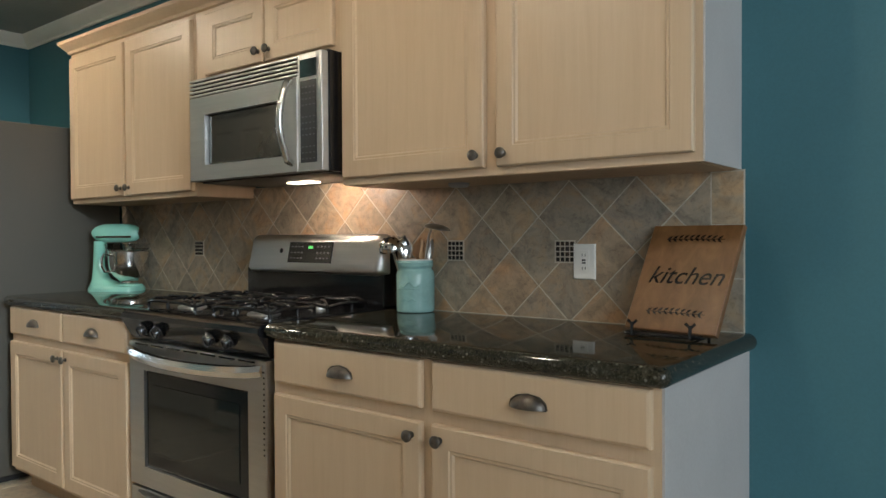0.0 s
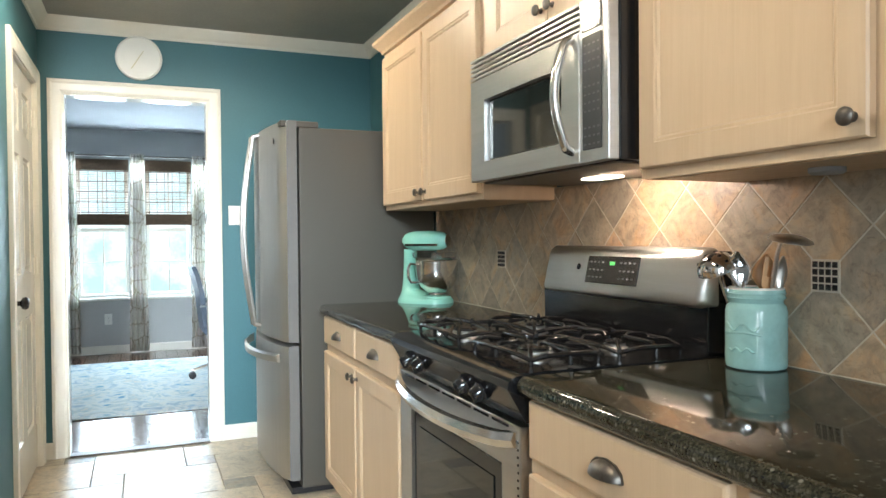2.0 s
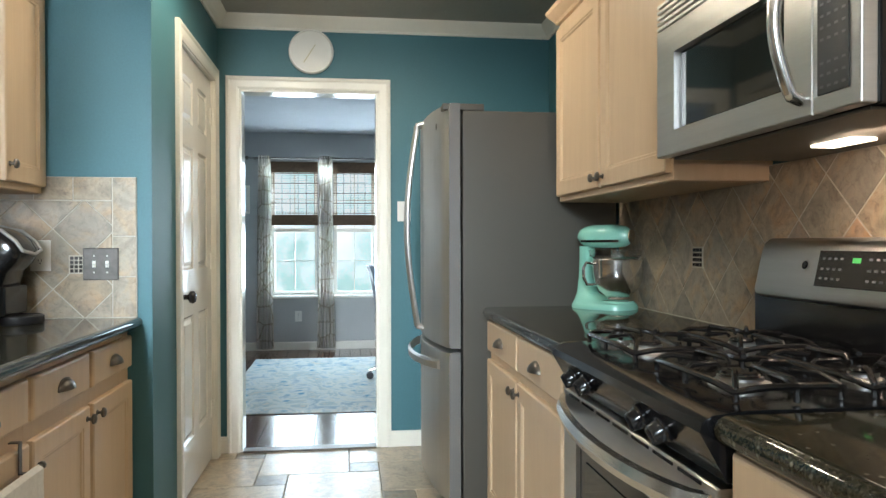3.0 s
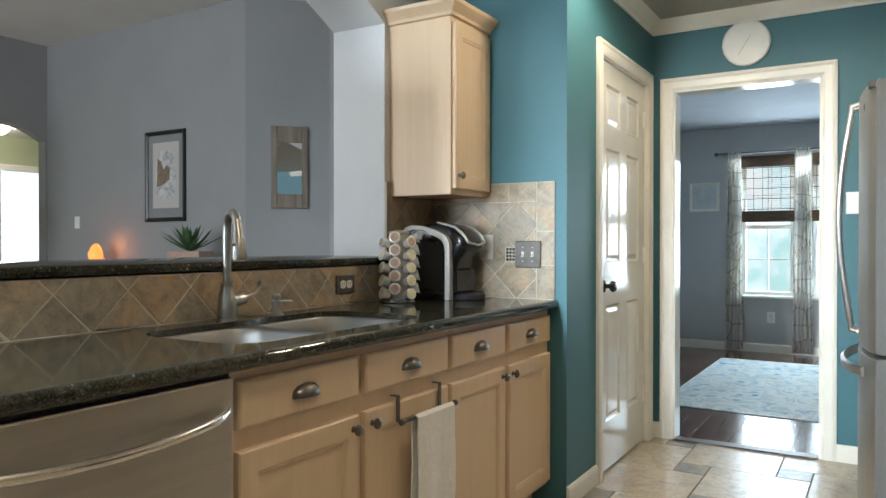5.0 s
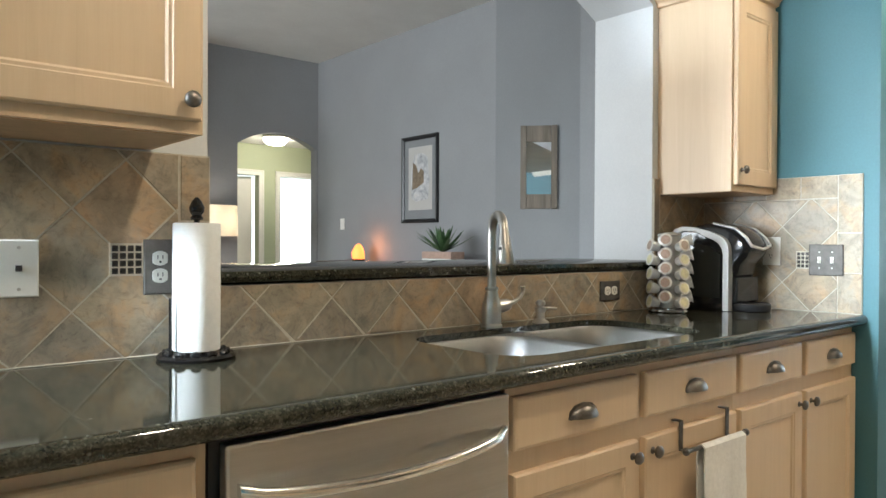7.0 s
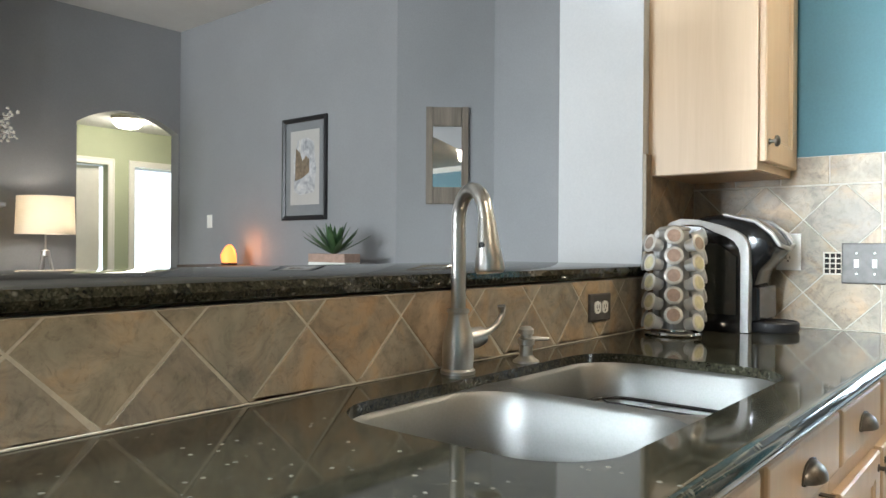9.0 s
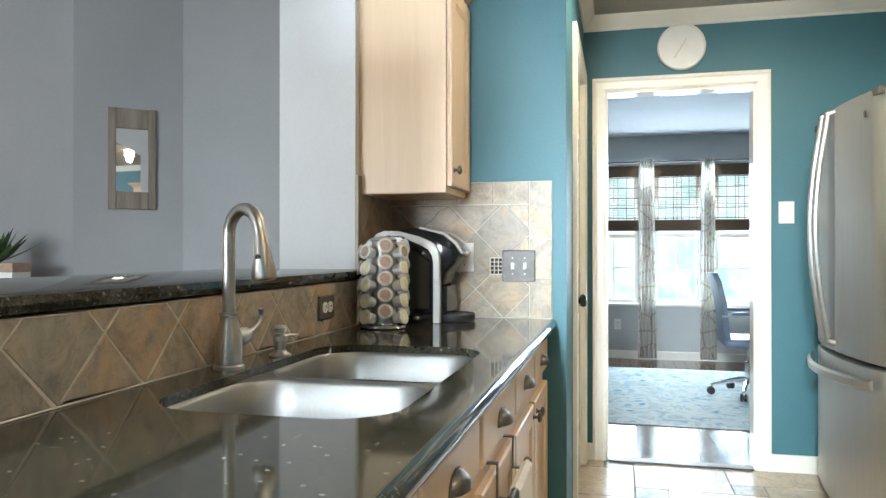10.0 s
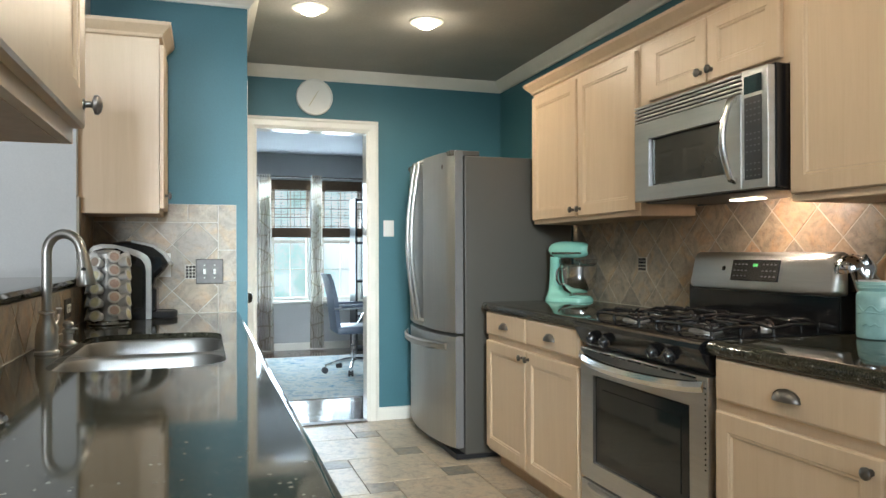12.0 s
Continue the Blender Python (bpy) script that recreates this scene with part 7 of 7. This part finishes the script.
bc = thing("bookcase", (-8.62, 2.9, 0), "tall black open bookcase in the office", "bookcase")
for y in (2.472, 3.28):
    bm = B()
    box(bm, -8.80, -8.45, y - 0.012, y + 0.012, 0.001, 1.82, 0.002)
    part("side_panel", bm, M_BLACK_PLASTIC, bc)
for z in (0.05, 0.45, 0.85, 1.30, 1.80):
    bm = B()
    box(bm, -8.80, -8.45, 2.4845, 3.2675, z - 0.012, z + 0.012, 0.002)
    part("shelf", bm, M_BLACK_PLASTIC, bc)
bm = B()
box(bm, -5.19, -5.11, DY0 + 0.015, DY1 - 0.015, 0.0006, 0.010, 0.003)
structure("trim_threshold", bm, M_DARKWOOD, "dark wooden door threshold", "trim")


# ---- tiles and boards, last ----
TS = 0.2195   # diagonal pitch of the wall tiles


def clip(poly, u0, u1, v0, v1):
    for axis, lim, s in ((0, u0, 1), (0, u1, -1), (1, v0, 1), (1, v1, -1)):
        out = []
        for a, b in zip(poly, poly[1:] + poly[:1]):
            ia, ib = s * (a[axis] - lim) >= -1e-9, s * (b[axis] - lim) >= -1e-9
            if ia:
                out.append(a)
            if ia != ib:
                k = (lim - a[axis]) / (b[axis] - a[axis])
                out.append((a[0] + (b[0] - a[0]) * k, a[1] + (b[1] - a[1]) * k))
        poly = out
        if not poly:
            return []
    return poly


def tile_piece(name, m, poly, parent, material, t=0.0060, gap=0.0016, jitter=0.0006):
    cu, cv = sum(p[0] for p in poly) / len(poly), sum(p[1] for p in poly) / len(poly)
    w = t + random.uniform(-jitter, jitter)
    def ins(d):
        out = []
        for i, p in enumerate(poly):
            a, b = poly[i - 1], poly[(i + 1) % len(poly)]
            e0, e1 = Vector((p[0] - a[0], p[1] - a[1])).normalized(), Vector((b[0] - p[0], b[1] - p[1])).normalized()
            n0, n1 = Vector((-e0.y, e0.x)), Vector((-e1.y, e1.x))
            k = n0 + n1
            k = k / max(0.35, k.dot(n0)) if k.length > 1e-6 else n0
            out.append((p[0] + k.x * d - cu, p[1] + k.y * d - cv))
        return out
    bm = B()
    loft(bm, ID, [[(a, b, 0) for a, b in ins(gap)], [(a, b, w - 0.002) for a, b in ins(gap)], [(a, b, w) for a, b in ins(gap + 0.0015)]], caps=(False, True))
    bmesh.ops.recalc_face_normals(bm, faces=bm.faces)
    me = bpy.data.meshes.new(name)
    bm.to_mesh(me)
    bm.free()
    me.materials.append(material)
    ob = new(name, me)
    ob.parent = parent
    ob.matrix_local = m @ Matrix.Translation((cu, cv, 0))
    return ob


def area2(p):
    return abs(sum(a[0] * b[1] - b[0] * a[1] for a, b in zip(p, p[1:] + p[:1])))


def diamonds(m, u0, u1, v0, v1, nu, nv, parent):
    """Diagonal tiles clipped to a rectangle; a lattice corner lies at (nu, nv)."""
    h = TS / 2
    for i in range(int((u0 - nu) / h) - 2, int((u1 - nu) / h) + 3):
        for j in range(int((v0 - nv) / h) - 2, int((v1 - nv) / h) + 3):
            if (i + j) % 2:
                cu, cv = nu + i * h, nv + j * h
                poly = clip([(cu - h, cv), (cu, cv - h), (cu + h, cv), (cu, cv + h)], u0, u1, v0, v1)
                if len(poly) > 2 and area2(poly) > 0.00012:
                    tile_piece("tile", m, poly, parent, M_SLATE)


def strip(m, u0, u1, v0, v1, parent):
    tile_piece("border_tile", m, [(u0, v0), (u1, v0), (u1, v1), (u0, v1)], parent, M_SLATE)


def mosaic(m, cu, cv, parent, n=4, s=0.066):
    p = s / n
    bm = B()
    rects(bm, m, [(cu - s / 2 - 0.003, cu + s / 2 + 0.003, cv - s / 2 - 0.003, cv + s / 2 + 0.003, 0.0), (cu - s / 2 - 0.003, cu + s / 2 + 0.003, cv - s / 2 - 0.003, cv + s / 2 + 0.003, 0.0088)])
    part("mosaic_bed", bm, M_GROUT, parent)
    for i in range(n):
        for j in range(n):
            a, b = cu - s / 2 + i * p, cv - s / 2 + j * p
            tile_piece("mosaic_tile", m @ Matrix.Translation((0, 0, 0.0088)), [(a, b), (a + p, b), (a + p, b + p), (a, b + p)], parent, M_MOSAIC, 0.0022, 0.0018, 0.0002)


def grout(name, m, u0, u1, v0, v1, label):
    bm = B()
    rects(bm, m, [(u0, u1, v0, v1, -0.0045), (u0, u1, v0, v1, 0.0045)])
    return structure(name, bm, M_GROUT, label, "backsplash")


def caulk(g, x0, x1, y0, y1, top=TOP):
    bm = B()
    box(bm, x0, x1, y0, y1, top + 0.0002, top + 0.0032, 0.0008, 1)
    part("caulk_bead", bm, M_GROUT, g, "pale caulk line")


# behind the range
MT = plane((0, WALL_R - 0.005, 0), *RANGE)
g = grout("backsplash_north", MT, -3.99, -0.862, TOP_R + 0.0004, 1.388, "diagonal slate-look tile backsplash behind the range")
caulk(g, -1.99, -0.78, WALL_R - 0.0145, WALL_R - 0.002, TOP_R)
caulk(g, -3.89, -2.815, WALL_R - 0.0145, WALL_R - 0.002, TOP_R)
g2 = grout("backsplash_north_end", MT, -0.8618, -0.775, TOP_R + 0.0004, 1.345, "tile border at the end of the backsplash")
diamonds(MT, -3.99, -0.862, TOP_R + 0.0004, 1.388, -1.734, 1.122, g)
for a in range(3):
    strip(MT, -0.862, -0.775, TOP_R + 0.0004 + a * 0.1447, TOP_R + 0.0004 + (a + 1) * 0.1447, g2)
for cu in (-1.734, -1.308, -3.27):
    mosaic(MT, cu, 1.122, g)
# bar strip, in the frame of the sink side
ML = plane((0, BAR + 0.005, 0), *SINK)
g = grout("backsplash_bar", ML, 1.57, 3.39, TOP + 0.0004, 1.0518, "diagonal slate-look tile strip under the bar")
caulk(g, -3.388, -1.57, BAR + 0.002, BAR + 0.0145)
diamonds(ML, 1.57, 3.39, TOP + 0.0004, 1.0518, 1.793, TOP + 0.0004, g)
# right-hand end of the bar wall
g = grout("backsplash_end", ML, 0.73, 1.567, TOP + 0.0004, 1.358, "diagonal slate-look tile backsplash beside the bar")
caulk(g, -1.567, -0.73, BAR + 0.002, BAR + 0.0145)
diamonds(ML, 0.73, 1.494, TOP + 0.0004, 1.358, 1.378, 1.117, g)
for a in range(3):
    strip(ML, 1.496, 1.567, TOP + 0.0004 + a * 0.152, TOP + 0.0004 + (a + 1) * 0.152, g)
mosaic(ML, 1.378, 1.117, g)
# pier beside the coffee maker
g = grout("backsplash_pier", ML, 3.392, 3.768, TOP + 0.0004, 1.418, "slate-look tile on the bar pier")
strip(ML, 3.392, 3.428, TOP + 0.0004, 1.16, g)
strip(ML, 3.392, 3.428, 1.16, 1.418, g)
diamonds(ML, 3.428, 3.768, TOP + 0.0004, 1.354, 3.55, 1.117, g)
# stub wall
MW_ = plane((STUB + 0.005, 0, 0), *EAST)
g = grout("backsplash_stub", MW_, BAR + 0.012, 0.947, TOP + 0.0004, 1.418, "diagonal slate-look tile backsplash with a tile border")
caulk(g, STUB + 0.002, STUB + 0.0145, BAR + 0.015, 0.946)
diamonds(MW_, BAR + 0.012, 0.862, TOP + 0.0004, 1.330, 0.765, 1.117, g)
for a in range(4):
    strip(MW_, BAR + 0.012 + a * 0.1363, BAR + 0.012 + (a + 1) * 0.1363, 1.332, 1.418, g)
for v0, v1 in ((TOP + 0.0004, 1.05), (1.05, 1.20), (1.20, 1.418)):
    strip(MW_, 0.862, 0.947, v0, v1, g)
mosaic(MW_, 0.745, 1.097, g, 4, 0.062)

# kitchen floor: large squares and small insets in a pinwheel
MF = plane((0, 0, -0.009), (1, 0, 0), (0, 1, 0))
FL, FS = 0.46, 0.155
fl = bpy.data.objects["floor"]
for i in range(-20, 20):
    for j in range(-20, 20):
        ox, oy = -4.70 + FL * i - FS * j, 1.42 + FS * i + FL * j
        if -5.7 < ox < 0.8 and 0.3 < oy < 2.95:
            for x0, y0, s, mt, nm in ((ox, oy, FL, M_FLOOR_TILE, "floor_tile"), (ox + FL, oy + FS - FS, FS, M_FLOOR_INSET, "inset_tile")):
                poly = clip([(x0, y0), (x0 + s, y0), (x0 + s, y0 + s), (x0, y0 + s)], -5.155, 1.0, 0.4, 2.9)
                if len(poly) > 2 and area2(poly) > 0.002:
                    tile_piece(nm, MF, poly, fl, mt, 0.008, 0.003, 0.0004)

# office boards
M_BOARD = slate("dark_cherry_board", [(0.0, (0.055, 0.022, 0.012)), (0.5, (0.085, 0.034, 0.018)), (1.0, (0.12, 0.05, 0.026))], 0.14)
fo = bpy.data.objects["floor_office"]
y = 0.2
while y < 3.6:
    x = -9.08 + random.uniform(0, 0.6)
    xs0 = -9.1
    while xs0 < -5.17:
        x1 = min(-5.165, x + random.uniform(0.5, 0.9))
        if x1 > -5.5:
            x1 = -5.165
        tile_piece("floor_board", MF, [(xs0, y), (x1, y), (x1, y + 0.11), (xs0, y + 0.11)], fo, M_BOARD, 0.0085, 0.0007, 0.0003)
        xs0 = x = x1
    y += 0.11
